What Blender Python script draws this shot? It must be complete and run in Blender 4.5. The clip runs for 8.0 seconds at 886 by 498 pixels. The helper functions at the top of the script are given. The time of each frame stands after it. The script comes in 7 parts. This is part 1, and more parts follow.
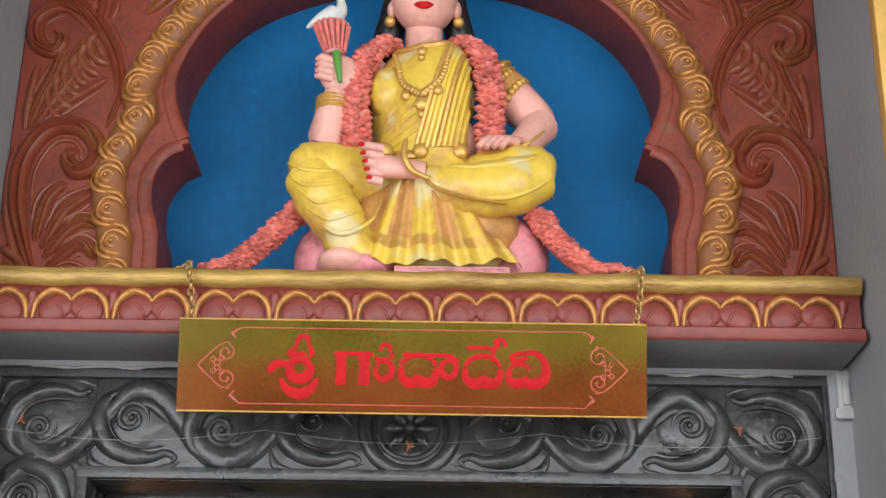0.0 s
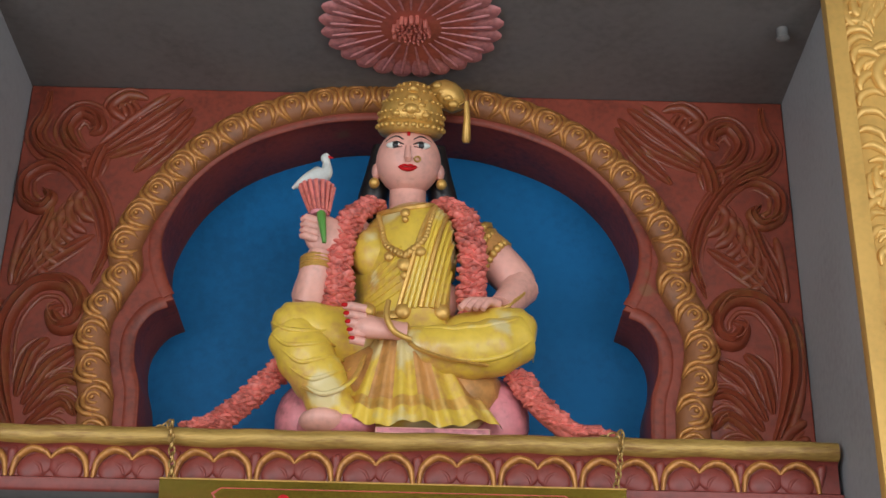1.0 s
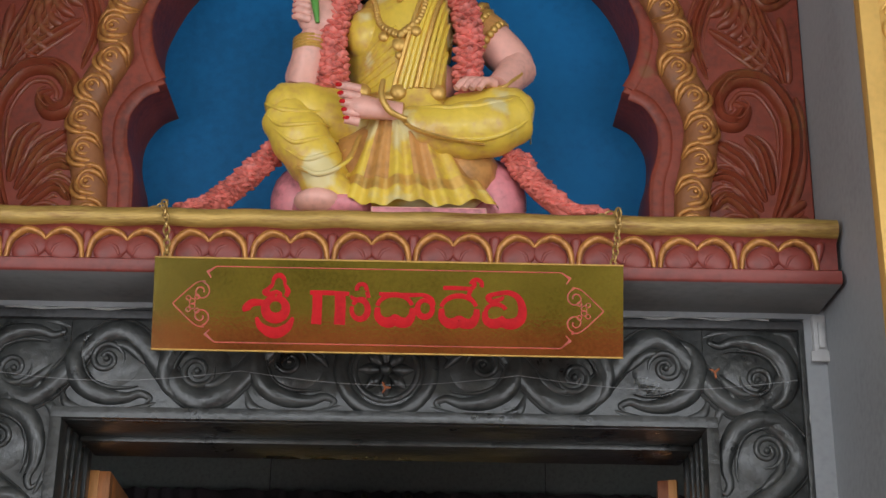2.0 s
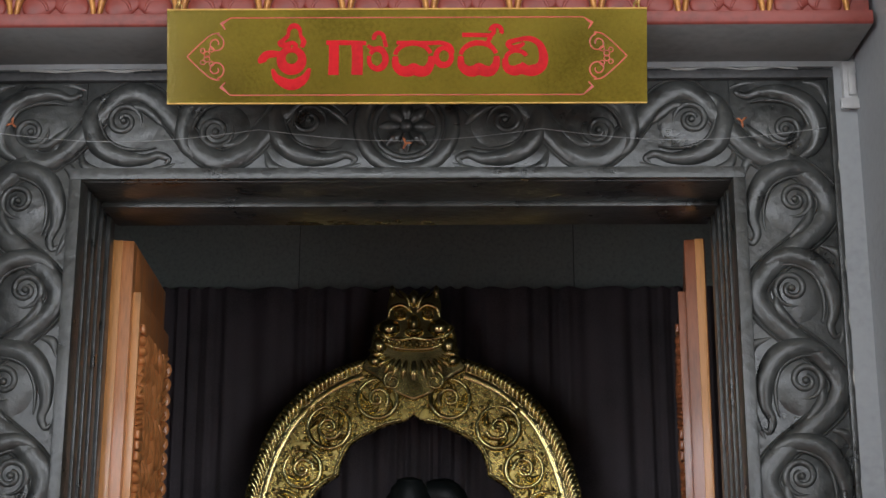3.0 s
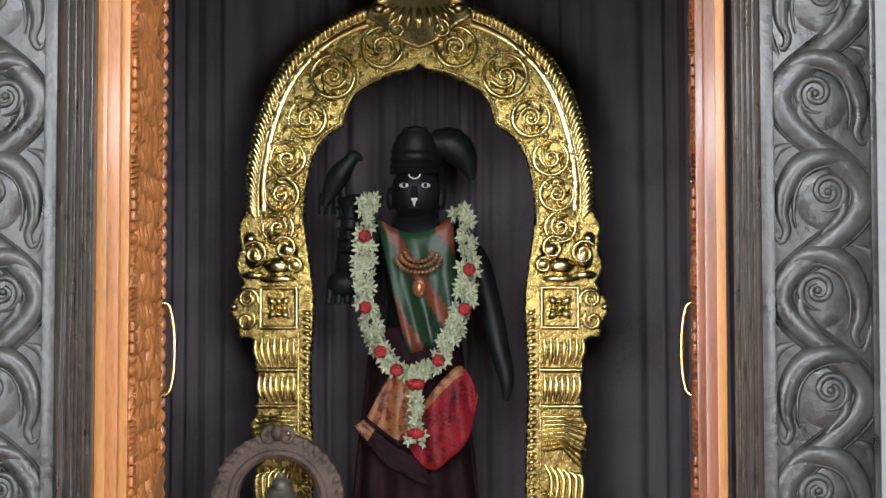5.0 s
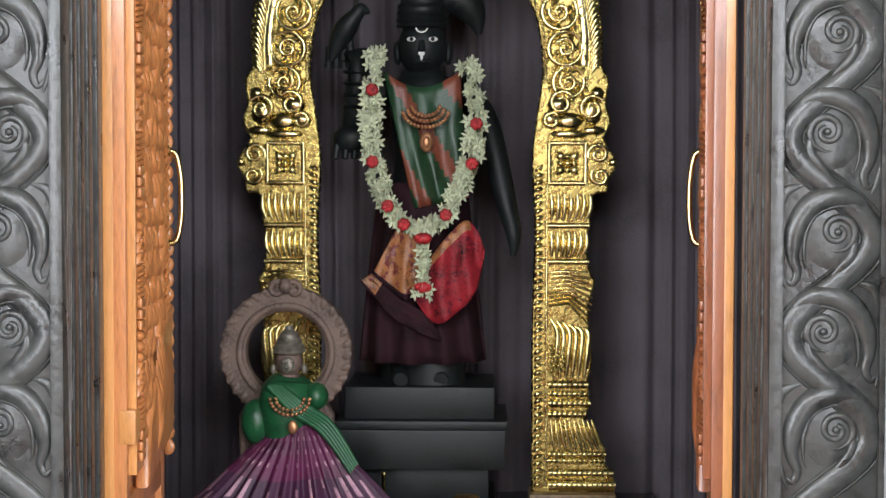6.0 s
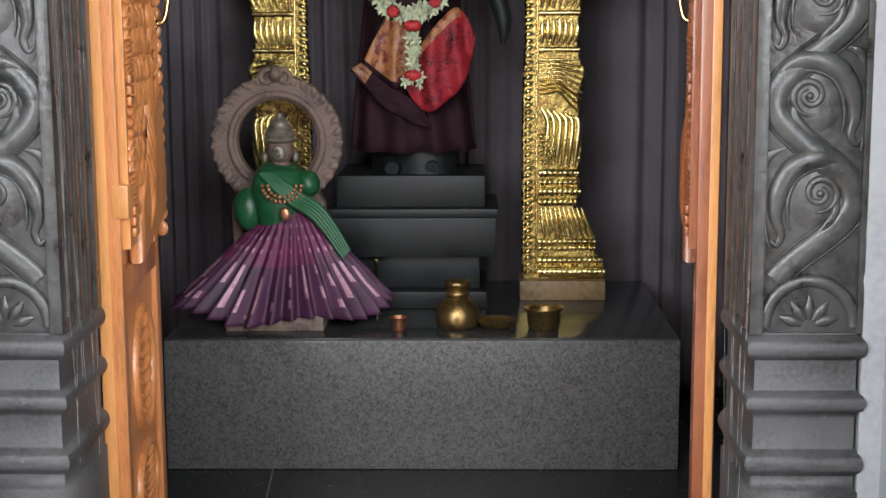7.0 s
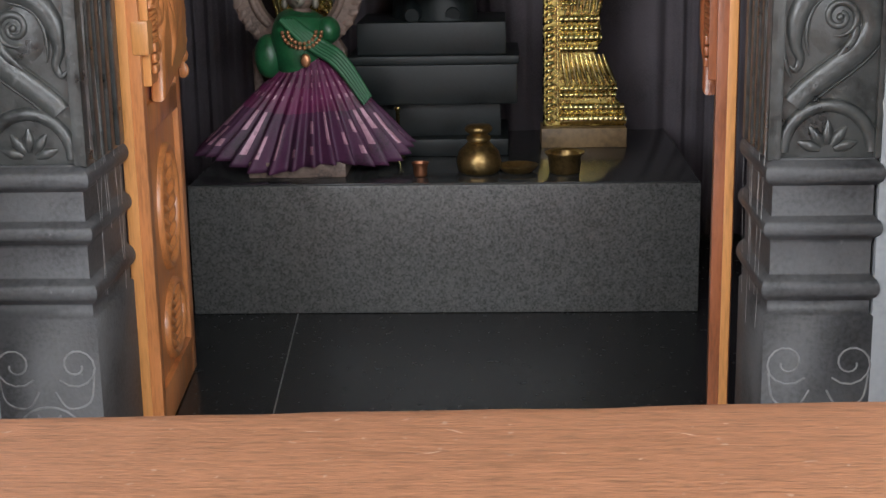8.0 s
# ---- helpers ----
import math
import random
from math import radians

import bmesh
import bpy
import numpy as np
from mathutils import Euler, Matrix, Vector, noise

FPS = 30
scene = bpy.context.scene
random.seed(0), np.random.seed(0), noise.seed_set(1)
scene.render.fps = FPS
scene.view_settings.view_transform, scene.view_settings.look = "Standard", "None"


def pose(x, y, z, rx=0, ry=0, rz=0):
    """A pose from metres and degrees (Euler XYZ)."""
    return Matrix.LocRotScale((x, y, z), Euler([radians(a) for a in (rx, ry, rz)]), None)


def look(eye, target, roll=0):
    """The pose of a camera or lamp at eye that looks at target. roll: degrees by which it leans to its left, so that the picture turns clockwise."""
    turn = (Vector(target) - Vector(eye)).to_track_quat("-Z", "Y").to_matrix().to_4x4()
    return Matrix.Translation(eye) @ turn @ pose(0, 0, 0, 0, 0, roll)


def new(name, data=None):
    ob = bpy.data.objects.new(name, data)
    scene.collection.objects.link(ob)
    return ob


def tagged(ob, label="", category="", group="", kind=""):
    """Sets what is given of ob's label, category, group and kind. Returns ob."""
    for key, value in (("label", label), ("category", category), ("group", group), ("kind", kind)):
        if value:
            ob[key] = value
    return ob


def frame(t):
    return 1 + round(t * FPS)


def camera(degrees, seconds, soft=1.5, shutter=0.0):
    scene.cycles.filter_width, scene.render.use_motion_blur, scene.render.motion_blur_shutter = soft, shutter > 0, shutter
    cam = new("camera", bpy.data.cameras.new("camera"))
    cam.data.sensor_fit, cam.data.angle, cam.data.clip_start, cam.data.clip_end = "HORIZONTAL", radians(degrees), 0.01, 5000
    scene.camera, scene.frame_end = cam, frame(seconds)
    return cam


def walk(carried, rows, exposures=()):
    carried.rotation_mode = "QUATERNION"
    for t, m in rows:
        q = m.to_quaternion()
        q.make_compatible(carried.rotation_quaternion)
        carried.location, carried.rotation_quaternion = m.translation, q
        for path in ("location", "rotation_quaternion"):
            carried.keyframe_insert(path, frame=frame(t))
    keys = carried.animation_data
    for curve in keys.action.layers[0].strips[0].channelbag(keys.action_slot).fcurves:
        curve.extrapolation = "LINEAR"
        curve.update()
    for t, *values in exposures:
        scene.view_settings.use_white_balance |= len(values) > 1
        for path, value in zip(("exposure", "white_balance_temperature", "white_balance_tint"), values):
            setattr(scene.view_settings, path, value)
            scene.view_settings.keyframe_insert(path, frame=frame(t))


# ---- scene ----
cam = camera(33.8, 8.0)
EXPOSURES = [(0.0, -0.28), (0.5, -0.8), (1.0, -0.85), (1.5, -0.87), (2.8, -0.68), (3.0, -0.6), (3.5, 0.18), (4.0, 0.58), (5.5, 0.7), (6.0, 0.82), (7.0, 0.85), (7.5, 0.75), (8.0, 0.38)]
PATH = [
    (0, (0.077, -2.568, 1.527), (0.061, -0.71, 2.267), 0.9),
    (0.5, (0.07, -2.602, 1.549), (0.085, -0.802, 2.421), 1.1),
    (1, (0.069, -2.608, 1.551), (0.08, -0.83, 2.466), 1.2),
    (1.5, (0.077, -2.586, 1.531), (0.09, -0.769, 2.367), 1.1),
    (1.7, (0.08, -2.57, 1.522), (0.095, -0.726, 2.294), 1.0),
    (2.8, (0.104, -2.463, 1.341), (0.081, -0.545, 1.907), 0.3),
    (3, (0.106, -2.45, 1.332), (0.074, -0.515, 1.839), 0.1),
    (3.5, (0.103, -2.418, 1.295), (0.056, -0.452, 1.657), -0.1),
    (4, (0.111, -2.386, 1.268), (0.06, -0.401, 1.505), -0.4),
    (4.2, (0.115, -2.375, 1.255), (0.063, -0.385, 1.448), -0.4),
    (5.5, (0.11, -2.361, 1.198), (0.067, -0.362, 1.229), 0.2),
    (6, (0.111, -2.358, 1.163), (0.057, -0.36, 1.086), 0.1),
    (6.5, (0.12, -2.369, 1.12), (0.076, -0.379, 0.918), -0.0),
    (7, (0.121, -2.38, 1.077), (0.075, -0.406, 0.756), -0.3),
    (7.5, (0.131, -2.394, 1.042), (0.08, -0.444, 0.599), -0.6),
    (8, (0.132, -2.414, 1.0), (0.05, -0.475, 0.515), -1.0),
]
walk(cam, [(t, look(eye, target, roll)) for t, eye, target, roll in PATH], EXPOSURES)
from mathutils.bvhtree import BVHTree

# ---- world and light ----
FLOOR = -0.06
world = bpy.data.worlds.new("sky")
scene.world = world
world.use_nodes = True
_nt = world.node_tree
_bg = _nt.nodes["Background"]
_sky = _nt.nodes.new("ShaderNodeTexSky")
_sky.sky_type, _sky.sun_disc = "NISHITA", False
_sky.sun_elevation, _sky.sun_rotation = radians(59), radians(205)
_nt.links.new(_sky.outputs[0], _bg.inputs[0])
_bg.inputs[1].default_value = 0.15
sun = new("sun", bpy.data.lights.new("sun", "SUN"))
sun.data.energy, sun.data.angle, sun.data.color = 4.0, radians(0.6), (1.0, 0.95, 0.87)
sun.matrix_world = look((-3.0, -6.5, 12), (0, 0, 0))
for cx_, cz_, wide_, tall_, power_ in ((-2.65, 1.65, 2.5, 3.0, 160), (2.65, 1.65, 2.5, 3.0, 160), (0.0, 2.88, 2.5, 0.62, 70)):  # added lamps in the unseen front wall's gaps, standing in for daylight
    day = new("front_fill_lamp", bpy.data.lights.new("front_fill_lamp", "AREA"))
    day.data.shape, day.data.size, day.data.size_y = "RECTANGLE", wide_, tall_
    day.data.energy, day.data.color = power_, (0.90, 0.935, 1.0)
    day.matrix_world = look((cx_, -4.44, cz_), (cx_ * 0.5, 0.0, 1.6))


# ---- helpers for materials ----
def mat(name, color, rough=0.5, metal=0.0, vary=0.12, scale=6.0, fine=60.0, bump=0.15, spots=None, spec=0.5, coat=0.0, stretch=(1, 1, 1), per_piece=0.0, dark=None, rvary=0.3):
    """Painted, stone, metal or wooden surface: two scales of variation in colour, roughness and relief."""
    m = bpy.data.materials.new(name)
    m.use_nodes = True
    nt = m.node_tree
    n, link = nt.nodes, nt.links.new
    b = n["Principled BSDF"]
    b.inputs["Metallic"].default_value = metal
    b.inputs["Specular IOR Level"].default_value = spec
    b.inputs["Coat Weight"].default_value = coat
    b.inputs["Coat Roughness"].default_value = 0.12
    tc = n.new("ShaderNodeTexCoord")
    mp = n.new("ShaderNodeMapping")
    mp.inputs["Scale"].default_value = stretch
    link(tc.outputs["Object"], mp.inputs[0])
    big, small = n.new("ShaderNodeTexNoise"), n.new("ShaderNodeTexNoise")
    big.inputs["Scale"].default_value, big.inputs["Detail"].default_value = scale, 5
    small.inputs["Scale"].default_value, small.inputs["Detail"].default_value = fine, 4
    link(mp.outputs[0], big.inputs[0]), link(mp.outputs[0], small.inputs[0])
    ramp = n.new("ShaderNodeValToRGB")
    lo = dark or [max(0, c * (1 - 2.2 * vary)) for c in color]
    ramp.color_ramp.elements[0].position, ramp.color_ramp.elements[0].color = 0.3, (*lo, 1)
    ramp.color_ramp.elements[1].position, ramp.color_ramp.elements[1].color = 0.7, (*[min(1, c * (1 + vary)) for c in color], 1)
    mid = ramp.color_ramp.elements.new(0.5)
    mid.color = (*color, 1)
    add = n.new("ShaderNodeMath")
    add.operation = "MULTIPLY_ADD"
    link(small.outputs[0], add.inputs[0])
    add.inputs[1].default_value = 0.45
    sub = n.new("ShaderNodeMath")
    sub.operation = "MULTIPLY_ADD"
    link(big.outputs[0], sub.inputs[0])
    sub.inputs[1].default_value, sub.inputs[2].default_value = 0.7, -0.075
    link(sub.outputs[0], add.inputs[2])
    link(add.outputs[0], ramp.inputs[0])
    col = ramp.outputs[0]
    if spots:
        sp = n.new("ShaderNodeTexNoise")
        sp.inputs["Scale"].default_value, sp.inputs["Detail"].default_value = spots[1], 6
        link(tc.outputs["Object"], sp.inputs[0])
        r2 = n.new("ShaderNodeValToRGB")
        r2.color_ramp.elements[0].position, r2.color_ramp.elements[1].position = spots[2], spots[2] + 0.05
        link(sp.outputs[0], r2.inputs[0])
        mx = n.new("ShaderNodeMix")
        mx.data_type = "RGBA"
        link(r2.outputs[0], mx.inputs[0]), link(col, mx.inputs[6])
        mx.inputs[7].default_value = (*spots[0], 1)
        col = mx.outputs[2]
    if per_piece:
        oi = n.new("ShaderNodeObjectInfo")
        hs = n.new("ShaderNodeHueSaturation")
        ma = n.new("ShaderNodeMath")
        ma.operation = "MULTIPLY_ADD"
        link(oi.outputs["Random"], ma.inputs[0])
        ma.inputs[1].default_value, ma.inputs[2].default_value = per_piece, 1 - per_piece / 2
        link(ma.outputs[0], hs.inputs["Value"]), link(col, hs.inputs["Color"])
        col = hs.outputs[0]
    link(col, b.inputs["Base Color"])
    rr = n.new("ShaderNodeMath")
    rr.operation = "MULTIPLY_ADD"
    link(big.outputs[0], rr.inputs[0])
    rr.inputs[1].default_value, rr.inputs[2].default_value = rvary, max(0.02, rough - rvary / 2)
    link(rr.outputs[0], b.inputs["Roughness"])
    if bump:
        bp = n.new("ShaderNodeBump")
        bp.inputs["Strength"].default_value, bp.inputs["Distance"].default_value = bump, 0.004
        link(add.outputs[0], bp.inputs["Height"]), link(bp.outputs[0], b.inputs["Normal"])
    return m


STONE = mat("black_oiled_stone", (0.041, 0.043, 0.041), 0.33, vary=0.4, scale=14, fine=60, bump=1.0, spots=((0.10, 0.105, 0.10), 30, 0.70), coat=0.15, rvary=0.4)
STONE_DULL = mat("worn_grey_stone", (0.058, 0.058, 0.060), 0.55, vary=0.3, scale=9, fine=120, bump=0.5, spots=((0.12, 0.12, 0.12), 60, 0.72))
GRANITE = mat("grey_granite", (0.066, 0.066, 0.063), 0.4, vary=0.75, scale=170, fine=520, bump=0.1, coat=0.2)
PILGOLD = mat("pilaster_gold_paint", (0.74, 0.46, 0.13), 0.4, metal=0.3, vary=0.07, scale=9, fine=90, bump=0.35)
BLACKGRANITE = mat("black_polished_granite", (0.013, 0.014, 0.014), 0.22, vary=0.5, scale=60, fine=300, bump=0.03)
# dark tile painted far lighter, to put lens haze into its colour
GREENTILE = mat("haze_lifted_green_tile", (0.33, 0.37, 0.345), 0.4, vary=0.12, scale=90, fine=300, bump=0.05)
GREYWALL = mat("grey_wall_paint", (0.31, 0.325, 0.34), 0.55, vary=0.10, scale=3, fine=70, bump=0.25, spots=((0.30, 0.30, 0.31), 26, 0.74))
# darker grey than the walls, for surfaces that face down
CEILGREY = mat("downward_dark_grey", (0.165, 0.165, 0.162), 0.6, vary=0.12, scale=4, fine=60, bump=0.3)
MAROON = mat("maroon_plaster_paint", (0.215, 0.037, 0.018), 0.5, vary=0.26, scale=7, fine=80, bump=0.35, spots=((0.20, 0.07, 0.028), 9, 0.68))
FOLIAGE = mat("maroon_foliage_gold_dusted", (0.205, 0.042, 0.019), 0.38, vary=0.3, scale=9, fine=90, bump=0.35, dark=(0.25, 0.095, 0.032))
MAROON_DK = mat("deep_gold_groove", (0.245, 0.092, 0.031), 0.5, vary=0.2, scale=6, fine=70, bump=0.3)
ROSE = mat("rose_red_paint", (0.235, 0.045, 0.034), 0.45, vary=0.15, scale=9, fine=80, bump=0.2)
GOLDPAINT = mat("gold_paint", (0.46, 0.205, 0.052), 0.36, metal=0.35, vary=0.22, scale=14, fine=110, bump=0.35, dark=(0.22, 0.072, 0.028))
GOLDBRIGHT = mat("bright_gold_paint", (0.63, 0.385, 0.10), 0.38, metal=0.45, vary=0.15, scale=12, fine=110, bump=0.35)
BLUE = mat("blue_wall_paint", (0.004, 0.118, 0.300), 0.6, spec=0.2, vary=0.10, scale=3, fine=60, bump=0.15, spots=((0.02, 0.15, 0.36), 18, 0.76))
BRASS = mat("polished_brass", (0.75, 0.62, 0.28), 0.2, metal=1.0, vary=0.16, scale=16, fine=140, bump=0.2)
# embossed ground darker than its ornaments: groove shade put into the colour
BRASS_SHEET = mat("groove_shaded_brass_sheet", (0.42, 0.32, 0.105), 0.26, metal=1.0, vary=0.3, scale=60, fine=140, bump=0.9, dark=(0.22, 0.16, 0.055))
BRASSPLATE = mat("engraved_brass_plate", (0.80, 0.62, 0.26), 0.07, metal=1.0, vary=0.14, scale=8, fine=160, bump=0.03, rvary=0.05)
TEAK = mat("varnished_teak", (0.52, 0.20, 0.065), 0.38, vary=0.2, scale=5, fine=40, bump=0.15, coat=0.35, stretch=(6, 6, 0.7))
TEAK_DK = mat("right_leaf_darker_teak", (0.29, 0.092, 0.036), 0.34, vary=0.22, scale=6, fine=50, bump=0.2, coat=0.4, stretch=(5, 5, 0.8))
TEAK_EDGE = mat("pale_teak_edge", (0.60, 0.27, 0.085), 0.4, vary=0.16, scale=5, fine=40, bump=0.12, coat=0.3, stretch=(6, 6, 0.6))
BENCHWOOD = mat("worn_brown_bench_wood", (0.43, 0.205, 0.115), 0.48, vary=0.22, scale=20, fine=70, bump=0.5, stretch=(1.0, 8, 8), spots=((0.53, 0.34, 0.24), 60, 0.66))
# black cloth with its colour raised to stand in for haze
CURTAIN = mat("haze_lifted_black_cloth", (0.088, 0.074, 0.084), 0.8, vary=0.25, scale=5, fine=300, bump=0.2)
IDOL = mat("black_carved_stone", (0.009, 0.012, 0.012), 0.5, spec=0.3, vary=0.3, scale=12, fine=90, bump=0.2)
HALOSTONE = mat("brown_grey_stone", (0.15, 0.102, 0.080), 0.6, vary=0.3, scale=15, fine=120, bump=0.5)
REDOXIDE = mat("red_oxide_floor", (0.27, 0.19, 0.16), 0.45, vary=0.15, scale=2, fine=30, bump=0.1)
GRASS = mat("grass", (0.055, 0.10, 0.022), 0.8, vary=0.35, scale=1.5, fine=25, bump=0.6)
OLIVE = mat("olive_green_paint", (0.46, 0.48, 0.15), 0.6, vary=0.25, scale=2.5, fine=30, bump=0.1)
DADO = mat("red_dado_paint", (0.62, 0.22, 0.14), 0.6, vary=0.2, scale=3, fine=30, bump=0.1)
CREAM = mat("cream_wall_paint", (0.55, 0.52, 0.45), 0.6, vary=0.06, scale=2, fine=40, bump=0.15)
OLDBRASS = mat("tarnished_brass", (0.25, 0.165, 0.065), 0.35, metal=0.9, vary=0.3, scale=22, fine=120, bump=0.2)
REDPAINT = mat("red_enamel", (0.50, 0.010, 0.014), 0.6, spec=0.15, vary=0.12, scale=20, fine=120, bump=0.1)
REDLINE = mat("faded_red_enamel", (0.45, 0.06, 0.03), 0.4, vary=0.2, scale=20, fine=120, bump=0.1)


# ---- helpers for shapes ----
def on_front(bm):
    """Gives (x, y, z) where the forward face of a form lies at x, z, lifted by o."""
    tree = BVHTree.FromBMesh(bm)

    def find(x, z, o=0.0, back=-0.03):
        hit = tree.ray_cast(Vector((x, -1.0, z)), Vector((0, 1, 0)))[0]
        return (x, (hit.y if hit else back) - o, z)
    return find


def part(name, bm, material, parent=None, label="", smooth=True):
    me = bpy.data.meshes.new(name)
    limit = 22 if "flat" in bm.faces.layers.int.keys() else 58
    bm.normal_update()
    bm.to_mesh(me)
    bm.free()
    for m_ in material if isinstance(material, (list, tuple)) else [material]:
        me.materials.append(m_)
    if smooth:
        me.polygons.foreach_set("use_smooth", [True] * len(me.polygons))
        me.set_sharp_from_angle(angle=radians(limit))
    ob = new(name, me)
    if parent is not None:
        ob.parent = parent
    if label:
        tagged(ob, label)
    return ob


def share(name, data, m, parent):
    """A further piece on a mesh that exists already."""
    ob = new(name, data)
    ob.parent = parent
    ob.matrix_local = m
    return ob


def thing(name, label, category, place=(0, 0, 0), group="", kind=""):
    e = new(name)
    e.empty_display_size = 0.05
    e.location = place
    return tagged(e, label, category, group, kind)


def box(bm, x0, x1, y0, y1, z0, z1, bevel=0.0, m=None, mi=0):
    vs = [bm.verts.new((x, y, z)) for x in (x0, x1) for y in (y0, y1) for z in (z0, z1)]
    fs = [bm.faces.new([vs[i] for i in f]) for f in ((0, 1, 3, 2), (4, 6, 7, 5), (0, 4, 5, 1), (2, 3, 7, 6), (0, 2, 6, 4), (1, 5, 7, 3))]
    for f in fs:
        f.material_index = mi
    if bevel:
        es = list({e for f in fs for e in f.edges})
        r = bmesh.ops.bevel(bm, geom=es, offset=bevel, segments=2, affect="EDGES", profile=0.6)
        vs = list({v for v in r["verts"]} | {v for v in vs if v.is_valid})
    if m is not None:
        bmesh.ops.transform(bm, matrix=m, verts=[v for v in vs if v.is_valid])
    return bm


def boxes(*rows, bevel=0.0):
    bm = bmesh.new()
    bm.faces.layers.int.new("flat")
    for r in rows:
        box(bm, *r, bevel=bevel)
    return bm


FRONT = Matrix(((1, 0, 0, 0), (0, 0, -1, 0), (0, 1, 0, 0), (0, 0, 0, 1)))  # (u, v, h) to x, z and outwards towards -y


def at(x, y, z, m=FRONT, turn=0.0, scale=1.0, mirror=1):
    return Matrix.Translation((x, y, z)) @ m @ Matrix.Rotation(radians(turn), 4, "Z") @ Matrix.Diagonal((scale * mirror, scale, scale, 1))


def smooth_line(pts, n=6, closed=False):
    """Catmull-Rom through tuples of any length."""
    P = [np.array(p, float) for p in pts]
    out, N = [], len(P)
    for i in range(N if closed else N - 1):
        a, b, c, d = (P[(i + k) % N] if closed else P[min(max(i + k, 0), N - 1)] for k in (-1, 0, 1, 2))
        for j in range(n):
            t = j / n
            out.append(0.5 * (2 * b + (c - a) * t + (2 * a - 5 * b + 4 * c - d) * t * t + (3 * b - a - 3 * c + d) * t ** 3))
    if not closed:
        out.append(P[-1])
    return [tuple(p) for p in out]


def strand(bm, pts, height=0.6, m=None, base=0.0, segs=6, mi=0, groove=0.0):
    """A raised carved band with a rounded back along (u, v, half width) points; height is a share of the half width."""
    pts = [np.array(p, float) for p in pts]
    rows = []
    for i, p in enumerate(pts):
        a, b = pts[max(i - 1, 0)][:2], pts[min(i + 1, len(pts) - 1)][:2]
        t = b - a
        L = np.hypot(*t) or 1.0
        nx, ny = -t[1] / L, t[0] / L
        row = []
        for k in range(segs + 1):
            ang = math.pi * k / segs
            o = math.cos(ang) * p[2]
            h = math.sin(ang) * p[2] * height
            if groove and abs(k - segs / 2) < 0.6:
                h *= 1 - groove
            v = Vector((p[0] + nx * o, p[1] + ny * o, base + h))
            row.append(bm.verts.new(m @ v if m is not None else v))
        rows.append(row)
    flip = m is not None and m.determinant() < 0
    for r, q in zip(rows, rows[1:]):
        for k in range(segs):
            vs = (r[k], r[k + 1], q[k + 1], q[k])
            f = bm.faces.new(vs if flip else vs[::-1])
            f.material_index = mi
    for row, rev in ((rows[0], False), (rows[-1], True)):
        f = bm.faces.new(row if rev != flip else row[::-1])
        f.material_index = mi
    return bm


def spiral(cx, cy, r0, r1, a0, turns, w0, w1, n=14):
    k = max(6, int(abs(turns) * n))
    return [(cx + (r0 + (r1 - r0) * i / k) * math.cos(radians(a0) + turns * 2 * math.pi * i / k),
             cy + (r0 + (r1 - r0) * i / k) * math.sin(radians(a0) + turns * 2 * math.pi * i / k), w0 + (w1 - w0) * i / k) for i in range(k + 1)]


def tube(bm, pts, segs=8, mi=0, m=None, flat=1.0, cap=True):
    """A round limb along (x, y, z, radius) points."""
    P = [Vector(p[:3]) for p in pts]
    rows, up = [], None
    for i, p in enumerate(P):
        t = (P[min(i + 1, len(P) - 1)] - P[max(i - 1, 0)]).normalized()
        if up is None:
            up = t.orthogonal().normalized()
        up = (up - t * up.dot(t)).normalized()
        side = t.cross(up)
        row = []
        for k in range(segs):
            a = 2 * math.pi * k / segs
            v = p + (up * math.cos(a) + side * math.sin(a) * flat) * pts[i][3]
            row.append(bm.verts.new(m @ v if m is not None else v))
        rows.append(row)
    for r, q in zip(rows, rows[1:]):
        for k in range(segs):
            bm.faces.new((r[k], r[(k + 1) % segs], q[(k + 1) % segs], q[k])).material_index = mi
    if cap:
        bm.faces.new(rows[0][::-1]).material_index = mi
        bm.faces.new(rows[-1]).material_index = mi
    return bm


def blob(bm, c, r, mi=0, m=None, rot=(0, 0, 0), u=14, v=9):
    mm = Matrix.LocRotScale(c, Euler([radians(a) for a in rot]), r if not isinstance(r, (int, float)) else (r, r, r))
    if m is not None:
        mm = m @ mm
    top, low = bm.verts.new(mm @ Vector((0, 0, 1))), bm.verts.new(mm @ Vector((0, 0, -1)))
    rows = [[bm.verts.new(mm @ Vector((math.sin(math.pi * j / v) * math.cos(2 * math.pi * i / u), math.sin(math.pi * j / v) * math.sin(2 * math.pi * i / u), math.cos(math.pi * j / v)))) for i in range(u)] for j in range(1, v)]
    fs = []
    for i in range(u):
        k = (i + 1) % u
        fs.append((top, rows[0][i], rows[0][k]))
        fs.append((low, rows[-1][k], rows[-1][i]))
        fs += [(r[i], q[i], q[k], r[k]) for r, q in zip(rows, rows[1:])]
    turned = mm.determinant() < 0
    for f in fs:
        bm.faces.new(f[::-1] if turned else f).material_index = mi
    return bm


def lathe(bm, profile, segs=24, m=None, mi=0):
    """A turned form from (radius, height) pairs about z."""
    rows = []
    for r, z in profile:
        row = []
        for k in range(segs):
            a = 2 * math.pi * k / segs
            v = Vector((r * math.cos(a), r * math.sin(a), z))
            row.append(bm.verts.new(m @ v if m is not None else v))
        rows.append(row)
    for r, q in zip(rows, rows[1:]):
        for k in range(segs):
            bm.faces.new((r[k], r[(k + 1) % segs], q[(k + 1) % segs], q[k])).material_index = mi
    bm.faces.new(rows[0][::-1]).material_index = mi
    bm.faces.new(rows[-1]).material_index = mi
    return bm


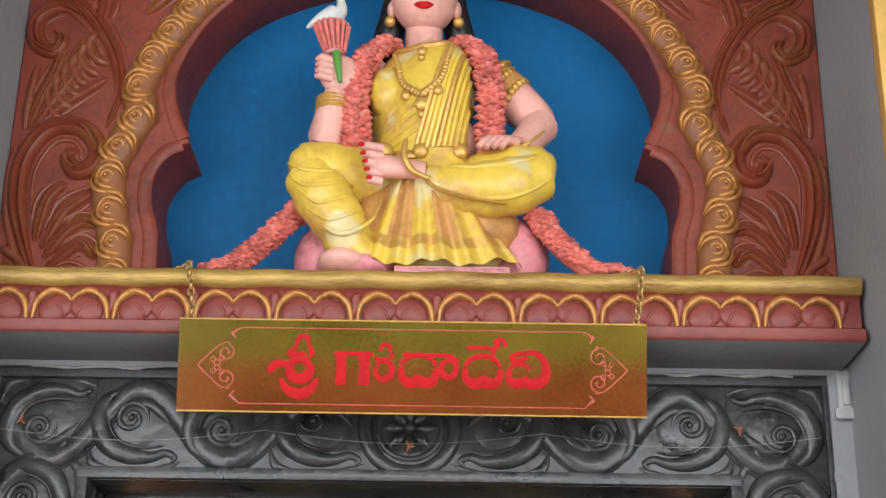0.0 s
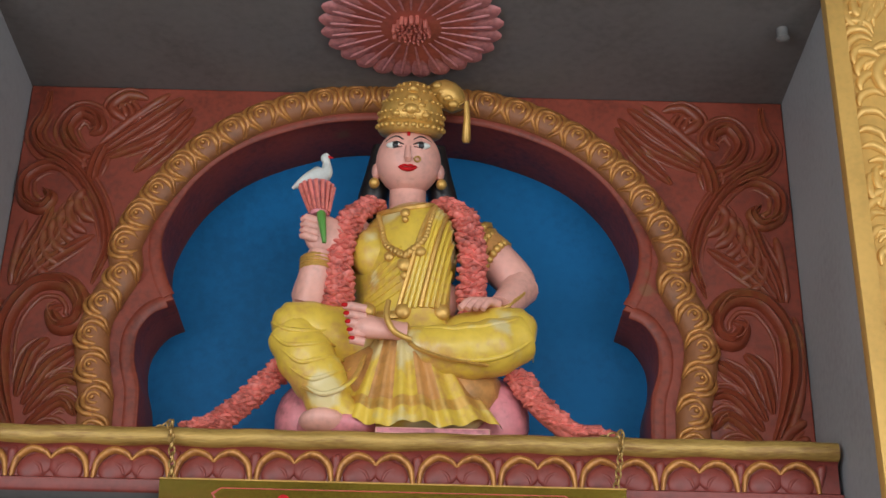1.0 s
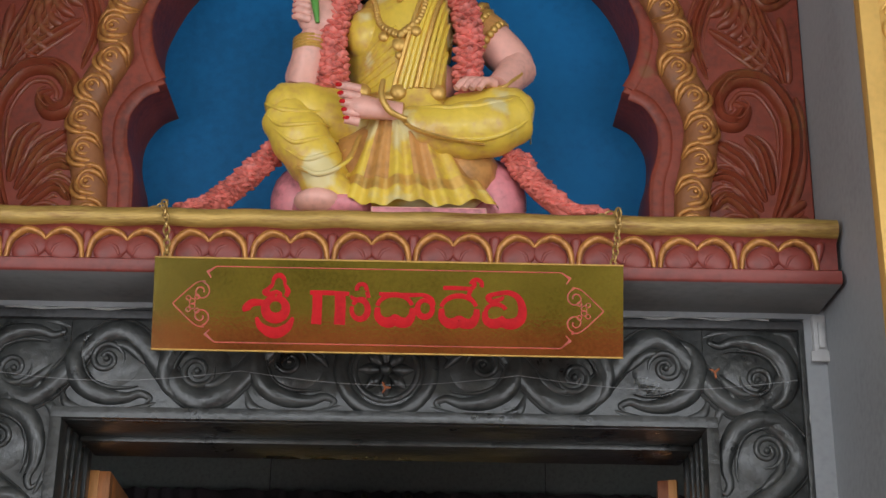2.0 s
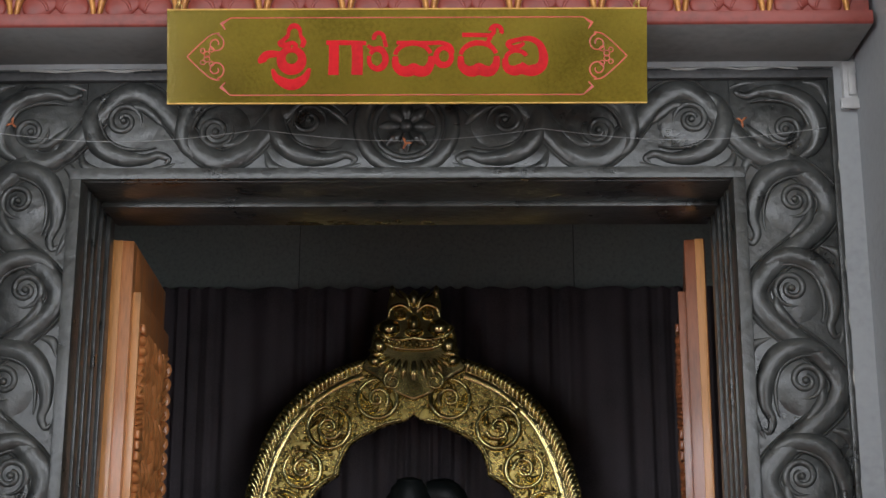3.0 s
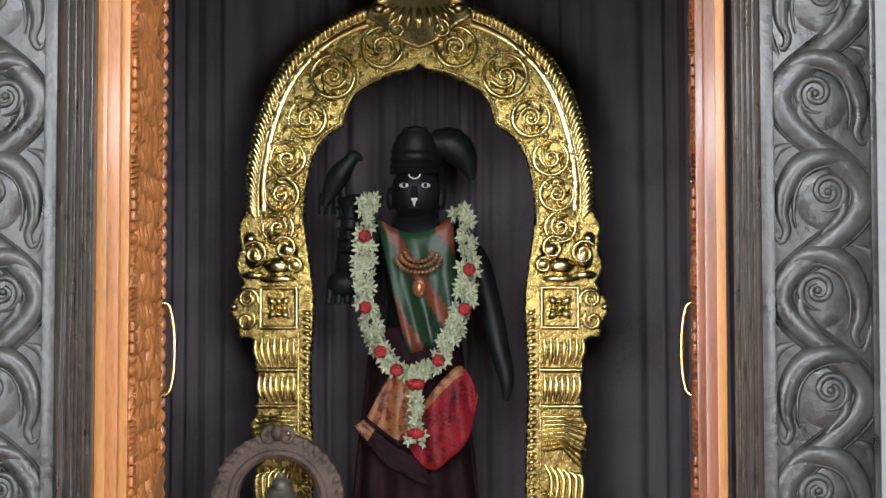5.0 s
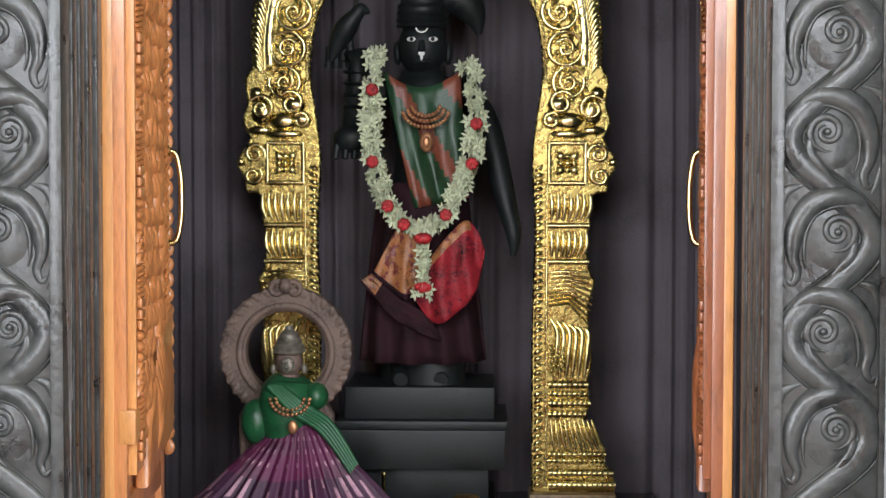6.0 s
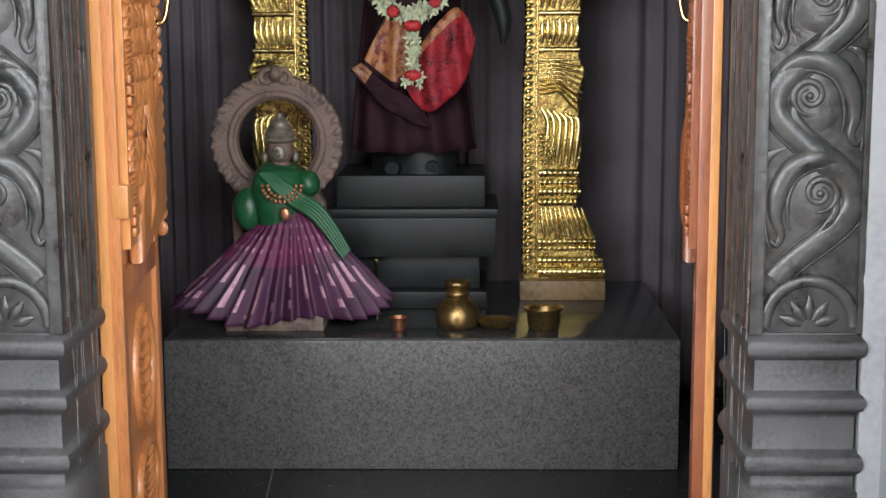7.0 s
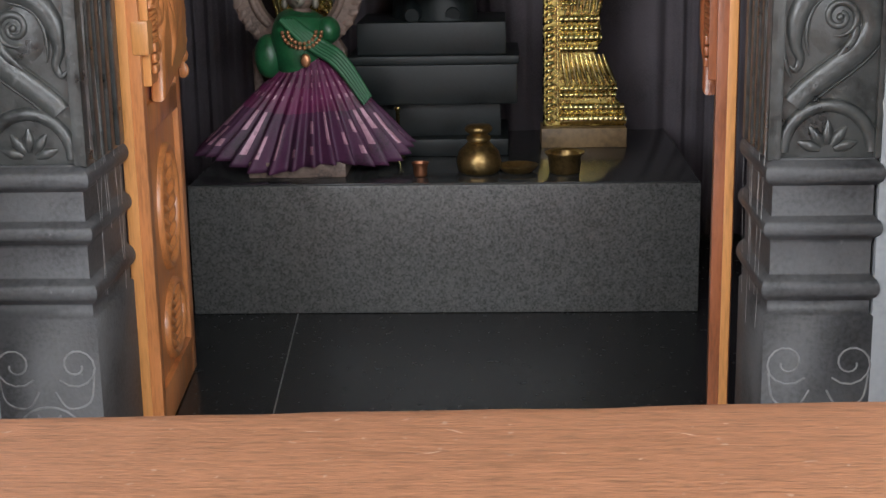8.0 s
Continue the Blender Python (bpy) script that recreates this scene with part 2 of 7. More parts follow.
def sheet(bm, loops, depth, bevel=0.0, m=None, mi=0):
    """A slab with the outline loops[0] and holes, front at h = depth / 2, back at -depth / 2."""
    cu = bpy.data.curves.new("outline", "CURVE")
    cu.dimensions, cu.fill_mode, cu.extrude, cu.bevel_depth, cu.bevel_resolution = "2D", "BOTH", depth / 2 - bevel, bevel, 2
    cu.offset = -bevel
    for lp in loops:
        s = cu.splines.new("POLY")
        s.points.add(len(lp) - 1)
        for p, q in zip(s.points, lp):
            p.co = (q[0], q[1], 0, 1)
        s.use_cyclic_u = True
    ob = bpy.data.objects.new("outline", cu)
    scene.collection.objects.link(ob)
    dg = bpy.context.evaluated_depsgraph_get()
    me = bpy.data.meshes.new_from_object(ob.evaluated_get(dg))
    bpy.data.objects.remove(ob)
    bpy.data.curves.remove(cu)
    if m is not None:
        me.transform(m)
        if m.determinant() < 0:
            me.flip_normals()
    k = len(bm.faces)
    bm.from_mesh(me)
    bpy.data.meshes.remove(me)
    bm.faces.ensure_lookup_table()
    for f in bm.faces[k:]:
        f.material_index = mi
    return bm


def mirrored(half):
    """A closed outline from its right half, given from the top of the axis to its foot."""
    return list(half) + [(-x, y) for x, y in half[::-1]]


# ---- the setting ----
def plain(name, rows, material, label, category, bevel=0.0):
    return tagged(part(name, boxes(*rows, bevel=bevel), material, None, "", smooth=bool(bevel)), label, category, kind="structure")


plain("ground", [(-60, 60, -80, -13.0, FLOOR - 0.25, FLOOR - 0.05)], GRASS, "green grass in front of the open hall", "ground")
plain("floor", [(-4, 4, -13.0, 0.27, FLOOR - 0.2, FLOOR)], REDOXIDE, "red oxide floor of the hall", "floor")
# unseen front wall, added to give the name plate green and red reflections
plain("wall_front", [(-4.2, 4.2, -4.7, -4.5, 3.2, 3.6), (-4.2, -3.95, -4.7, -4.5, FLOOR, 3.2), (3.95, 4.2, -4.7, -4.5, FLOOR, 3.2), (-1.3, 1.3, -4.7, -4.5, 1.52, 2.55)], OLIVE, "added unseen front wall with wide openings, olive green for the name plate's reflection", "wall")
plain("wall_front_dado", [(-1.3, 1.3, -4.7, -4.49, FLOOR, 1.52)], DADO, "added unseen dado, red for the name plate's reflection", "wall")
plain("wall_west", [(-4.2, -4.0, -4.5, 0.2, FLOOR, 3.6)], CREAM, "plain painted side wall of the hall", "wall")
plain("wall_east", [(4.0, 4.2, -4.5, 0.2, FLOOR, 3.6)], CREAM, "plain painted side wall of the hall", "wall")
plain("hall_ceiling", [(-4.2, 4.2, -4.5, -0.62, 3.45, 3.6)], CREAM, "plain painted ceiling of the hall", "ceiling")
# bay in front of the shrine: side cheeks, soffit, wall over the doorway
plain("wall_bay_left", [(-4.0, -0.795, -0.36, 0.2, FLOOR, 3.262), (-4.0, -0.762, 0.0, 0.27, FLOOR, 2.31)], GREYWALL, "smooth grey painted wall beside the doorway", "wall")
plain("wall_bay_right", [(0.80, 4.0, -0.36, 0.2, FLOOR, 3.262), (0.762, 4.0, 0.001, 0.27, FLOOR, 2.31)], GREYWALL, "smooth grey painted wall beside the doorway", "wall")
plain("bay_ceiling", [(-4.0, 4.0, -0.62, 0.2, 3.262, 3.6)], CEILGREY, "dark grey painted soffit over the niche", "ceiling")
plain("wall_over_door", [(-0.80, 0.80, 0.17, 0.27, 2.31, 3.262), (-0.80, 0.80, 0.0, 0.17, 2.31, 2.345)], GREYWALL, "grey painted wall over the stone lintel", "wall")

# inside of the shrine
plain("shrine_floor", [(-1.5, 1.5, 0.27, 2.6, FLOOR - 0.2, FLOOR)], BLACKGRANITE, "black polished granite floor of the shrine", "floor")
plain("shrine_wall_back", [(-1.6, 1.6, 2.5, 2.6, FLOOR, 3.1)], GREENTILE, "dark granite clad back wall of the shrine", "wall")
plain("shrine_wall_left", [(-1.6, -1.5, 0.27, 2.5, FLOOR, 3.1)], GREENTILE, "dark granite clad side wall of the shrine", "wall")
plain("shrine_wall_right", [(1.5, 1.6, 0.27, 2.5, FLOOR, 3.1)], GREENTILE, "dark granite clad side wall of the shrine", "wall")
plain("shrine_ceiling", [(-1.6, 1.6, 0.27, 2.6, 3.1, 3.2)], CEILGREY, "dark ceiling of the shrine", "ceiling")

# ---- carved stone door frame ----
PITCH = 0.161
INCISED = mat("dusty_incised_line", (0.17, 0.17, 0.172), 0.6, vary=0.3, bump=0.2)


def scroll(bm, m, side):
    """One lobe of the vine: a broad leaf that springs from the stem, hooks at its tip and holds a small curl."""
    def line(pts, n=5):
        return [(side * a, b, c) for a, b, c in smooth_line(pts, n)]
    strand(bm, line([(0.066, 0.020, 0.004), (0.046, 0.056, 0.012), (0.008, 0.068, 0.019), (-0.034, 0.052, 0.020), (-0.058, 0.012, 0.017), (-0.062, -0.028, 0.011), (-0.054, -0.056, 0.008), (-0.062, -0.074, 0.006), (-0.072, -0.066, 0.002)]), 0.72, m, segs=8)
    strand(bm, line([(0.050, 0.040, 0.002), (0.012, 0.052, 0.0035), (-0.026, 0.036, 0.0035), (-0.042, 0.004, 0.0035), (-0.044, -0.030, 0.0025), (-0.040, -0.050, 0.0015)]), 1.1, m, base=0.004, segs=4)
    # rounded body of the lobe, and its curl
    blob(bm, (side * 0.002, -0.002, -0.0015), (0.050, 0.055, 0.0055), m=m, u=18, v=6)
    strand(bm, [(side * a, b, min(c, 0.0015 + 0.0012 * i)) for i, (a, b, c) in enumerate(spiral(0.010, 0.010, 0.033, 0.007, 250, 1.5, 0.0075, 0.0050, 18))], 1.0, m, base=0.002, segs=6)
    blob(bm, (side * 0.010, 0.010, 0.004), (0.007, 0.007, 0.006), m=m, u=8, v=5)
    # tail under the curl with a forked tip, and corner fillers
    strand(bm, line([(0.034, 0.010, 0.003), (0.036, -0.020, 0.008), (0.020, -0.044, 0.009), (0.002, -0.060, 0.003)], 4), 0.7, m, base=0.003)
    strand(bm, line([(0.022, -0.040, 0.003), (0.044, -0.036, 0.007), (0.056, -0.020, 0.002)], 4), 0.6, m, base=0.002)
    strand(bm, line([(-0.080, 0.046, 0.002), (-0.074, 0.074, 0.009), (-0.052, 0.084, 0.004), (-0.036, 0.088, 0.002)], 4), 0.5, m)
    strand(bm, line([(-0.080, -0.040, 0.002), (-0.079, -0.060, 0.006), (-0.070, -0.085, 0.002)], 4), 0.5, m)
    return bm


def stem(bm, m, length, start, amp=0.068, flip=1):
    n = int(length / PITCH * 12)
    pts = []
    for i in range(n + 1):
        s = length * i / n
        pts.append((flip * amp * math.cos(math.pi * (s + start) / PITCH), s, 0.0200 + 0.002 * math.sin(9 * s)))
    strand(bm, pts, 0.48, m, segs=8)
    for sgn in (-1, 1):  # a thin ridge along each flank
        edge = []
        for i in range(1, n):
            tx, ty = pts[i + 1][0] - pts[i - 1][0], pts[i + 1][1] - pts[i - 1][1]
            L = math.hypot(tx, ty)
            edge.append((pts[i][0] - sgn * 0.0215 * ty / L, pts[i][1] + sgn * 0.0215 * tx / L, 0.0032))
        strand(bm, edge, 1.4, m, segs=4)
    return bm


def loft_rings(bm, x0, x1, y0, y1, profile):
    rows = [[bm.verts.new(p) for p in ((x0 - o, y0 - o, z), (x1 + o, y0 - o, z), (x1 + o, y1, z), (x0 - o, y1, z))] for z, o in profile]
    for r, q in zip(rows, rows[1:]):
        for k in range(4):
            bm.faces.new((r[k], r[(k + 1) % 4], q[(k + 1) % 4], q[k]))
    bm.faces.new(rows[0][::-1]), bm.faces.new(rows[-1])
    return bm


def roll_profile(z0, z1, o, n=6):
    return [(z0 + (z1 - z0) * i / n, o * math.sin(math.pi * i / n) ** 0.6 if 0 < i < n else 0.0) for i in range(n + 1)]


door_frame = thing("door_frame", "black oiled stone door frame carved with scrolling vines", "door frame")
for sx in (-1, 1):
    a, b = sorted((sx * 0.577, sx * 0.762))
    jamb = part("jamb", boxes((a, b, 0.016, 0.27, 0.54, 2.30), bevel=0.002), STONE, door_frame)
    i0, i1 = sorted((sx * 0.574, sx * 0.596))
    o0, o1 = sorted((sx * 0.752, sx * 0.764))
    part("border", boxes((i0, i1, 0.0, 0.05, 0.545, 2.104), bevel=0.003), STONE, jamb)
    part("border", boxes((o0, o1, 0.004, 0.05, 0.545, 2.30), bevel=0.003), STONE, jamb)
    # fluted reveal behind the face
    for k, yy in enumerate((0.062, 0.105, 0.150, 0.205)):
        r0, r1 = sorted((sx * (0.572 - 0.001 * k), sx * 0.585))
        part("reveal_fillet", boxes((r0, r1, yy, yy + 0.024, 0.545, 2.10), bevel=0.003), STONE, jamb)
    cx = sx * 0.675
    for k in range(-2, 7):
        z = 1.091 + PITCH * k
        side = sx if k % 2 == 0 else -sx
        bm = scroll(bmesh.new(), at(cx + 0.004 * math.sin(3 * k), 0.0165, z, turn=4 * math.sin(5 * k)), side)
        part("scroll", bm, STONE, jamb)
    bm = stem(bmesh.new(), at(cx, 0.0165, 0.635), 1.505, 0.635 - 1.091, flip=sx)
    part("vine_stem", bm, STONE, jamb)
    # half lotus at the foot of the vine
    bm = bmesh.new()
    m = at(cx, 0.0165, 0.556)
    strand(bm, [(0.075 * math.cos(math.pi * i / 14), 0.078 * math.sin(math.pi * i / 14), 0.012) for i in range(15)], 0.8, m)
    for q in range(5):
        ang = math.pi * (q + 0.5) / 5
        strand(bm, smooth_line([(0.012 * math.cos(ang), 0.012 * math.sin(ang), 0.005), (0.032 * math.cos(ang), 0.032 * math.sin(ang), 0.010), (0.052 * math.cos(ang), 0.052 * math.sin(ang), 0.003)], 4), 0.7, m)
    part("half_lotus", bm, STONE, jamb)
    # moulded plinth
    prof = [(FLOOR, 0.006), (0.272, 0.006), (0.276, 0.0), (0.298, 0.0)]
    for z0, z1 in ((0.300, 0.344), (0.408, 0.446), (0.500, 0.542)):
        prof += roll_profile(z0, z1, 0.013)
        prof.append((z1 + 0.004, -0.002))
        if z1 < 0.5:
            prof.append((z1 + 0.055, -0.002))
    p0, p1 = sorted((sx * 0.584, sx * 0.757))
    plinth = part("plinth", loft_rings(bmesh.new(), p0, p1, 0.006, 0.27, prof), STONE_DULL, door_frame)
    # incised ornament on the base block, edged in pale dust
    bm = bmesh.new()
    m = at(cx, -0.0003, 0.085, scale=1.22)
    for q in (-1, 1):
        strand(bm, [(q * u, v, 0.0016) for u, v, _ in spiral(0.045, 0.085, 0.034, 0.008, -140, 1.4, 1, 1)], 0.7, m, segs=3)
        strand(bm, [(q * u, v, 0.0016) for u, v in smooth_line([(0.012, 0.045), (0.03, 0.02), (0.062, 0.03), (0.07, 0.07)], 5)], 0.7, m, segs=3)
    strand(bm, [(0.052 * math.cos(math.pi * i / 12), 0.052 * math.sin(math.pi * i / 12) - 0.03, 0.0018) for i in range(13)], 0.7, m, segs=3)
    for q in range(4):
        ang = math.pi * (q + 0.5) / 4
        strand(bm, smooth_line([(0.006 * math.cos(ang), 0.006 * math.sin(ang) - 0.03, 0.001), (0.026 * math.cos(ang), 0.026 * math.sin(ang) - 0.03, 0.005), (0.044 * math.cos(ang), 0.044 * math.sin(ang) - 0.03, 0.001)], 3), 0.4, m, segs=4)
    part("incised_ornament", bm, INCISED, plinth)

lintel = part("lintel", boxes((-0.577, 0.577, 0.016, 0.27, 2.102, 2.30), bevel=0.002), STONE, door_frame)
part("border", boxes((-0.596, 0.596, 0.0, 0.05, 2.103, 2.124), bevel=0.003), STONE, lintel)
part("border", boxes((-0.764, 0.764, 0.003, 0.05, 2.290, 2.306), bevel=0.003), STONE_DULL, lintel)
part("soffit_fillet", boxes((-0.572, 0.572, 0.14, 0.27, 2.092, 2.104), bevel=0.004), STONE, lintel)
ALONG = Matrix(((0, 1, 0, 0), (0, 0, -1, 0), (1, 0, 0, 0), (0, 0, 0, 1)))  # u upwards, v along x
for k in (-4, -3, -2, -1, 1, 2, 3, 4):
    side = 1 if k % 2 else -1
    x = k * 0.166
    m = Matrix.Translation((x, 0.0165, 2.206)) @ ALONG @ Matrix.Diagonal((1.0, 1.0 if k > 0 else -1.0, 1, 1))
    part("scroll", scroll(bmesh.new(), m, side), STONE, lintel)
for sx in (-1, 1):
    m = Matrix.Translation((sx * 0.105, 0.0165, 2.206)) @ ALONG @ Matrix.Diagonal((1, sx, 1, 1))
    part("vine_stem", stem(bmesh.new(), m, 0.62, 0.105 - 0.166, amp=0.066), STONE, lintel)
bm = bmesh.new()
m = at(0.0, 0.0165, 2.205)
strand(bm, [(0.082 * math.cos(2 * math.pi * i / 32), 0.082 * math.sin(2 * math.pi * i / 32), 0.014) for i in range(33)], 0.8, m)
strand(bm, [(0.058 * math.cos(2 * math.pi * i / 28), 0.058 * math.sin(2 * math.pi * i / 28), 0.006) for i in range(29)], 0.8, m)
for q in range(8):
    ang = 2 * math.pi * q / 8
    strand(bm, smooth_line([(0.010 * math.cos(ang), 0.010 * math.sin(ang), 0.004), (0.030 * math.cos(ang), 0.030 * math.sin(ang), 0.012), (0.050 * math.cos(ang), 0.050 * math.sin(ang), 0.003)], 4), 0.8, m)
blob(bm, (0, 0, 0.004), (0.012, 0.012, 0.010), m=m)
part("rosette", bm, STONE, lintel)
# pale cement where the frame meets the wall
for sx, z0, z1 in ((1, 0.02, 0.50), (1, 0.56, 1.35), (1, 1.5, 2.25), (-1, 0.6, 2.2)):
    n = int((z1 - z0) * 40)
    bm = strand(bmesh.new(), [(0.0025 * math.sin(i * 1.7), z0 + (z1 - z0) * i / n, 0.0012 + 0.0045 * abs(noise.noise((i * 0.37, z0, 2.0)))) for i in range(n + 1)], 0.5, at(sx * 0.766, 0.004, 0), segs=3)
    part("cement_joint", bm, mat("pale_cement" + str(len(bpy.data.materials)), (0.42, 0.42, 0.40), 0.8, vary=0.2, bump=0.5), door_frame, "chipped pale cement along the stone edge")
CEMENT = mat("crumbled_cement", (0.34, 0.34, 0.33), 0.85, vary=0.25, bump=0.6)
for x0, x1, w in ((-0.70, -0.46, 0.006), (-0.38, -0.32, 0.004), (0.42, 0.70, 0.006)):
    n = int((x1 - x0) * 50)
    bm = strand(bmesh.new(), [(x0 + (x1 - x0) * i / n, 0.002 * math.sin(i * 1.3), 0.0012 + w * abs(noise.noise((i * 0.31, x0, 5.0)))) for i in range(n + 1)], 0.5, at(0, 0.0035, 2.309), segs=3)
    part("cement_joint", bm, CEMENT, door_frame, "crumbled pale cement on the lintel's top edge")
# scratches in the reveals
PALE = mat("pale_scratch", (0.28, 0.28, 0.285), 0.6, vary=0.3, bump=0.1)
SIDE_L = Matrix(((0, 0, 1, 0), (1, 0, 0, 0), (0, 1, 0, 0), (0, 0, 0, 1)))   # u to y, v to z, h to +x
SIDE_R = Matrix(((0, 0, -1, 0), (1, 0, 0, 0), (0, 1, 0, 0), (0, 0, 0, 1)))  # u to y, v to z, h to -x
rnd = random.Random(4)
for sx, mm in ((-1, SIDE_L), (1, SIDE_R)):
    for k in range(22):
        y0, z0 = rnd.uniform(0.02, 0.22), rnd.uniform(0.15, 1.6)
        ln, lean = rnd.uniform(0.25, 0.7), rnd.uniform(-0.06, 0.06)
        bm = strand(bmesh.new(), [(min(0.235, max(0.008, y0 + lean * i / 10 + 0.006 * math.sin(k + i * 0.45))), min(2.08, z0 + ln * i / 10 + 0.0001 * i), 0.0009 - 0.00006 * i) for i in range(11)], 0.6, Matrix.Translation((sx * 0.5735, 0, 0)) @ mm, segs=3)
        part("scratch", bm, PALE, door_frame, "thin pale scratch")

# thread with dried petals stretched across the lintel
thread = thing("thread", "thin dusty thread strung across the carved lintel", "thread")
bm = bmesh.new()
pts = [(-0.76 + 1.5 * i / 24, -0.012, 2.19 - 0.022 * math.sin(math.pi * ((i / 8.0) % 1.0)), 0.0006) for i in range(25)]
tube(bm, pts, 4)
part("line", bm, PALE, thread)
DRY = mat("dried_orange_petals", (0.42, 0.13, 0.05), 0.8, vary=0.3, scale=40)
for x, z in ((-0.700, 2.203), (0.0, 2.163), (0.592, 2.202)):
    bm = bmesh.new()
    for q in range(4):
        tube(bm, [(x, -0.013, z, 0.002), (x + 0.006 * math.cos(2.1 * q + x), -0.016, z + 0.008 * math.sin(2.1 * q + x), 0.0022), (x + 0.010 * math.cos(2.1 * q + x), -0.014, z + 0.012 * math.sin(2.1 * q + x), 0.001)], 5)
    part("petal_wisp", bm, DRY, thread)
clip = thing("wall_clip", "small clear plastic clip fixed beside the lintel", "clip")
CLEAR = mat("scuffed_clear_plastic", (0.42, 0.42, 0.42), 0.3, vary=0.2, spec=0.6)
part("body", boxes((0.775, 0.800, -0.012, 0.012, 2.235, 2.315), bevel=0.004), CLEAR, clip)
part("tab", boxes((0.768, 0.803, -0.016, -0.010, 2.225, 2.245), (0.783, 0.795, -0.018, -0.012, 2.25, 2.30), bevel=0.002), CLEAR, clip)

# ---- niche over the door ----
RIM = [(0, 3.205), (0.16, 3.192), (0.32, 3.132), (0.42, 3.045), (0.473, 2.94), (0.480, 2.87), (0.462, 2.805), (0.443, 2.768)]
LOBE = [(0.443, 2.768), (0.478, 2.748), (0.505, 2.70), (0.506, 2.64), (0.490, 2.58), (0.486, 2.50), (0.486, 2.43)]
rim = smooth_line(RIM, 6)[:-1] + smooth_line(LOBE, 5)
niche = thing("niche", "arched maroon plaster niche with gold foliage border", "niche")
bm = bmesh.new()
sheet(bm, [[(-0.794, 2.43), (0.799, 2.43), (0.799, 3.261), (-0.794, 3.261)], mirrored(rim)], 0.168, 0.004, m=at(0, 0.084, 0))
panel = part("panel", bm, MAROON, niche)
part("back_wall", boxes((-0.6, 0.6, 0.158, 0.169, 2.40, 3.255)), BLUE, niche, "plain blue painted niche wall")
bm = bmesh.new()
for sx in (-1, 1):
    strand(bm, [(sx * (x + 0.013), z + 0.006, 0.014) for x, z in smooth_line(RIM, 6)], 0.35, at(0, 0.002, 0))
    strand(bm, [(sx * (x + 0.016), z - 0.004, 0.014) for x, z in smooth_line(LOBE, 5)], 0.35, at(0, 0.002, 0))
part("rim", bm, MAROON, panel)
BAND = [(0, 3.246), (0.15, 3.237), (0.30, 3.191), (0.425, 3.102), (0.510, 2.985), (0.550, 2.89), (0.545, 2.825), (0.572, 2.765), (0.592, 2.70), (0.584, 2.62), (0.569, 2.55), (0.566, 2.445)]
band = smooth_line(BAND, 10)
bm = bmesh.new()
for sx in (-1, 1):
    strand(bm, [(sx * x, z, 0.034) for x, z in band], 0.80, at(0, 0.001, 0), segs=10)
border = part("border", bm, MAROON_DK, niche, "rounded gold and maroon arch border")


def eye_motif():
    """One petal of the border: nested horseshoes, open towards the arch, round an eye; -u points outwards."""
    bm = bmesh.new()
    for half, top, w in ((0.0345, 0.0325, 0.0048), (0.0225, 0.0215, 0.0056), (0.0105, 0.0110, 0.0036)):
        foot = 0.032 if half > 0.012 else 0.012
        pts = [(foot, -half * 0.40, 0.0010), (foot * 0.55, -half * 0.90, w * 0.9)]
        pts += [(-top * math.sin(a), -half * math.cos(a), w) for a in np.linspace(0, math.pi, 11)]
        pts += [(foot * 0.55, half * 0.90, w * 0.9), (foot, half * 0.40, 0.0010)]
        strand(bm, smooth_line(pts, 3), 0.9, base=-0.0006, segs=5)
    blob(bm, (-0.002, 0, 0.0015), (0.0050, 0.0050, 0.0045), u=8, v=5)
    for v in bm.verts:
        v.co.z += 0.0272 * math.sqrt(max(0.0, 1 - (v.co.x / 0.0345) ** 2))
    return bm


motif = part("scale_motif", eye_motif(), GOLDPAINT, border)
seg = [math.dist(p, q) for p, q in zip(band, band[1:])]
total = sum(seg)
count = 17
first = True
for sx in (-1, 1):
    for k in range(count):
        s = (k + 0.5) * total / count
        i = 0
        while s > seg[i]:
            s -= seg[i]
            i += 1
        p, q = Vector(band[i]), Vector(band[i + 1])
        c = p.lerp(q, s / seg[i])
        d_ = (q - p).normalized()
        ang = math.degrees(math.atan2(d_.y, d_.x)) - 90
        m = at(sx * c.x, 0.001, c.y, turn=ang + 20 * (k > 10) if sx > 0 else 180 - ang - 20 * (k > 10))
        if first:
            motif.matrix_local = m
            first = False
        else:
            share("scale_motif", motif.data, m, border)

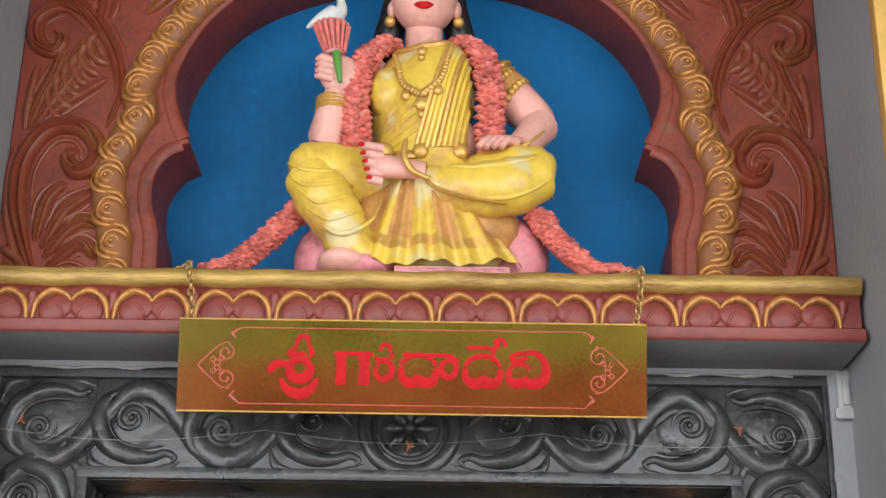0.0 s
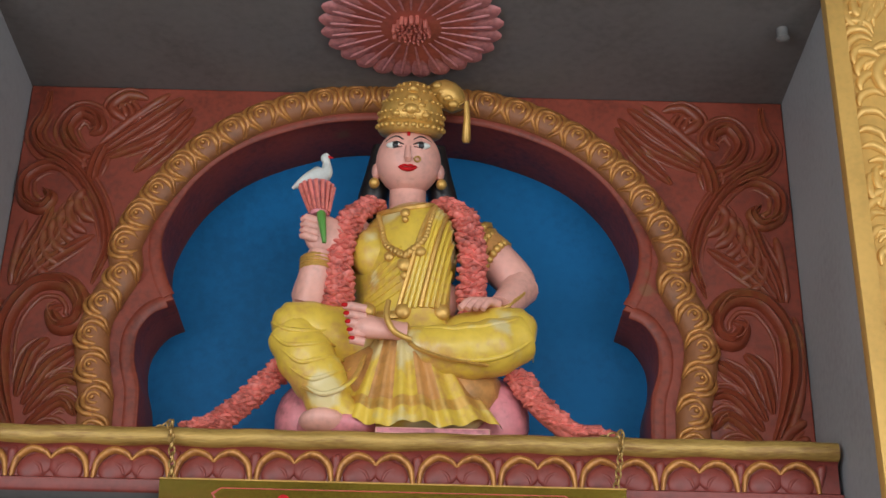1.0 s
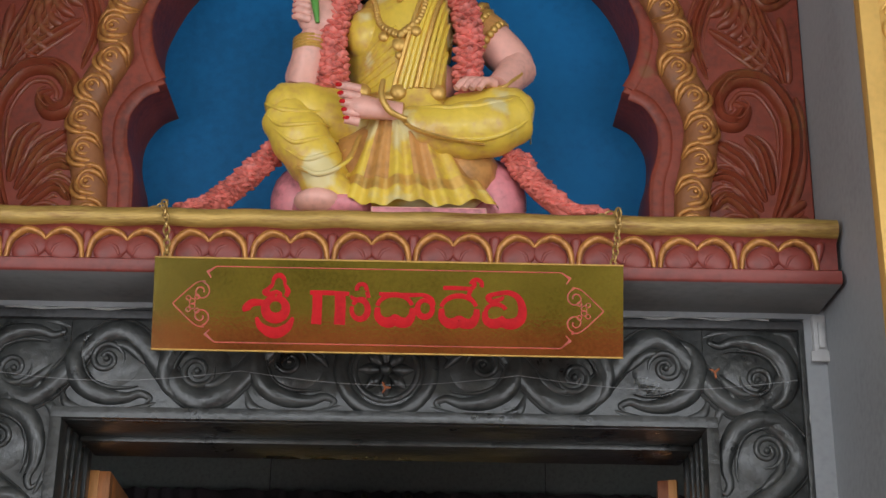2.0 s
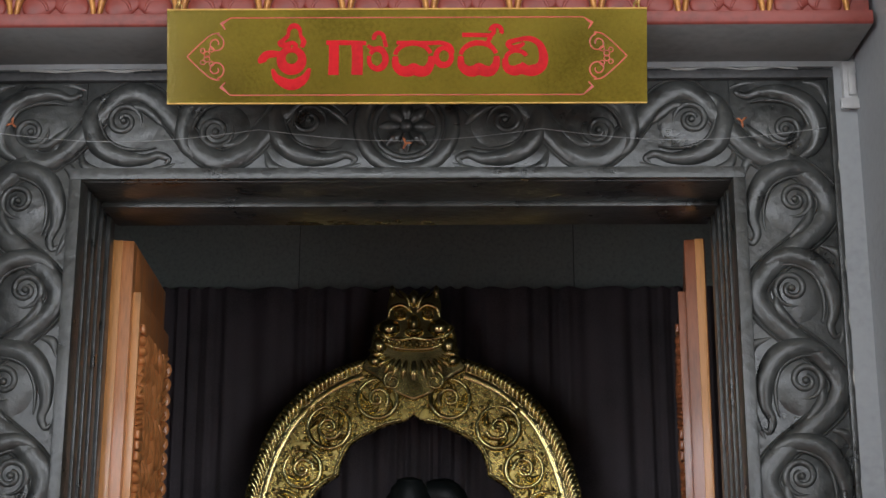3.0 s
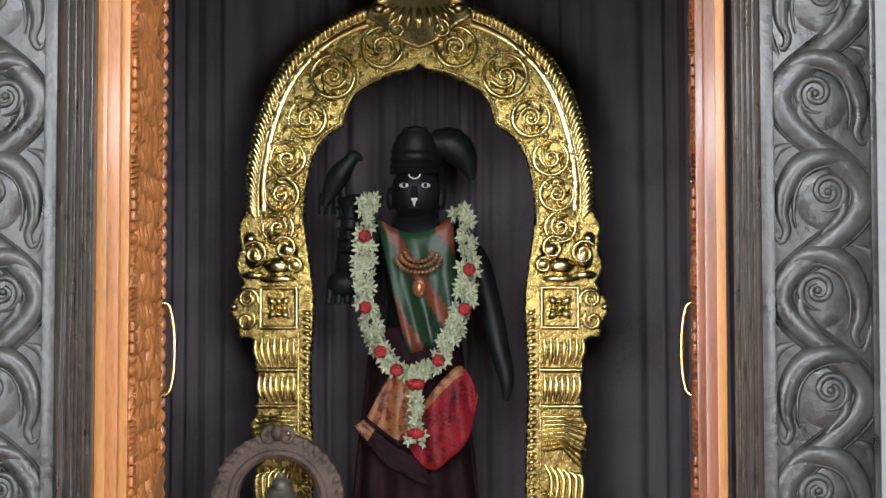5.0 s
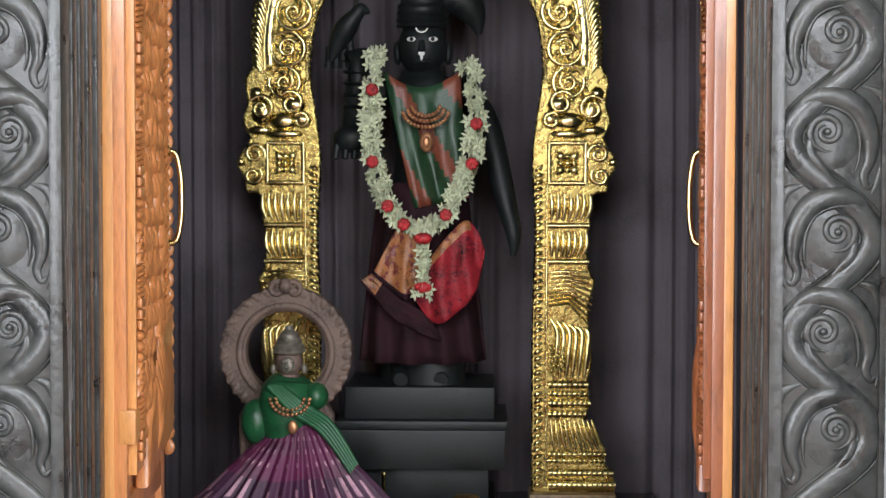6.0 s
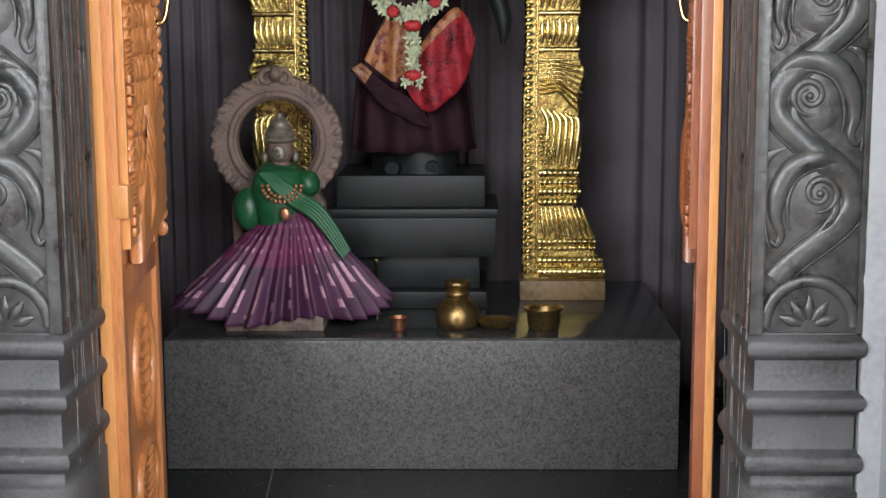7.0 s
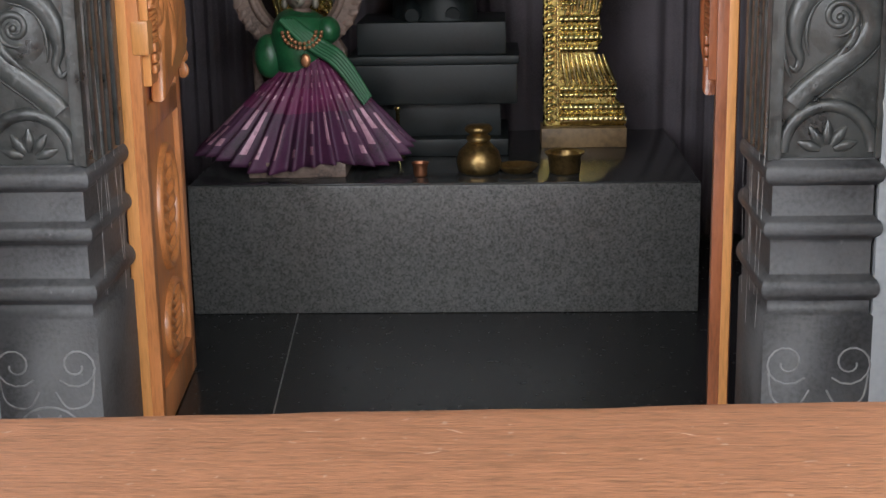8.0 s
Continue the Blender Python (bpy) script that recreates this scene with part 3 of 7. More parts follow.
# foliage on the two spandrels
STEMS = [  # centre lines of the carved leaves of one side, with their widest half width
    (0.013, [(0.751, 3.250), (0.755, 3.194), (0.770, 3.145), (0.749, 3.104), (0.696, 3.075), (0.648, 3.027), (0.606, 2.953), (0.590, 2.876), (0.610, 2.795)]),
    (0.012, [(0.470, 3.238), (0.545, 3.174), (0.629, 3.100)]), (0.012, [(0.450, 3.212), (0.513, 3.142), (0.622, 3.084)]),
    (0.012, [(0.442, 3.190), (0.495, 3.117), (0.555, 3.055)]), (0.010, [(0.500, 3.247), (0.569, 3.185), (0.631, 3.121)]),
    (0.016, [(0.631, 3.087), (0.676, 3.102), (0.706, 3.151), (0.683, 3.194), (0.649, 3.184), (0.638, 3.155), (0.658, 3.142)]),
    (0.015, [(0.622, 3.120), (0.637, 3.073), (0.641, 3.030)]),
    (0.015, [(0.672, 3.041), (0.727, 3.067), (0.774, 3.037), (0.770, 2.984), (0.733, 2.963), (0.715, 2.989), (0.734, 3.009)]),
    (0.012, [(0.750, 2.791), (0.714, 2.834), (0.671, 2.870), (0.617, 2.907)]), (0.012, [(0.755, 2.791), (0.726, 2.846), (0.696, 2.896), (0.672, 2.955)]),
    (0.012, [(0.761, 2.791), (0.749, 2.847), (0.726, 2.910), (0.710, 2.974)]), (0.010, [(0.769, 2.791), (0.767, 2.860), (0.759, 2.937)]),
    (0.020, [(0.714, 2.480), (0.746, 2.559), (0.766, 2.641), (0.763, 2.724), (0.721, 2.790), (0.660, 2.797), (0.623, 2.757), (0.627, 2.714), (0.659, 2.703), (0.679, 2.734), (0.657, 2.748)]),
    (0.010, [(0.735, 2.480), (0.775, 2.582), (0.787, 2.677), (0.780, 2.761)]),
    (0.013, [(0.709, 2.540), (0.674, 2.615), (0.644, 2.643), (0.618, 2.662)]), (0.013, [(0.702, 2.520), (0.661, 2.580), (0.630, 2.596), (0.605, 2.586)]),
    (0.013, [(0.698, 2.495), (0.647, 2.545), (0.621, 2.544), (0.604, 2.520)]), (0.012, [(0.722, 2.555), (0.708, 2.639), (0.676, 2.678)]),
    (0.011, [(0.700, 2.470), (0.660, 2.495), (0.632, 2.490), (0.615, 2.470)]), (0.011, [(0.719, 2.480), (0.748, 2.518), (0.784, 2.542)]), (0.010, [(0.734, 2.470), (0.763, 2.495), (0.787, 2.508)]),
    (0.011, [(0.544, 3.233), (0.588, 3.240), (0.619, 3.207), (0.580, 3.175)]),
]
for k in range(6):
    STEMS.append((0.011, [(0.620 + 0.0145 * k, 2.936 - 0.025 * k), (0.650 + 0.0142 * k, 2.955 - 0.025 * k), (0.662 + 0.0142 * k, 2.985 - 0.024 * k), (0.646 + 0.0178 * k, 3.012 - 0.023 * k)]))
for k in range(4):
    STEMS.append((0.007, [(0.556 + 0.015 * k, 3.178 + 0.004 * k), (0.562 + 0.015 * k, 3.205), (0.578 + 0.013 * k, 3.228 - 0.004 * k)]))
for sx in (-1, 1):
    place = at(0, 0.003, 0, mirror=sx)
    for wide, line in STEMS:
        ln = smooth_line(line, 7)
        pts = [(x, z, 0.003 + (wide - 0.003) * min(1.0, 1.6 * math.sin(math.pi * (i + 0.3) / (len(ln) - 0.4)) ** 0.8)) for i, (x, z) in enumerate(ln)]
        leaf_ = part("carved_leaf", strand(bmesh.new(), pts, 1.2, place, segs=8, groove=0.55 if wide > 0.0115 else 0.0), FOLIAGE, panel)
        if wide > 0.0105:
            for sgn in (-1, 1):  # slimmer leaves run beside the main ones
                near = []
                for i in range(2, len(ln) - 2):
                    tx, tz = ln[i + 1][0] - ln[i - 1][0], ln[i + 1][1] - ln[i - 1][1]
                    L_ = math.hypot(tx, tz) or 1.0
                    t = (i - 2) / max(1, len(ln) - 5)
                    o = sgn * (1.15 + 0.45 * math.sin(math.pi * t)) * wide
                    near.append((ln[i][0] - o * tz / L_, ln[i][1] + o * tx / L_, 0.0015 + 0.0048 * math.sin(math.pi * t)))
                if len(near) > 4 and all(abs(p[0]) < 0.79 for p in near):
                    part("leaf_edge", strand(bmesh.new(), near, 1.3, place, segs=5), FOLIAGE, leaf_)
            off = [(x + 0.35 * wide, z + 0.35 * wide, 0.0022) for x, z, w in pts[2:-2]]
            part("rib", strand(bmesh.new(), off, 1.0, at(0, 0.003 - wide * 0.78, 0, mirror=sx), segs=3), FOLIAGE, leaf_)

# cornice with lotus petals
cornice = thing("cornice", "painted plaster cornice with gold lip and lotus petals", "cornice")
X0, X1 = -0.794, 0.790
bm = bmesh.new()
prof = [(0.0, 2.320), (-0.166, 2.320), (-0.170, 2.324), (-0.170, 2.343), (-0.160, 2.346), (-0.150, 2.352), (-0.150, 2.400), (-0.158, 2.406), (-0.165, 2.410), (0.0, 2.412)]
rows = [[bm.verts.new((x, y, z)) for y, z in prof] for x in (X0, X1)]
# underside takes the darker grey, its shade put into the colour
for k in range(len(prof)):
    bm.faces.new((rows[0][k], rows[0][(k + 1) % len(prof)], rows[1][(k + 1) % len(prof)], rows[1][k])).material_index = int(k == 0)
bm.faces.new(rows[0][::-1]), bm.faces.new(rows[1])
part("body", bm, [ROSE, CEILGREY], cornice, "rose red face with a grey underside")
bm = bmesh.new()
prof = [(0.13, 2.408), (-0.164, 2.408), (-0.172, 2.413), (-0.176, 2.425), (-0.173, 2.436), (-0.166, 2.441), (0.13, 2.443)]
rows = [[bm.verts.new((x, y, z + 0.0012 * math.sin(x * 40 + y * 9))) for y, z in prof] for x in np.linspace(X0, X1, 60)]
for r, q in zip(rows, rows[1:]):
    for k in range(len(prof)):
        bm.faces.new((r[k], r[(k + 1) % len(prof)], q[(k + 1) % len(prof)], q[k]))
bm.faces.new(rows[0][::-1]), bm.faces.new(rows[-1])
part("lip", bm, mat("brushed_gold_paint", (0.42, 0.27, 0.07), 0.4, metal=0.3, vary=0.3, scale=12, fine=90, bump=0.5, stretch=(0.6, 4, 4), dark=(0.22, 0.10, 0.03)), cornice, "brushed gold lip")
bm = bmesh.new()
for sx in (-1, 1):
    strand(bm, smooth_line([(sx * 0.066, -0.026, 0.004), (sx * 0.060, 0.006, 0.0065), (sx * 0.036, 0.026, 0.0075), (sx * 0.012, 0.020, 0.006), (0, 0.008, 0.003)], 5), 1.2, base=0.002)
petal = part("petal_rim", bm, GOLDPAINT, cornice)
bm = bmesh.new()
for sx in (-1, 1):
    blob(bm, (sx * 0.027, -0.006, 0.0), (0.033, 0.024, 0.008), rot=(0, 0, -sx * 25))
    strand(bm, smooth_line([(sx * 0.012, -0.02, 0.002), (sx * 0.018, -0.006, 0.004), (sx * 0.032, 0.002, 0.002)], 3), 0.9, base=0.006)
leafm = part("petal", bm, ROSE, cornice)
bm = bmesh.new()
strand(bm, smooth_line([(-0.008, -0.028, 0.003), (0, 0.0, 0.006), (0.002, 0.022, 0.010), (0, 0.028, 0.002)], 4), 1.0)
dart = part("dart", bm, ROSE, cornice)
m0 = at(-0.026, -0.150, 2.375)
petal.matrix_local, leafm.matrix_local = m0, m0
dart.matrix_local = at(0.045, -0.150, 2.375)
for k in range(-5, 6):
    if k == 0:
        continue
    m = at(-0.026 + 0.1425 * k, -0.150, 2.375)
    share("petal_rim", petal.data, m, cornice), share("petal", leafm.data, m, cornice)
    share("dart", dart.data, at(0.045 + 0.1425 * k, -0.150, 2.375), cornice)

# ---- lotus on the soffit ----
PINKPETAL = mat("pink_painted_plaster", (0.56, 0.22, 0.22), 0.5, vary=0.2, scale=18, fine=90, bump=0.3, spots=((0.46, 0.22, 0.23), 24, 0.60))
lotus = thing("ceiling_lotus", "pink and red plaster lotus medallion on the soffit", "ceiling medallion", (0.012, -0.258, 3.262))
DOWN = Matrix(((1, 0, 0, 0), (0, -1, 0, 0), (0, 0, -1, 0), (0, 0, 0, 1)))
bm = bmesh.new()
lathe(bm, [(0.165, 0.004), (0.16, 0.010), (0.11, 0.014), (0.05, 0.012)], 40, m=DOWN)
CORAL = mat("coral_red_plaster", (0.44, 0.115, 0.085), 0.5, vary=0.2, scale=14, fine=90, bump=0.3)
part("disc", bm, CORAL, lotus)
bm = bmesh.new()
strand(bm, smooth_line([(0.0, 0.055, 0.006), (0.0, 0.10, 0.014), (0.0, 0.145, 0.021), (0.0, 0.168, 0.019), (0.0, 0.182, 0.005)], 4), 0.55, DOWN, base=0.006, groove=0.35)
pet = part("petal", bm, PINKPETAL, lotus)
bm = bmesh.new()
strand(bm, smooth_line([(0.0, 0.060, 0.002), (0.0, 0.11, 0.0030), (0.0, 0.150, 0.0038), (0.0, 0.160, 0.002)], 4), 0.9, DOWN, base=0.016)
vein = part("vein", bm, PINKPETAL, lotus)
for k in range(1, 25):
    m = Matrix.Rotation(2 * math.pi * k / 25, 4, "Z")
    share("petal", pet.data, m, lotus), share("vein", vein.data, m, lotus)
bm = bmesh.new()
rnd = random.Random(2)
for k in range(46):
    a, r = k * 2.39996, 0.036 * math.sqrt(k / 46)
    tube(bm, [(r * math.cos(a), r * math.sin(a), -0.008, 0.006), (r * 1.05 * math.cos(a), r * 1.05 * math.sin(a), -0.022 - rnd.uniform(0, 0.008), 0.005), (r * 1.1 * math.cos(a), r * 1.1 * math.sin(a), -0.031, 0.002)], 5)
tagged(part("stamens", bm, CORAL, lotus), kind="stuff")
hook = thing("ceiling_hook", "small painted knob on the grey soffit", "hook", (0.742, -0.262, 3.262))
part("knob", lathe(bmesh.new(), [(0.012, 0.0), (0.011, 0.014), (0.014, 0.022), (0.006, 0.028)], 12, m=DOWN), CEILGREY, hook)

# ---- gold pilaster at the front of the bay ----
pil = thing("pilaster", "gold painted pilaster with raised scrolling foliage", "pilaster")
part("shaft", boxes((0.802, 1.08, -0.375, -0.361, FLOOR, 3.262), bevel=0.002), PILGOLD, pil)
part("border", boxes((0.792, 0.826, -0.392, -0.361, FLOOR, 3.262), bevel=0.004), PILGOLD, pil)
part("border", boxes((1.045, 1.08, -0.392, -0.361, FLOOR, 3.262), bevel=0.004), PILGOLD, pil)
rnd = random.Random(21)
for k in range(8):
    z = 1.95 + 0.19 * k
    sd = 1 if k % 2 else -1
    m = at(0.937, -0.376, z)
    bm = strand(bmesh.new(), smooth_line([(-sd * 0.085, -0.10, 0.006), (-sd * 0.055, -0.03, 0.013), (sd * 0.02, 0.03, 0.014), (sd * 0.060, 0.0, 0.013), (sd * 0.045, -0.045, 0.010), (sd * 0.012, -0.030, 0.008), (sd * 0.022, -0.006, 0.004)], 6), 1.0, m)
    part("scroll", bm, PILGOLD, pil)
    for q in range(9):
        t = q / 8
        u, v = -sd * (0.085 - 0.15 * t), -0.095 + 0.14 * t
        for d_ in (-1, 1):
            a1 = radians(90 - sd * d_ * (35 + 25 * t)) + rnd.uniform(-0.2, 0.2)
            ln = 0.050 + 0.02 * rnd.random()
            pts = smooth_line([(u, v, 0.004), (u + 0.5 * ln * math.cos(a1), v + 0.5 * ln * math.sin(a1), 0.0095), (u + ln * math.cos(a1 + d_ * 0.35), v + ln * math.sin(a1 + d_ * 0.35), 0.007), (u + 1.1 * ln * math.cos(a1 + d_ * 0.6), v + 1.1 * ln * math.sin(a1 + d_ * 0.6), 0.002)], 3)
            if max(abs(p[0]) for p in pts) < 0.112:
                part("leaflet", strand(bmesh.new(), pts, 0.9, m), PILGOLD, pil)
for q in range(44):
    z = 1.98 + 0.0295 * q
    u = -0.102 + 0.012 * math.sin(q * 0.9)
    a1 = radians(60 + 45 * math.sin(q * 0.55))
    pts = smooth_line([(u, 0, 0.003), (u + 0.022 * math.cos(a1), 0.022 * math.sin(a1), 0.0085), (u + 0.045 * math.cos(a1 - 0.5), 0.045 * math.sin(a1 - 0.5), 0.008), (u + 0.056 * math.cos(a1 - 0.9), 0.052 * math.sin(a1 - 0.9), 0.002)], 3)
    part("leaflet", strand(bmesh.new(), pts, 0.9, at(0.937, -0.376, z)), PILGOLD, pil)

# ---- painted seated statue in the niche ----
SKIN = mat("painted_pink_plaster", (0.76, 0.40, 0.33), 0.42, vary=0.12, scale=14, fine=80, bump=0.15, coat=0.1)
# pale patches and brown low tone paint highlights and shading into the yellow
SARI = mat("yellow_painted_plaster", (0.70, 0.50, 0.066), 0.38, vary=0.14, scale=9, fine=70, bump=0.2, coat=0.15, dark=(0.54, 0.29, 0.09), spots=((0.68, 0.57, 0.27), 7, 0.55))
SARI2 = mat("ochre_painted_plaster", (0.56, 0.28, 0.085), 0.42, vary=0.2, scale=10, fine=70, bump=0.25, coat=0.1)
HAIR = mat("black_painted_plaster", (0.012, 0.012, 0.013), 0.4)
PINK = mat("coral_painted_plaster", (0.70, 0.19, 0.155), 0.5, vary=0.25, scale=30, fine=120, bump=0.5)
SEAT = mat("pink_seat_paint", (0.66, 0.24, 0.27), 0.45, vary=0.25, scale=8, fine=70, bump=0.25)
WHITE = mat("white_painted_plaster", (0.66, 0.70, 0.66), 0.45, vary=0.1, scale=20)
GREEN = mat("green_painted_plaster", (0.10, 0.30, 0.06), 0.45)


def wrapped(pts, amp=0.07, turns=5, n=7):
    """Limb under cloth: the radius ripples along it like wrapped folds."""
    ln = smooth_line(pts, n)
    k = len(ln) - 1
    return [(*p[:3], p[3] * (1 + amp * (0.55 * math.sin(2 * math.pi * turns * i / k)))) for i, p in enumerate(ln)]


STAT = [SKIN, SARI, SARI2, GOLDBRIGHT, HAIR, PINK, SEAT, WHITE, GREEN, REDPAINT]
bm = bmesh.new()
# seat and lower drapery
blob(bm, (0.02, 0.0, 2.500), (0.215, 0.10, 0.072), 6)
blob(bm, (0.185, -0.02, 2.520), (0.070, 0.07, 0.085), 6)
blob(bm, (-0.165, -0.02, 2.510), (0.060, 0.07, 0.075), 6)
blob(bm, (-0.100, -0.105, 2.470), (0.075, 0.05, 0.026), 6)
box(bm, -0.03, 0.175, -0.155, -0.04, 2.442, 2.456, 0.003, mi=6)
blob(bm, (0.035, -0.075, 2.560), (0.165, 0.070, 0.098), 2)
blob(bm, (0.045, -0.095, 2.500), (0.125, 0.055, 0.045), 1)
NS, NT = 90, 18
grid = []
for j in range(NT + 1):  # pleated fall of the sari, spread like a fan over the seat
    t = j / NT
    row = []
    for i in range(NS + 1):
        q = i / NS
        x = (-0.045 + 0.135 * q) * (1 - t) + (-0.120 + 0.320 * q) * t
        y = -0.070 - 0.088 * math.sin(math.pi * q) ** 0.45 - 0.012 * t
        y -= (0.002 + 0.007 * t) * math.sin(2 * math.pi * 7.5 * q + 0.9 * math.sin(4 * q) - 0.5 * t)
        row.append(bm.verts.new((x, y, 2.645 - 0.188 * t + 0.006 * t * math.sin(16 * q) + 0.022 * t * (1 - math.sin(math.pi * q)))))
    grid.append(row)
for j in range(NT):
    for i in range(NS):
        k = 3 if j in (13, 14) else (1 if j > 14 or 0.12 < (i / NS * 3.1) % 1.0 < 0.62 else 2)
        bm.faces.new((grid[j][i], grid[j + 1][i], grid[j + 1][i + 1], grid[j][i + 1])).material_index = k
# bent legs
tube(bm, wrapped([(-0.035, -0.03, 2.650, 0.060), (-0.11, -0.07, 2.660, 0.060), (-0.180, -0.105, 2.662, 0.054), (-0.208, -0.115, 2.657, 0.044), (-0.226, -0.118, 2.650, 0.020)], 0.05, 5, 9), 24, 1)
tube(bm, wrapped([(-0.196, -0.115, 2.652, 0.047), (-0.165, -0.120, 2.600, 0.053), (-0.130, -0.120, 2.545, 0.048), (-0.105, -0.120, 2.500, 0.040), (-0.06, -0.12, 2.480, 0.02)], 0.05, 5, 9), 24, 1)
tube(bm, wrapped([(0.06, -0.03, 2.640, 0.060), (0.14, -0.07, 2.655, 0.060), (0.21, -0.105, 2.662, 0.053), (0.246, -0.118, 2.660, 0.038), (0.262, -0.120, 2.658, 0.015)], 0.05, 5, 9), 24, 1)
tube(bm, wrapped([(0.235, -0.118, 2.652, 0.045), (0.185, -0.130, 2.625, 0.054), (0.12, -0.135, 2.612, 0.052), (0.055, -0.130, 2.618, 0.044), (0.01, -0.125, 2.628, 0.034)], 0.05, 5, 9), 24, 1)
tube(bm, smooth_line([(0.02, -0.150, 2.660, 0.006), (0.03, -0.168, 2.61, 0.007), (0.09, -0.180, 2.580, 0.007), (0.17, -0.168, 2.572, 0.005)], 5), 7, 3, flat=0.6)
tube(bm, smooth_line([(-0.165, -0.160, 2.525, 0.005), (-0.12, -0.165, 2.512, 0.006), (-0.075, -0.150, 2.545, 0.006), (-0.055, -0.138, 2.60, 0.005)], 5), 7, 3, flat=0.6)
fold = on_front(bm)
for line in ([(-0.236, 2.672), (-0.205, 2.640), (-0.165, 2.634), (-0.125, 2.650)], [(-0.232, 2.640), (-0.195, 2.606), (-0.150, 2.606), (-0.105, 2.628)], [(-0.210, 2.604), (-0.172, 2.572), (-0.130, 2.580), (-0.090, 2.606)], [(-0.190, 2.566), (-0.150, 2.540), (-0.112, 2.552), (-0.078, 2.582)], [(-0.168, 2.535), (-0.130, 2.510), (-0.092, 2.524), (-0.066, 2.552)],
             [(0.262, 2.640), (0.200, 2.592), (0.120, 2.580), (0.055, 2.600)], [(0.245, 2.680), (0.180, 2.650), (0.110, 2.640), (0.040, 2.652)]):
    pts = smooth_line(line, 5)  # raised folds drawn over the cloth of the legs
    tube(bm, [(*fold(x, z, -0.002), 0.0012 + 0.0042 * math.sin(math.pi * (i + 0.5) / len(pts))) for i, (x, z) in enumerate(pts)], 7, 1)
# crossed foot
tube(bm, smooth_line([(0.02, -0.150, 2.642, 0.024), (-0.02, -0.155, 2.645, 0.026), (-0.055, -0.158, 2.648, 0.030), (-0.075, -0.158, 2.650, 0.020)], 4), 10, 0, flat=0.7)
for k in range(5):
    z = 2.682 - 0.0165 * k
    tube(bm, [(-0.055, -0.168, z - 0.004, 0.0085), (-0.082, -0.172, z, 0.0085), (-0.098 + 0.004 * k, -0.172, z, 0.006)], 7, 0)
    blob(bm, (-0.094 + 0.004 * k, -0.177, z), (0.007, 0.004, 0.0045), 9, u=8, v=5)
tube(bm, smooth_line([(-0.014, -0.182, 2.69, 0.005), (-0.016, -0.190, 2.655, 0.006), (0.0, -0.188, 2.625, 0.006), (0.03, -0.178, 2.615, 0.005)], 4), 7, 3)
blob(bm, (-0.125, -0.13, 2.472), (0.045, 0.04, 0.022), 0)
# body
tube(bm, smooth_line([(0.014, -0.03, 2.640, 0.068), (0.008, -0.03, 2.700, 0.066), (0.004, -0.035, 2.760, 0.069), (0.000, -0.04, 2.835, 0.073), (0.004, -0.03, 2.900, 0.069), (0.012, -0.02, 2.945, 0.045)], 5), 28, 1, flat=1.72)
blob(bm, (-0.046, -0.064, 2.846), (0.050, 0.042, 0.056), 1)
blob(bm, (0.062, -0.064, 2.846), (0.050, 0.042, 0.056), 1)
chest = on_front(bm)
blob(bm, (0.088, -0.050, 2.752), (0.034, 0.035, 0.042), 0)
tube(bm, [(0.011, -0.025, 2.92, 0.050), (0.011, -0.03, 2.965, 0.038), (0.011, -0.035, 3.015, 0.037)], 14, 0)
for k in range(9):  # pleats over the shoulder
    line = smooth_line([(0.066 + 0.0075 * k, 2.925), (0.046 + 0.0085 * k, 2.865), (0.020 + 0.0095 * k, 2.770), (0.002 + 0.0105 * k, 2.705)], 5)
    tube(bm, [(*chest(x, z, 0.001 + (0.002 if k in (0, 4) else 0)), 0.0052) for x, z in line], 6, 3 if k in (0, 4) else 1)
for k in range(6):  # soft creases of the cloth over the waist
    line = smooth_line([(-0.070 + 0.004 * k, 2.725 + 0.012 * k), (-0.035, 2.728 + 0.015 * k), (0.005, 2.745 + 0.017 * k)], 5)
    tube(bm, [(*chest(x, z, -0.003), 0.0055) for x, z in line], 6, 1)
# belt, necklaces
tube(bm, [(0.022 + 0.095 * math.sin(a), -0.035 - 0.074 * math.cos(a), 2.702 - 0.006 * math.cos(2 * a), 0.011) for a in np.linspace(-1.7, 1.7, 18)], 8, 3, flat=0.6)
for x in (-0.055, 0.012, 0.085):
    blob(bm, (x, -0.116, 2.700), (0.016, 0.010, 0.016), 3)
tube(bm, [(*chest(0.012 + 0.058 * math.sin(a), 2.945 - 0.024 * math.cos(a), 0.003), 0.006) for a in np.linspace(-1.3, 1.3, 16)], 6, 3)
for sx in (-1, 1):
    for p in smooth_line([(0.012 + sx * 0.056, 2.925, 0.006), (0.012 + sx * 0.048, 2.885, 0.0062), (0.012 + sx * 0.036, 2.838, 0.0075), (0.012, 2.806, 0.009)], 6):
        blob(bm, chest(p[0], p[1], 0.004), (p[2], p[2] * 0.8, p[2]), 3, u=7, v=5)
for x, z, r in ((0.012, 2.790, 0.015), (-0.018, 2.812, 0.011), (0.042, 2.812, 0.011), (0.012, 2.768, 0.008), (0.010, 2.905, 0.010), (0.010, 2.888, 0.007)):
    blob(bm, chest(x, z, 0.005), (r, 0.007, r), 3, u=8, v=6)
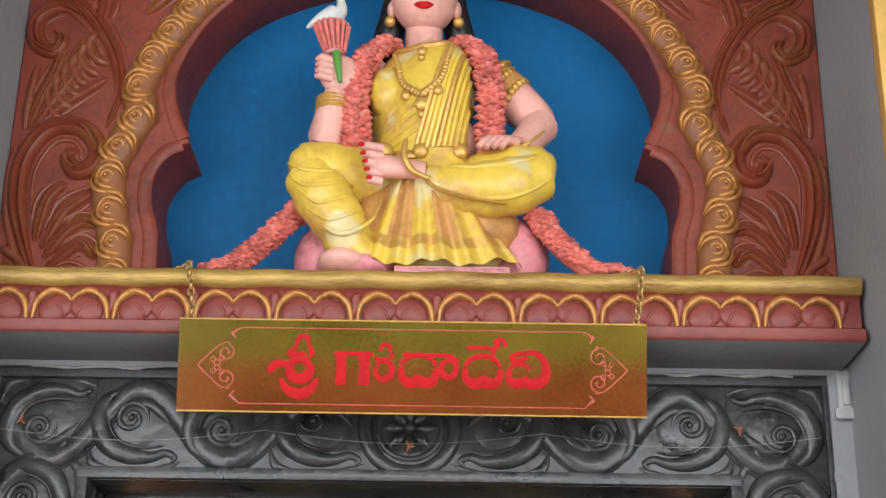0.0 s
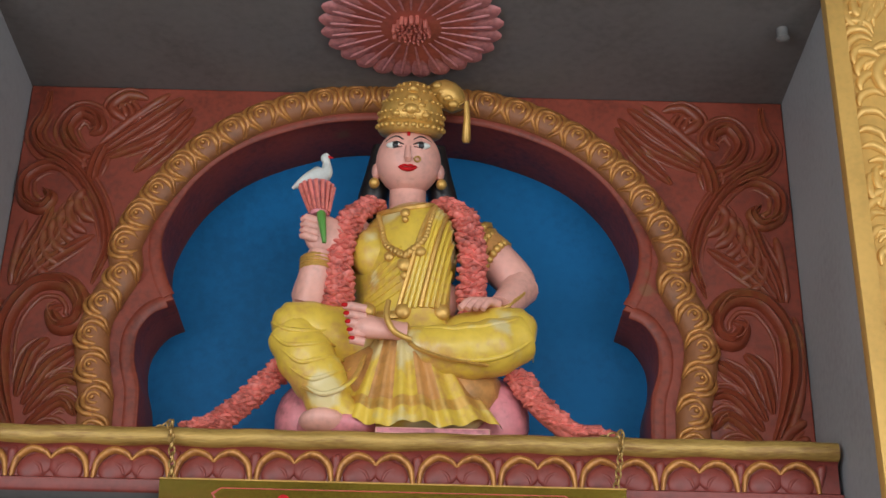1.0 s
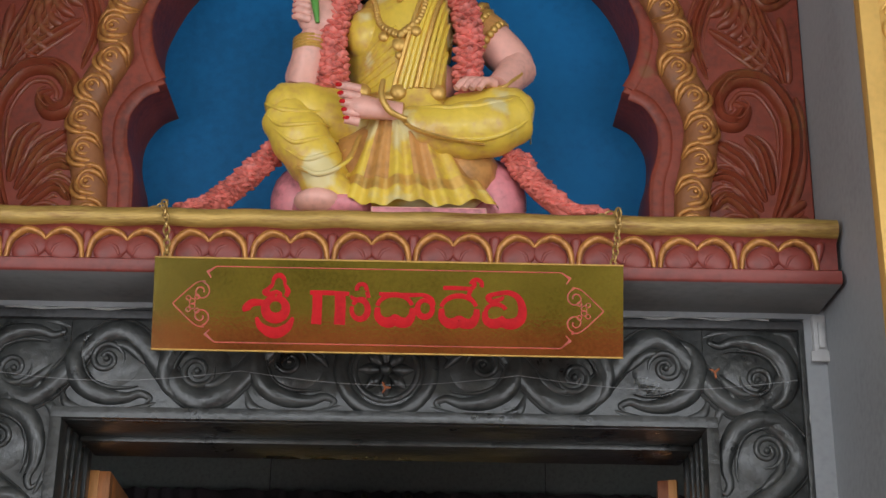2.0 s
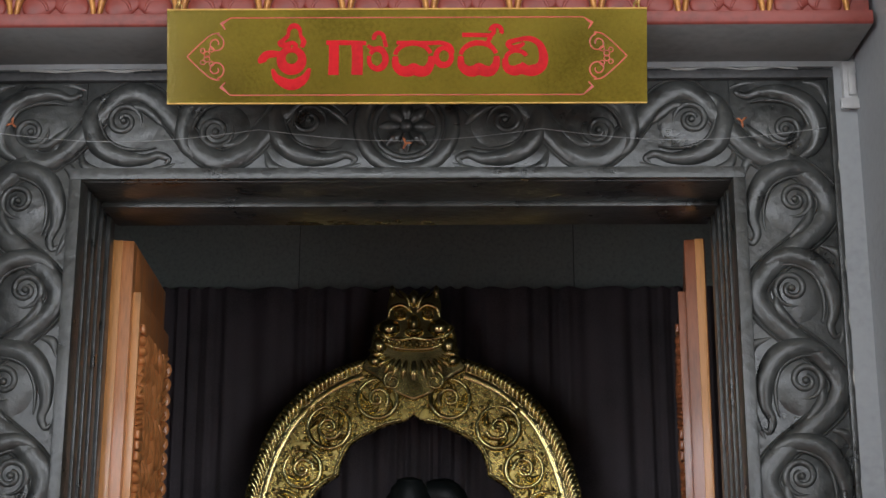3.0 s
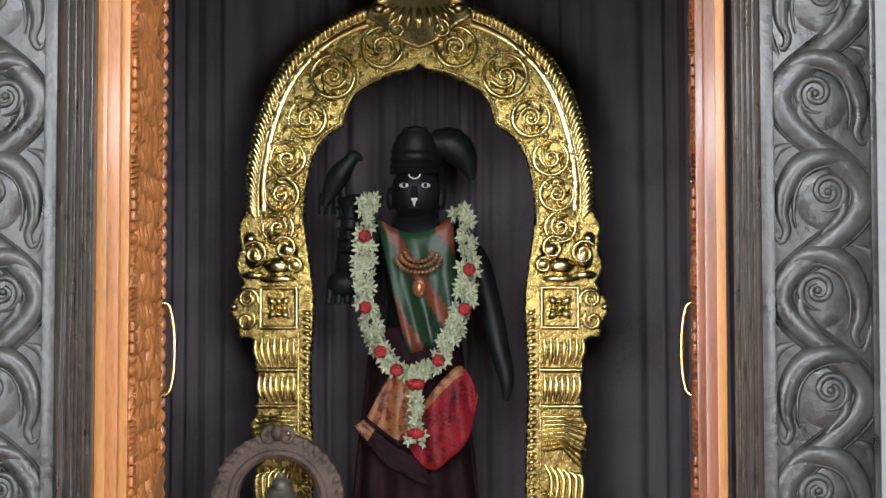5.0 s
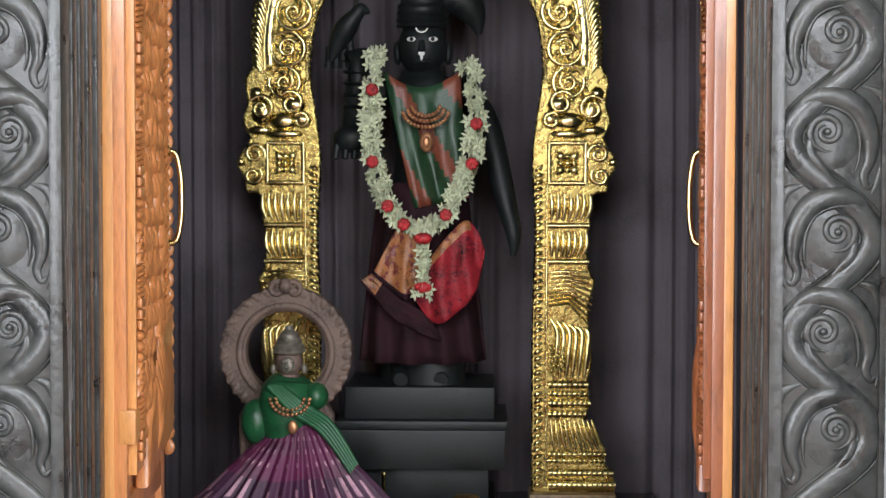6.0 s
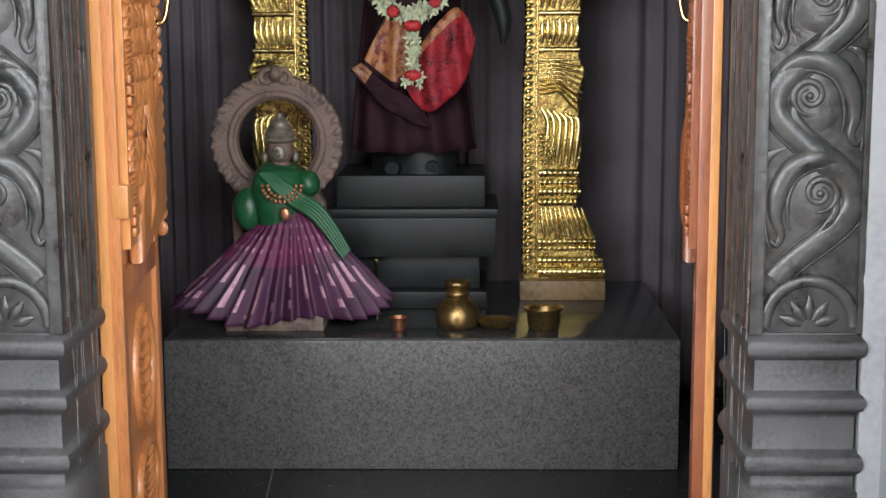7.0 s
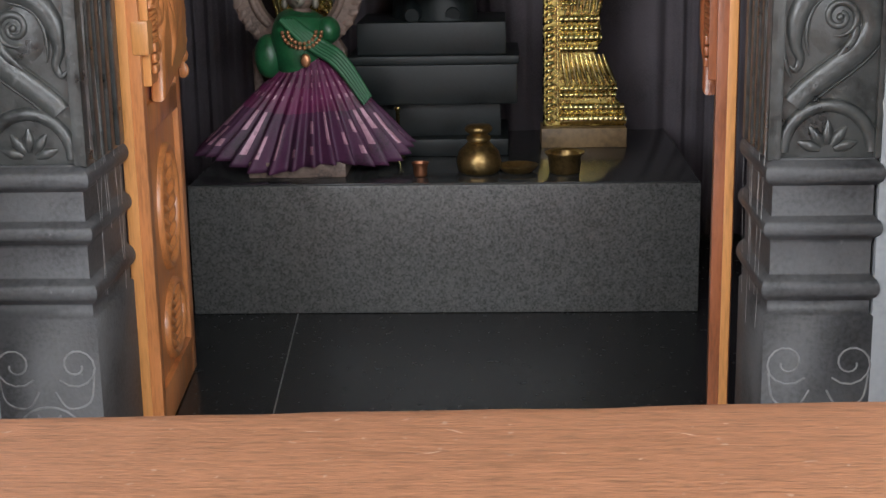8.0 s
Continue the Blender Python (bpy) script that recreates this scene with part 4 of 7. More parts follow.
# head, bowed a little towards those below
neck_top = len(bm.verts)
blob(bm, (0.011, -0.040, 3.056), (0.066, 0.062, 0.078), 0, u=22, v=16)
blob(bm, (0.011, -0.062, 3.010), (0.030, 0.026, 0.020), 0, u=16, v=10)
face = on_front(bm)
tube(bm, [(*face(0.011, 3.080, 0.000), 0.006), (*face(0.011, 3.062, 0.004), 0.0070), (*face(0.011, 3.053, 0.007), 0.0088), (*face(0.011, 3.046, 0.002), 0.006)], 8, 0)
tube(bm, smooth_line([(*face(-0.008, 3.0335), 0.0016), (*face(0.002, 3.029, 0.001), 0.0045), (*face(0.011, 3.0275, 0.0015), 0.005), (*face(0.020, 3.029, 0.001), 0.0045), (*face(0.030, 3.0335), 0.0016)], 4), 8, 9)
tube(bm, smooth_line([(*face(-0.006, 3.0345), 0.0014), (*face(0.005, 3.0365, 0.001), 0.003), (*face(0.011, 3.0355, 0.001), 0.0026), (*face(0.017, 3.0365, 0.001), 0.003), (*face(0.028, 3.0345), 0.0014)], 4), 8, 9)
tube(bm, [(0.030 + 0.006 * math.cos(a), face(0.030, 3.050)[1] - 0.004, 3.050 + 0.006 * math.sin(a), 0.002) for a in np.linspace(0, 6.28, 12)], 5, 3)
blob(bm, face(0.011, 3.110, 0.0), (0.0035, 0.003, 0.012), 9, u=8, v=6)
for sx in (-1, 1):
    x = 0.011 + sx * 0.026
    blob(bm, face(x, 3.083, -0.003), (0.0185, 0.0058, 0.0082), 7, u=12, v=8)
    blob(bm, face(x, 3.083, 0.0005), (0.0076, 0.003, 0.0078), 4, u=8, v=6)
    tube(bm, smooth_line([(*face(x - 0.016, 3.0845, 0.0005), 0.0012), (*face(x, 3.0910, 0.0015), 0.0024), (*face(x + 0.017, 3.0845, 0.0005), 0.0012)], 4), 5, 4)
    tube(bm, smooth_line([(*face(x - 0.014, 3.0795, 0.0005), 0.0008), (*face(x, 3.0775, 0.0015), 0.001), (*face(x + 0.014, 3.0795, 0.0005), 0.0008)], 4), 5, 4)
    tube(bm, smooth_line([(*face(0.011 + sx * 0.010, 3.097), 0.0014), (*face(x, 3.1065), 0.0026), (*face(0.011 + sx * 0.046, 3.096), 0.0011)], 4), 5, 4)
    blob(bm, (0.011 + sx * 0.064, -0.035, 3.034), (0.010, 0.014, 0.020), 0)
    blob(bm, (0.011 + sx * 0.068, -0.042, 3.006), (0.011, 0.012, 0.013), 3)
    tube(bm, smooth_line([(0.011 + sx * 0.045, 0.010, 3.10, 0.030), (0.011 + sx * 0.060, 0.008, 3.03, 0.030), (0.011 + sx * 0.074, 0.004, 2.965, 0.030), (0.011 + sx * 0.075, 0.0, 2.91, 0.02)], 4), 10, 4)
# crown
CR = pose(0.013, -0.030, 3.128, 3, 3, 0) @ Matrix.Diagonal((0.905, 0.93, 0.75, 1))
lathe(bm, [(0.068, -0.012), (0.074, 0.0), (0.074, 0.014), (0.068, 0.020), (0.072, 0.028), (0.074, 0.05), (0.066, 0.085), (0.050, 0.118), (0.034, 0.140), (0.028, 0.150), (0.014, 0.156)], 26, m=CR, mi=3)
for rr, zz, nn in ((0.072, 0.030, 30), (0.0735, 0.050, 28), (0.066, 0.086, 24), (0.051, 0.118, 18), (0.036, 0.140, 14)):
    for k in range(nn):
        a = 2 * math.pi * k / nn
        blob(bm, (rr * math.cos(a), rr * math.sin(a), zz), (0.0048, 0.0048, 0.006), 3, m=CR, u=6, v=5)
for k in range(14):
    a = math.pi * (1.04 + 0.92 * k / 13)
    blob(bm, (0.074 * math.cos(a), 0.074 * math.sin(a), 0.008), (0.007, 0.006, 0.009), 3, m=CR, u=7, v=5)
for x, z, r in ((0.0, 0.055, 0.018), (-0.032, 0.040, 0.012), (0.032, 0.040, 0.012), (0.0, 0.092, 0.016), (-0.022, 0.070, 0.010), (0.022, 0.070, 0.010), (0, 0.122, 0.012)):
    blob(bm, (x, -math.sqrt(max(0.0, 0.070 ** 2 - x * x)) + 0.30 * max(0, z - 0.05), z), (r, 0.010, r), 3, m=CR, u=10, v=6)
tube(bm, smooth_line([(0.050, -0.015, 3.215, 0.020), (0.078, -0.020, 3.225, 0.033), (0.098, -0.020, 3.205, 0.030), (0.108, -0.02, 3.185, 0.014)], 4), 12, 3)
for k in range(4):
    blob(bm, (0.066 + 0.011 * k, -0.046, 3.235 - 0.014 * k), (0.012, 0.008, 0.010), 3, u=8, v=5)
tube(bm, [(0.112, -0.035, 3.195, 0.004), (0.126, -0.042, 3.200, 0.005), (0.128, -0.046, 3.16, 0.007), (0.127, -0.046, 3.11, 0.0095), (0.127, -0.046, 3.103, 0.006)], 8, 3)
bm.verts.ensure_lookup_table()
bmesh.ops.transform(bm, verts=bm.verts[neck_top:], matrix=Matrix.Translation((0.011, -0.030, 3.006)) @ Matrix.Rotation(radians(19), 4, "X") @ Matrix.Diagonal((1, 1, 0.89, 1)) @ Matrix.Translation((-0.011, 0.030, -2.990)))
# arms
tube(bm, smooth_line([(-0.070, -0.010, 2.920, 0.042), (-0.130, -0.020, 2.860, 0.042), (-0.168, -0.045, 2.770, 0.038), (-0.166, -0.065, 2.745, 0.034)], 5), 14, 0)
tube(bm, smooth_line([(-0.168, -0.060, 2.745, 0.036), (-0.160, -0.085, 2.790, 0.032), (-0.150, -0.095, 2.832, 0.024)], 5), 14, 0)
blob(bm, (-0.146, -0.098, 2.866), (0.040, 0.022, 0.042), 0)
for k in range(4):
    tube(bm, [(-0.158, -0.112, 2.850 + 0.013 * k, 0.009), (-0.182, -0.116, 2.856 + 0.013 * k, 0.0085), (-0.190, -0.106, 2.860 + 0.012 * k, 0.006)], 7, 0)
    blob(bm, (-0.186, -0.112, 2.860 + 0.0125 * k), (0.006, 0.005, 0.005), 9, u=7, v=5)
    tube(bm, [(-0.158 + 0.031 * math.cos(a), -0.086 + 0.031 * math.sin(a), 2.796 + 0.007 * k, 0.004) for a in np.linspace(0, 2 * math.pi, 15)], 5, 3)
tube(bm, smooth_line([(0.100, -0.010, 2.920, 0.044), (0.165, -0.020, 2.880, 0.044), (0.222, -0.035, 2.815, 0.040), (0.238, -0.045, 2.785, 0.034)], 5), 14, 0)
tube(bm, smooth_line([(0.238, -0.045, 2.788, 0.037), (0.215, -0.080, 2.745, 0.031), (0.195, -0.105, 2.715, 0.026)], 5), 14, 0)
for k in range(4):
    c = Vector((0.216 - 0.006 * k, -0.078 - 0.006 * k, 2.748 - 0.0075 * k))
    tube(bm, [(*(c + Vector((0.026 * math.cos(a), 0.018 * math.sin(a) - 0.010, 0.020 * math.sin(a) + 0.012 * math.cos(a)))), 0.004) for a in np.linspace(0, 2 * math.pi, 15)], 5, 3)
    tube(bm, smooth_line([(0.190 - 0.004 * k, -0.125, 2.715, 0.010), (0.172 - 0.012 * k, -0.142, 2.712, 0.0085), (0.160 - 0.014 * k, -0.150, 2.692, 0.006)], 3), 7, 0)
    tube(bm, [(0.150 + 0.009 * k + 0.040 * math.cos(a) * 0.75, -0.015 + 0.046 * math.sin(a), 2.905 - 0.014 * k + 0.030 * math.cos(a), 0.0065) for a in np.linspace(0, 2 * math.pi, 15)], 6, 3)
tube(bm, smooth_line([(0.095, -0.010, 2.928, 0.046), (0.150, -0.018, 2.892, 0.0485), (0.190, -0.026, 2.856, 0.047)], 5), 14, 2)
for dx, dz in ((0.150, 2.890), (0.165, 2.874), (0.190, 2.854)):
    for k in range(11):
        a = -0.4 + 0.30 * k
        blob(bm, (dx + 0.034 * math.cos(a) * 0.75 - 0.004, -0.022 - 0.049 * math.sin(a), dz + 0.036 * math.cos(a)), (0.0085, 0.0075, 0.0085), 3, u=7, v=5)
# raised lotus and bird
tube(bm, [(-0.143, -0.128, 2.835, 0.004), (-0.150, -0.130, 2.880, 0.008), (-0.154, -0.115, 2.905, 0.009)], 8, 8)
lathe(bm, [(0.016, 0.0), (0.018, 0.004), (0.020, 0.02), (0.030, 0.055), (0.034, 0.066), (0.022, 0.068)], 18, m=pose(-0.158, -0.105, 2.905, -6, -8, 0), mi=6)
for k in range(16):
    a = 2 * math.pi * k / 16
    tube(bm, [(-0.158 + 0.019 * math.cos(a), -0.105 + 0.019 * math.sin(a), 2.912, 0.003), (-0.166 + 0.034 * math.cos(a), -0.107 + 0.034 * math.sin(a), 2.968, 0.004)], 5, 5)
tube(bm, smooth_line([(-0.215, -0.10, 2.968, 0.003), (-0.190, -0.103, 2.985, 0.012), (-0.165, -0.106, 2.993, 0.020), (-0.150, -0.108, 3.002, 0.014), (-0.150, -0.110, 3.022, 0.008), (-0.153, -0.112, 3.032, 0.0095), (-0.148, -0.114, 3.040, 0.004)], 4), 10, 7)
tube(bm, [(-0.148, -0.114, 3.034, 0.004), (-0.136, -0.116, 3.030, 0.001)], 6, 9)
# garland of flowers round the shoulders
rnd = random.Random(7)
for line in ([(-0.060, -0.050, 2.965), (-0.098, -0.075, 2.915), (-0.118, -0.090, 2.830), (-0.112, -0.080, 2.745), (-0.130, -0.05, 2.690)],
             [(0.085, -0.050, 2.965), (0.122, -0.080, 2.925), (0.140, -0.090, 2.840), (0.140, -0.085, 2.745), (0.152, -0.06, 2.69)],
             [(-0.205, -0.07, 2.605), (-0.245, -0.085, 2.555), (-0.285, -0.090, 2.510), (-0.330, -0.095, 2.472), (-0.362, -0.095, 2.466)],
             [(0.230, -0.07, 2.590), (0.258, -0.085, 2.540), (0.295, -0.090, 2.500), (0.335, -0.095, 2.470), (0.380, -0.095, 2.468)]):
    ln = smooth_line(line, 6)
    ln = smooth_line(ln, 2)
    tube(bm, [(*p, 0.021) for p in ln], 10, 5)
    for i, p in enumerate(ln):  # petals laid in close crosswise rows
        for q in range(4):
            a = math.pi * (q + 0.5 * (i % 2)) / 3.6 - 0.3
            blob(bm, (p[0] + 0.021 * math.cos(a), p[1] - 0.019 * math.sin(a), p[2] + rnd.uniform(-0.003, 0.003)), (0.0125, 0.010, 0.0052), 5, rot=(rnd.uniform(-25, 25), rnd.uniform(-35, 35), math.degrees(-a)), u=7, v=4)
tagged(part("statue", bm, STAT), "painted plaster seated statue in a yellow sari and gold crown", "statue")

# ---- brass name plate ----
plate = thing("name_plate", "brass name plate with red Telugu lettering hung on chains", "sign", (0.007, -0.182, 2.2585))
plate.scale = (0.98, 0.98, 0.98)
plate.rotation_euler = (radians(13.5), radians(0.1), 0)
part("plate", boxes((-0.408, 0.408, -0.0015, 0.0015, -0.081, 0.081)), BRASSPLATE, plate, smooth=False)
bm = bmesh.new()
for v in (-0.080, 0.0805):
    strand(bm, [(-0.408, v, 0.0016), (0.408, v, 0.0016)], 0.9, at(0, -0.0015, 0), segs=3)
part("edge", bm, GOLDBRIGHT, plate)
U = 0.967e-3  # one drawing unit of the lettering


def glyph(name, strokes):
    bm = bmesh.new()
    for pts in strokes:
        strand(bm, [((x - 455) * U * 0.967, (y - 84) * U, w * U) for x, y, w in smooth_line(pts, 7)], 0.12, at(0, -0.0016, 0), segs=4)
    part(name, bm, REDPAINT, plate, "raised red enamel Telugu letter")


def ring(cx, cy, rx, ry, a0, a1, w0, w1, n=12):
    return [(cx + rx * math.cos(radians(a0 + (a1 - a0) * i / n)), cy + ry * math.sin(radians(a0 + (a1 - a0) * i / n)), w0 + (w1 - w0) * (0.5 - 0.5 * math.cos(2 * math.pi * i / n))) for i in range(n + 1)]


# శ్రీ
glyph("letter", [ring(251, 125, 11, 13, -20, 200, 3, 5), [(240, 121, 4), (231, 113, 4), (226, 107, 6), (236, 104, 5), (246, 108, 4), (254, 104, 4), (250, 99, 3)],
                 [(262, 121, 3), (268, 110, 5), (264, 100, 4)], ring(246, 79, 19, 18, 90, -270, 6, 10), [(226, 88, 5), (205, 88, 7), (194, 82, 7), (188, 75, 4), (200, 78, 3)],
                 [(211, 62, 3), (220, 45, 7), (245, 34, 10), (268, 44, 8), (279, 63, 3)]])
# గో
glyph("letter", [[(309, 108, 4), (340, 108, 4.5), (382, 107, 4)], [(323, 106, 9), (323, 80, 9), (322, 51, 9.5)], [(365, 106, 10), (366, 80, 10), (365, 51, 10)],
                 ring(402, 79, 15, 17, 150, -200, 4, 6), [(384, 103, 3), (394, 97, 4), (408, 98, 4), (417, 88, 4)], ring(405, 116, 9, 9, 200, -20, 4, 4), [(415, 112, 4), (418, 100, 4)]])


def da(x, bar=True):
    s = [ring(x + 34, 82, 33, 25, 170, 15, 4, 5), [(x + 2, 84, 5), (x + 3, 68, 7), (x + 14, 58, 9), (x + 28, 58, 10), (x + 35, 63, 9), (x + 43, 58, 10), (x + 57, 58, 9), (x + 66, 70, 7), (x + 67, 84, 5)]]
    return s + ([[(x + 4, 108, 3.5), (x + 40, 107, 4), (x + 70, 107, 4)]] if bar else [])


# దా
glyph("letter", da(433) + [[(500, 107, 4), (520, 107, 4), (534, 100, 5), (538, 88, 5)], ring(523, 83, 14, 15, 60, -300, 4, 6)])
# దే
glyph("letter", da(552, False) + [[(556, 121, 4), (580, 121, 4), (606, 120, 4)], [(606, 118, 4), (614, 126, 4), (613, 134, 4)], ring(618, 128, 10, 9, 180, -30, 4, 4), [(608, 118, 4), (604, 108, 4), (612, 98, 4)]])
# వి
glyph("letter", [ring(655, 79, 19, 14, 180, 20, 4, 4), [(634, 80, 5), (637, 64, 7), (650, 58, 9), (664, 62, 9), (671, 70, 6)], [(664, 60, 8), (684, 58, 10), (700, 66, 9), (704, 84, 8), (697, 104, 6), (680, 114, 5), (656, 112, 4), (640, 106, 5), (648, 98, 5), (664, 103, 4), (668, 108, 3)]])
for sx in (-1, 1):
    bm = bmesh.new()
    place = at(0, -0.0016, 0, mirror=sx)
    strand(bm, [(0.0, 0.066, 0.0011), (0.300, 0.066, 0.0011), (0.315, 0.056, 0.003), (0.309, 0.046, 0.0012)], 0.2, place, segs=3)
    strand(bm, [(0.0, -0.066, 0.0011), (0.300, -0.066, 0.0011), (0.316, -0.052, 0.003), (0.309, -0.044, 0.0012)], 0.2, place, segs=3)
    for v in (1, -1):
        strand(bm, [(u, v * w, 0.0012) for u, w, _ in smooth_line([(0.318, 0.040, 0), (0.335, 0.036, 0), (0.362, 0.012, 0), (0.374, 0.0, 0)], 4)], 0.2, place, segs=3)
        strand(bm, [(u, v * w, 0.0013) for u, w, _ in spiral(0.325, 0.022, 0.016, 0.004, 100, 1.3, 1, 1)], 0.2, place, segs=3)
        for u, w, r in ((0.340, 0.004, 0.005), (0.332, 0.012, 0.004), (0.347, 0.010, 0.004)):
            strand(bm, [(u + r * math.cos(a), v * w + r * math.sin(a), 0.001) for a in np.linspace(0, 6.283, 11)], 0.2, place, segs=3)
    part("corner_ornament", bm, REDLINE, plate, "engraved red line ornament")
# hanging chains
CHAINBRASS = mat("dull_gold_chain", (0.42, 0.27, 0.09), 0.4, metal=0.6, vary=0.3, scale=60)
for x, top in ((-0.388, 2.447), (0.404, 2.447)):
    chain = thing("chain", "thin brass chain looped over the cornice lip", "chain", group="sign chains")
    link_bm = bmesh.new()
    tube(link_bm, [(0.0052 * math.cos(a), 0.0, 0.0085 * math.sin(a), 0.0019) for a in np.linspace(0, 2 * math.pi, 13)], 5, cap=False)
    link0 = part("link", link_bm, CHAINBRASS, chain)
    n = 9
    for k in range(n):
        t = k / (n - 1)
        m = pose(x + 0.014 * t * (1 if x < 0 else -1) + 0.002 * math.sin(3 * t), -0.186 - 0.012 * t, top - 0.008 - 0.100 * t, 0, 0, 90 * (k % 2) + 25)
        if k == 0:
            link0.matrix_local = m
        else:
            share("link", link0.data, m, chain)
    for k in range(3):
        share("link", link0.data, pose(x - 0.012 * k, -0.168 + 0.014 * k, top + 0.0015, 70, 90, 40 * k), chain)

# ---- open teak door leaves ----
HINGE_Z0, HINGE_Z1 = FLOOR + 0.004, 2.066


def door_leaf(sx):
    """Leaf swung inwards; u runs from the hinge edge into the shrine, h towards the opening."""
    W, T = 0.445, 0.047 if sx < 0 else 0.040
    leaf = thing("door_leaf", "varnished carved teak door leaf standing open", "door", (-0.586 if sx < 0 else 0.566, 0.278, 0), group="shrine doors")
    leaf.rotation_euler = (0, 0, radians(3.6 if sx < 0 else -8.0))
    m = (SIDE_L if sx < 0 else SIDE_R)
    a, b = sorted((0.0, -sx * T))
    c, d = sorted((0.0, -sx * (T - 0.012)))
    # the right leaf's teak is a darker tone than the left's
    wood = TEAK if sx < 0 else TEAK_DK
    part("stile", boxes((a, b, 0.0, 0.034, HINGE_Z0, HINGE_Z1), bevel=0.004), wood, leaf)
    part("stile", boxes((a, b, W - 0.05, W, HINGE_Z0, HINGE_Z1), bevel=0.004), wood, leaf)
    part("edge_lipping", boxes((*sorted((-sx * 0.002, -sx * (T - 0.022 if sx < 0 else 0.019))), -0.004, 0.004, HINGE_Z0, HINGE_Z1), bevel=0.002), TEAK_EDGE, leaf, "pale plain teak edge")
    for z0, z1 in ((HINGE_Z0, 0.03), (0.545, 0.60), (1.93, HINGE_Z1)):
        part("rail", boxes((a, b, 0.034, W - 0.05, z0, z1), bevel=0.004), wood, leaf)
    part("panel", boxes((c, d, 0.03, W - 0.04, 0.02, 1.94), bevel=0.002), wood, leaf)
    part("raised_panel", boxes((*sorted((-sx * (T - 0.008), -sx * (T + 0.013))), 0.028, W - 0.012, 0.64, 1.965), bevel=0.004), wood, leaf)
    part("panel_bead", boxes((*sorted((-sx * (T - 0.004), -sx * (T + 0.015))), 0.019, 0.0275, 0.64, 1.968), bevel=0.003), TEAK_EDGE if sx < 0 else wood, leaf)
    low_face = Matrix.Translation((-sx * (T - 0.012), 0, 0)) @ m
    face = Matrix.Translation((-sx * (T + 0.0125), 0, 0)) @ m
    rnd = random.Random(11)
    z = 0.66
    k = 0
    while z < 1.90:  # block column of hoops, ropes and knots beside the stile
        kind_ = (k // 3) % 4
        bm = bmesh.new()
        if kind_ == 0:
            box(bm, 0.040, 0.082, z + 0.001, z + 0.019, 0.0, 0.010, 0.004, m=face)
        elif kind_ == 1:
            for q in range(2):
                tube(bm, [(0.040, z + 0.010 * q, 0.001, 0.004), (0.060, z + 0.005 + 0.010 * q, 0.008, 0.0055), (0.082, z + 0.010 * q, 0.001, 0.004)], 6, m=face)
        elif kind_ == 2:
            strand(bm, smooth_line([(0.040, z, 0.003), (0.050, z + 0.016, 0.006), (0.072, z + 0.017, 0.006), (0.082, z, 0.003)], 4), 1.6, face)
            blob(bm, (0.061, z + 0.004, 0.002), (0.009, 0.006, 0.009), m=face, u=8, v=5)
        else:
            blob(bm, (0.061, z + 0.010, 0.001), (0.020, 0.0105, 0.011), m=face, u=10, v=6)
        part("carved_block", bm, wood, leaf)
        z += 0.0205
        k += 1
    for u0, wv, amp, per, ph in ((0.118, 0.012, 0.010, 0.16, 0.0), (0.165, 0.014, 0.014, 0.21, 1.3), (0.235, 0.016, 0.022, 0.26, 2.1), (0.315, 0.014, 0.020, 0.19, 0.6)):
        ln = [(u0 + amp * math.sin(2 * math.pi * q * 0.012 / per + ph), 0.64 + 0.0127 * q, wv * (0.75 + 0.35 * math.sin(q * 0.61 + ph))) for q in range(100)]
        part("carved_vine", strand(bmesh.new(), ln, 0.75, face), wood, leaf)
        for q in range(4, 98, 4):  # leaves that spring from the vine on both sides
            for s_ in (-1, 1):
                u, v = ln[q][0], ln[q][1]
                b1 = rnd.uniform(0.8, 1.2)
                bm = strand(bmesh.new(), smooth_line([(u, v, 0.004), (u + s_ * 0.018 * b1, v + 0.014, 0.010), (u + s_ * 0.030 * b1, v + 0.034, 0.008), (u + s_ * 0.024 * b1, v + 0.050, 0.002)], 3), 1.0, face, segs=5)
                part("carved_leaf", bm, wood, leaf)
    n = 70
    bm = bmesh.new()
    for q in range(n):  # twisted rope moulding by the free edge
        z = 0.64 + 1.27 * q / n
        tube(bm, [(0.372, z, 0.0, 0.004), (0.384, z + 0.012, 0.004, 0.007), (0.398, z + 0.022, 0.0, 0.004)], 5, m=face)
    part("rope_moulding", bm, wood, leaf)
    bm = bmesh.new()
    for q in range(40):
        z = 0.62 + 1.30 * q / 40
        blob(bm, (W - 0.004, z, -0.004), (0.004 + 0.004 * abs(math.sin(q * 1.7)), 0.018, 0.014), m=face, u=7, v=5)
    part("beaded_edge", bm, wood, leaf)
    # carved bracket, worn block and oval medallion low on the leaf
    bm = sheet(bmesh.new(), [[(0.10, 0.60), (0.41, 0.66), (0.43, 0.74), (0.40, 0.84), (0.42, 0.93), (0.30, 0.90), (0.20, 0.80), (0.12, 0.72)]], 0.030, 0.010, m=low_face @ Matrix.Translation((0, 0, 0.022)))
    bracket = part("carved_bracket", bm, wood, leaf)
    for q in range(9):  # leaves fanned over the bracket
        a1 = radians(50 + 13 * q)
        u, v = 0.20 + 0.020 * q, 0.655 + 0.010 * q
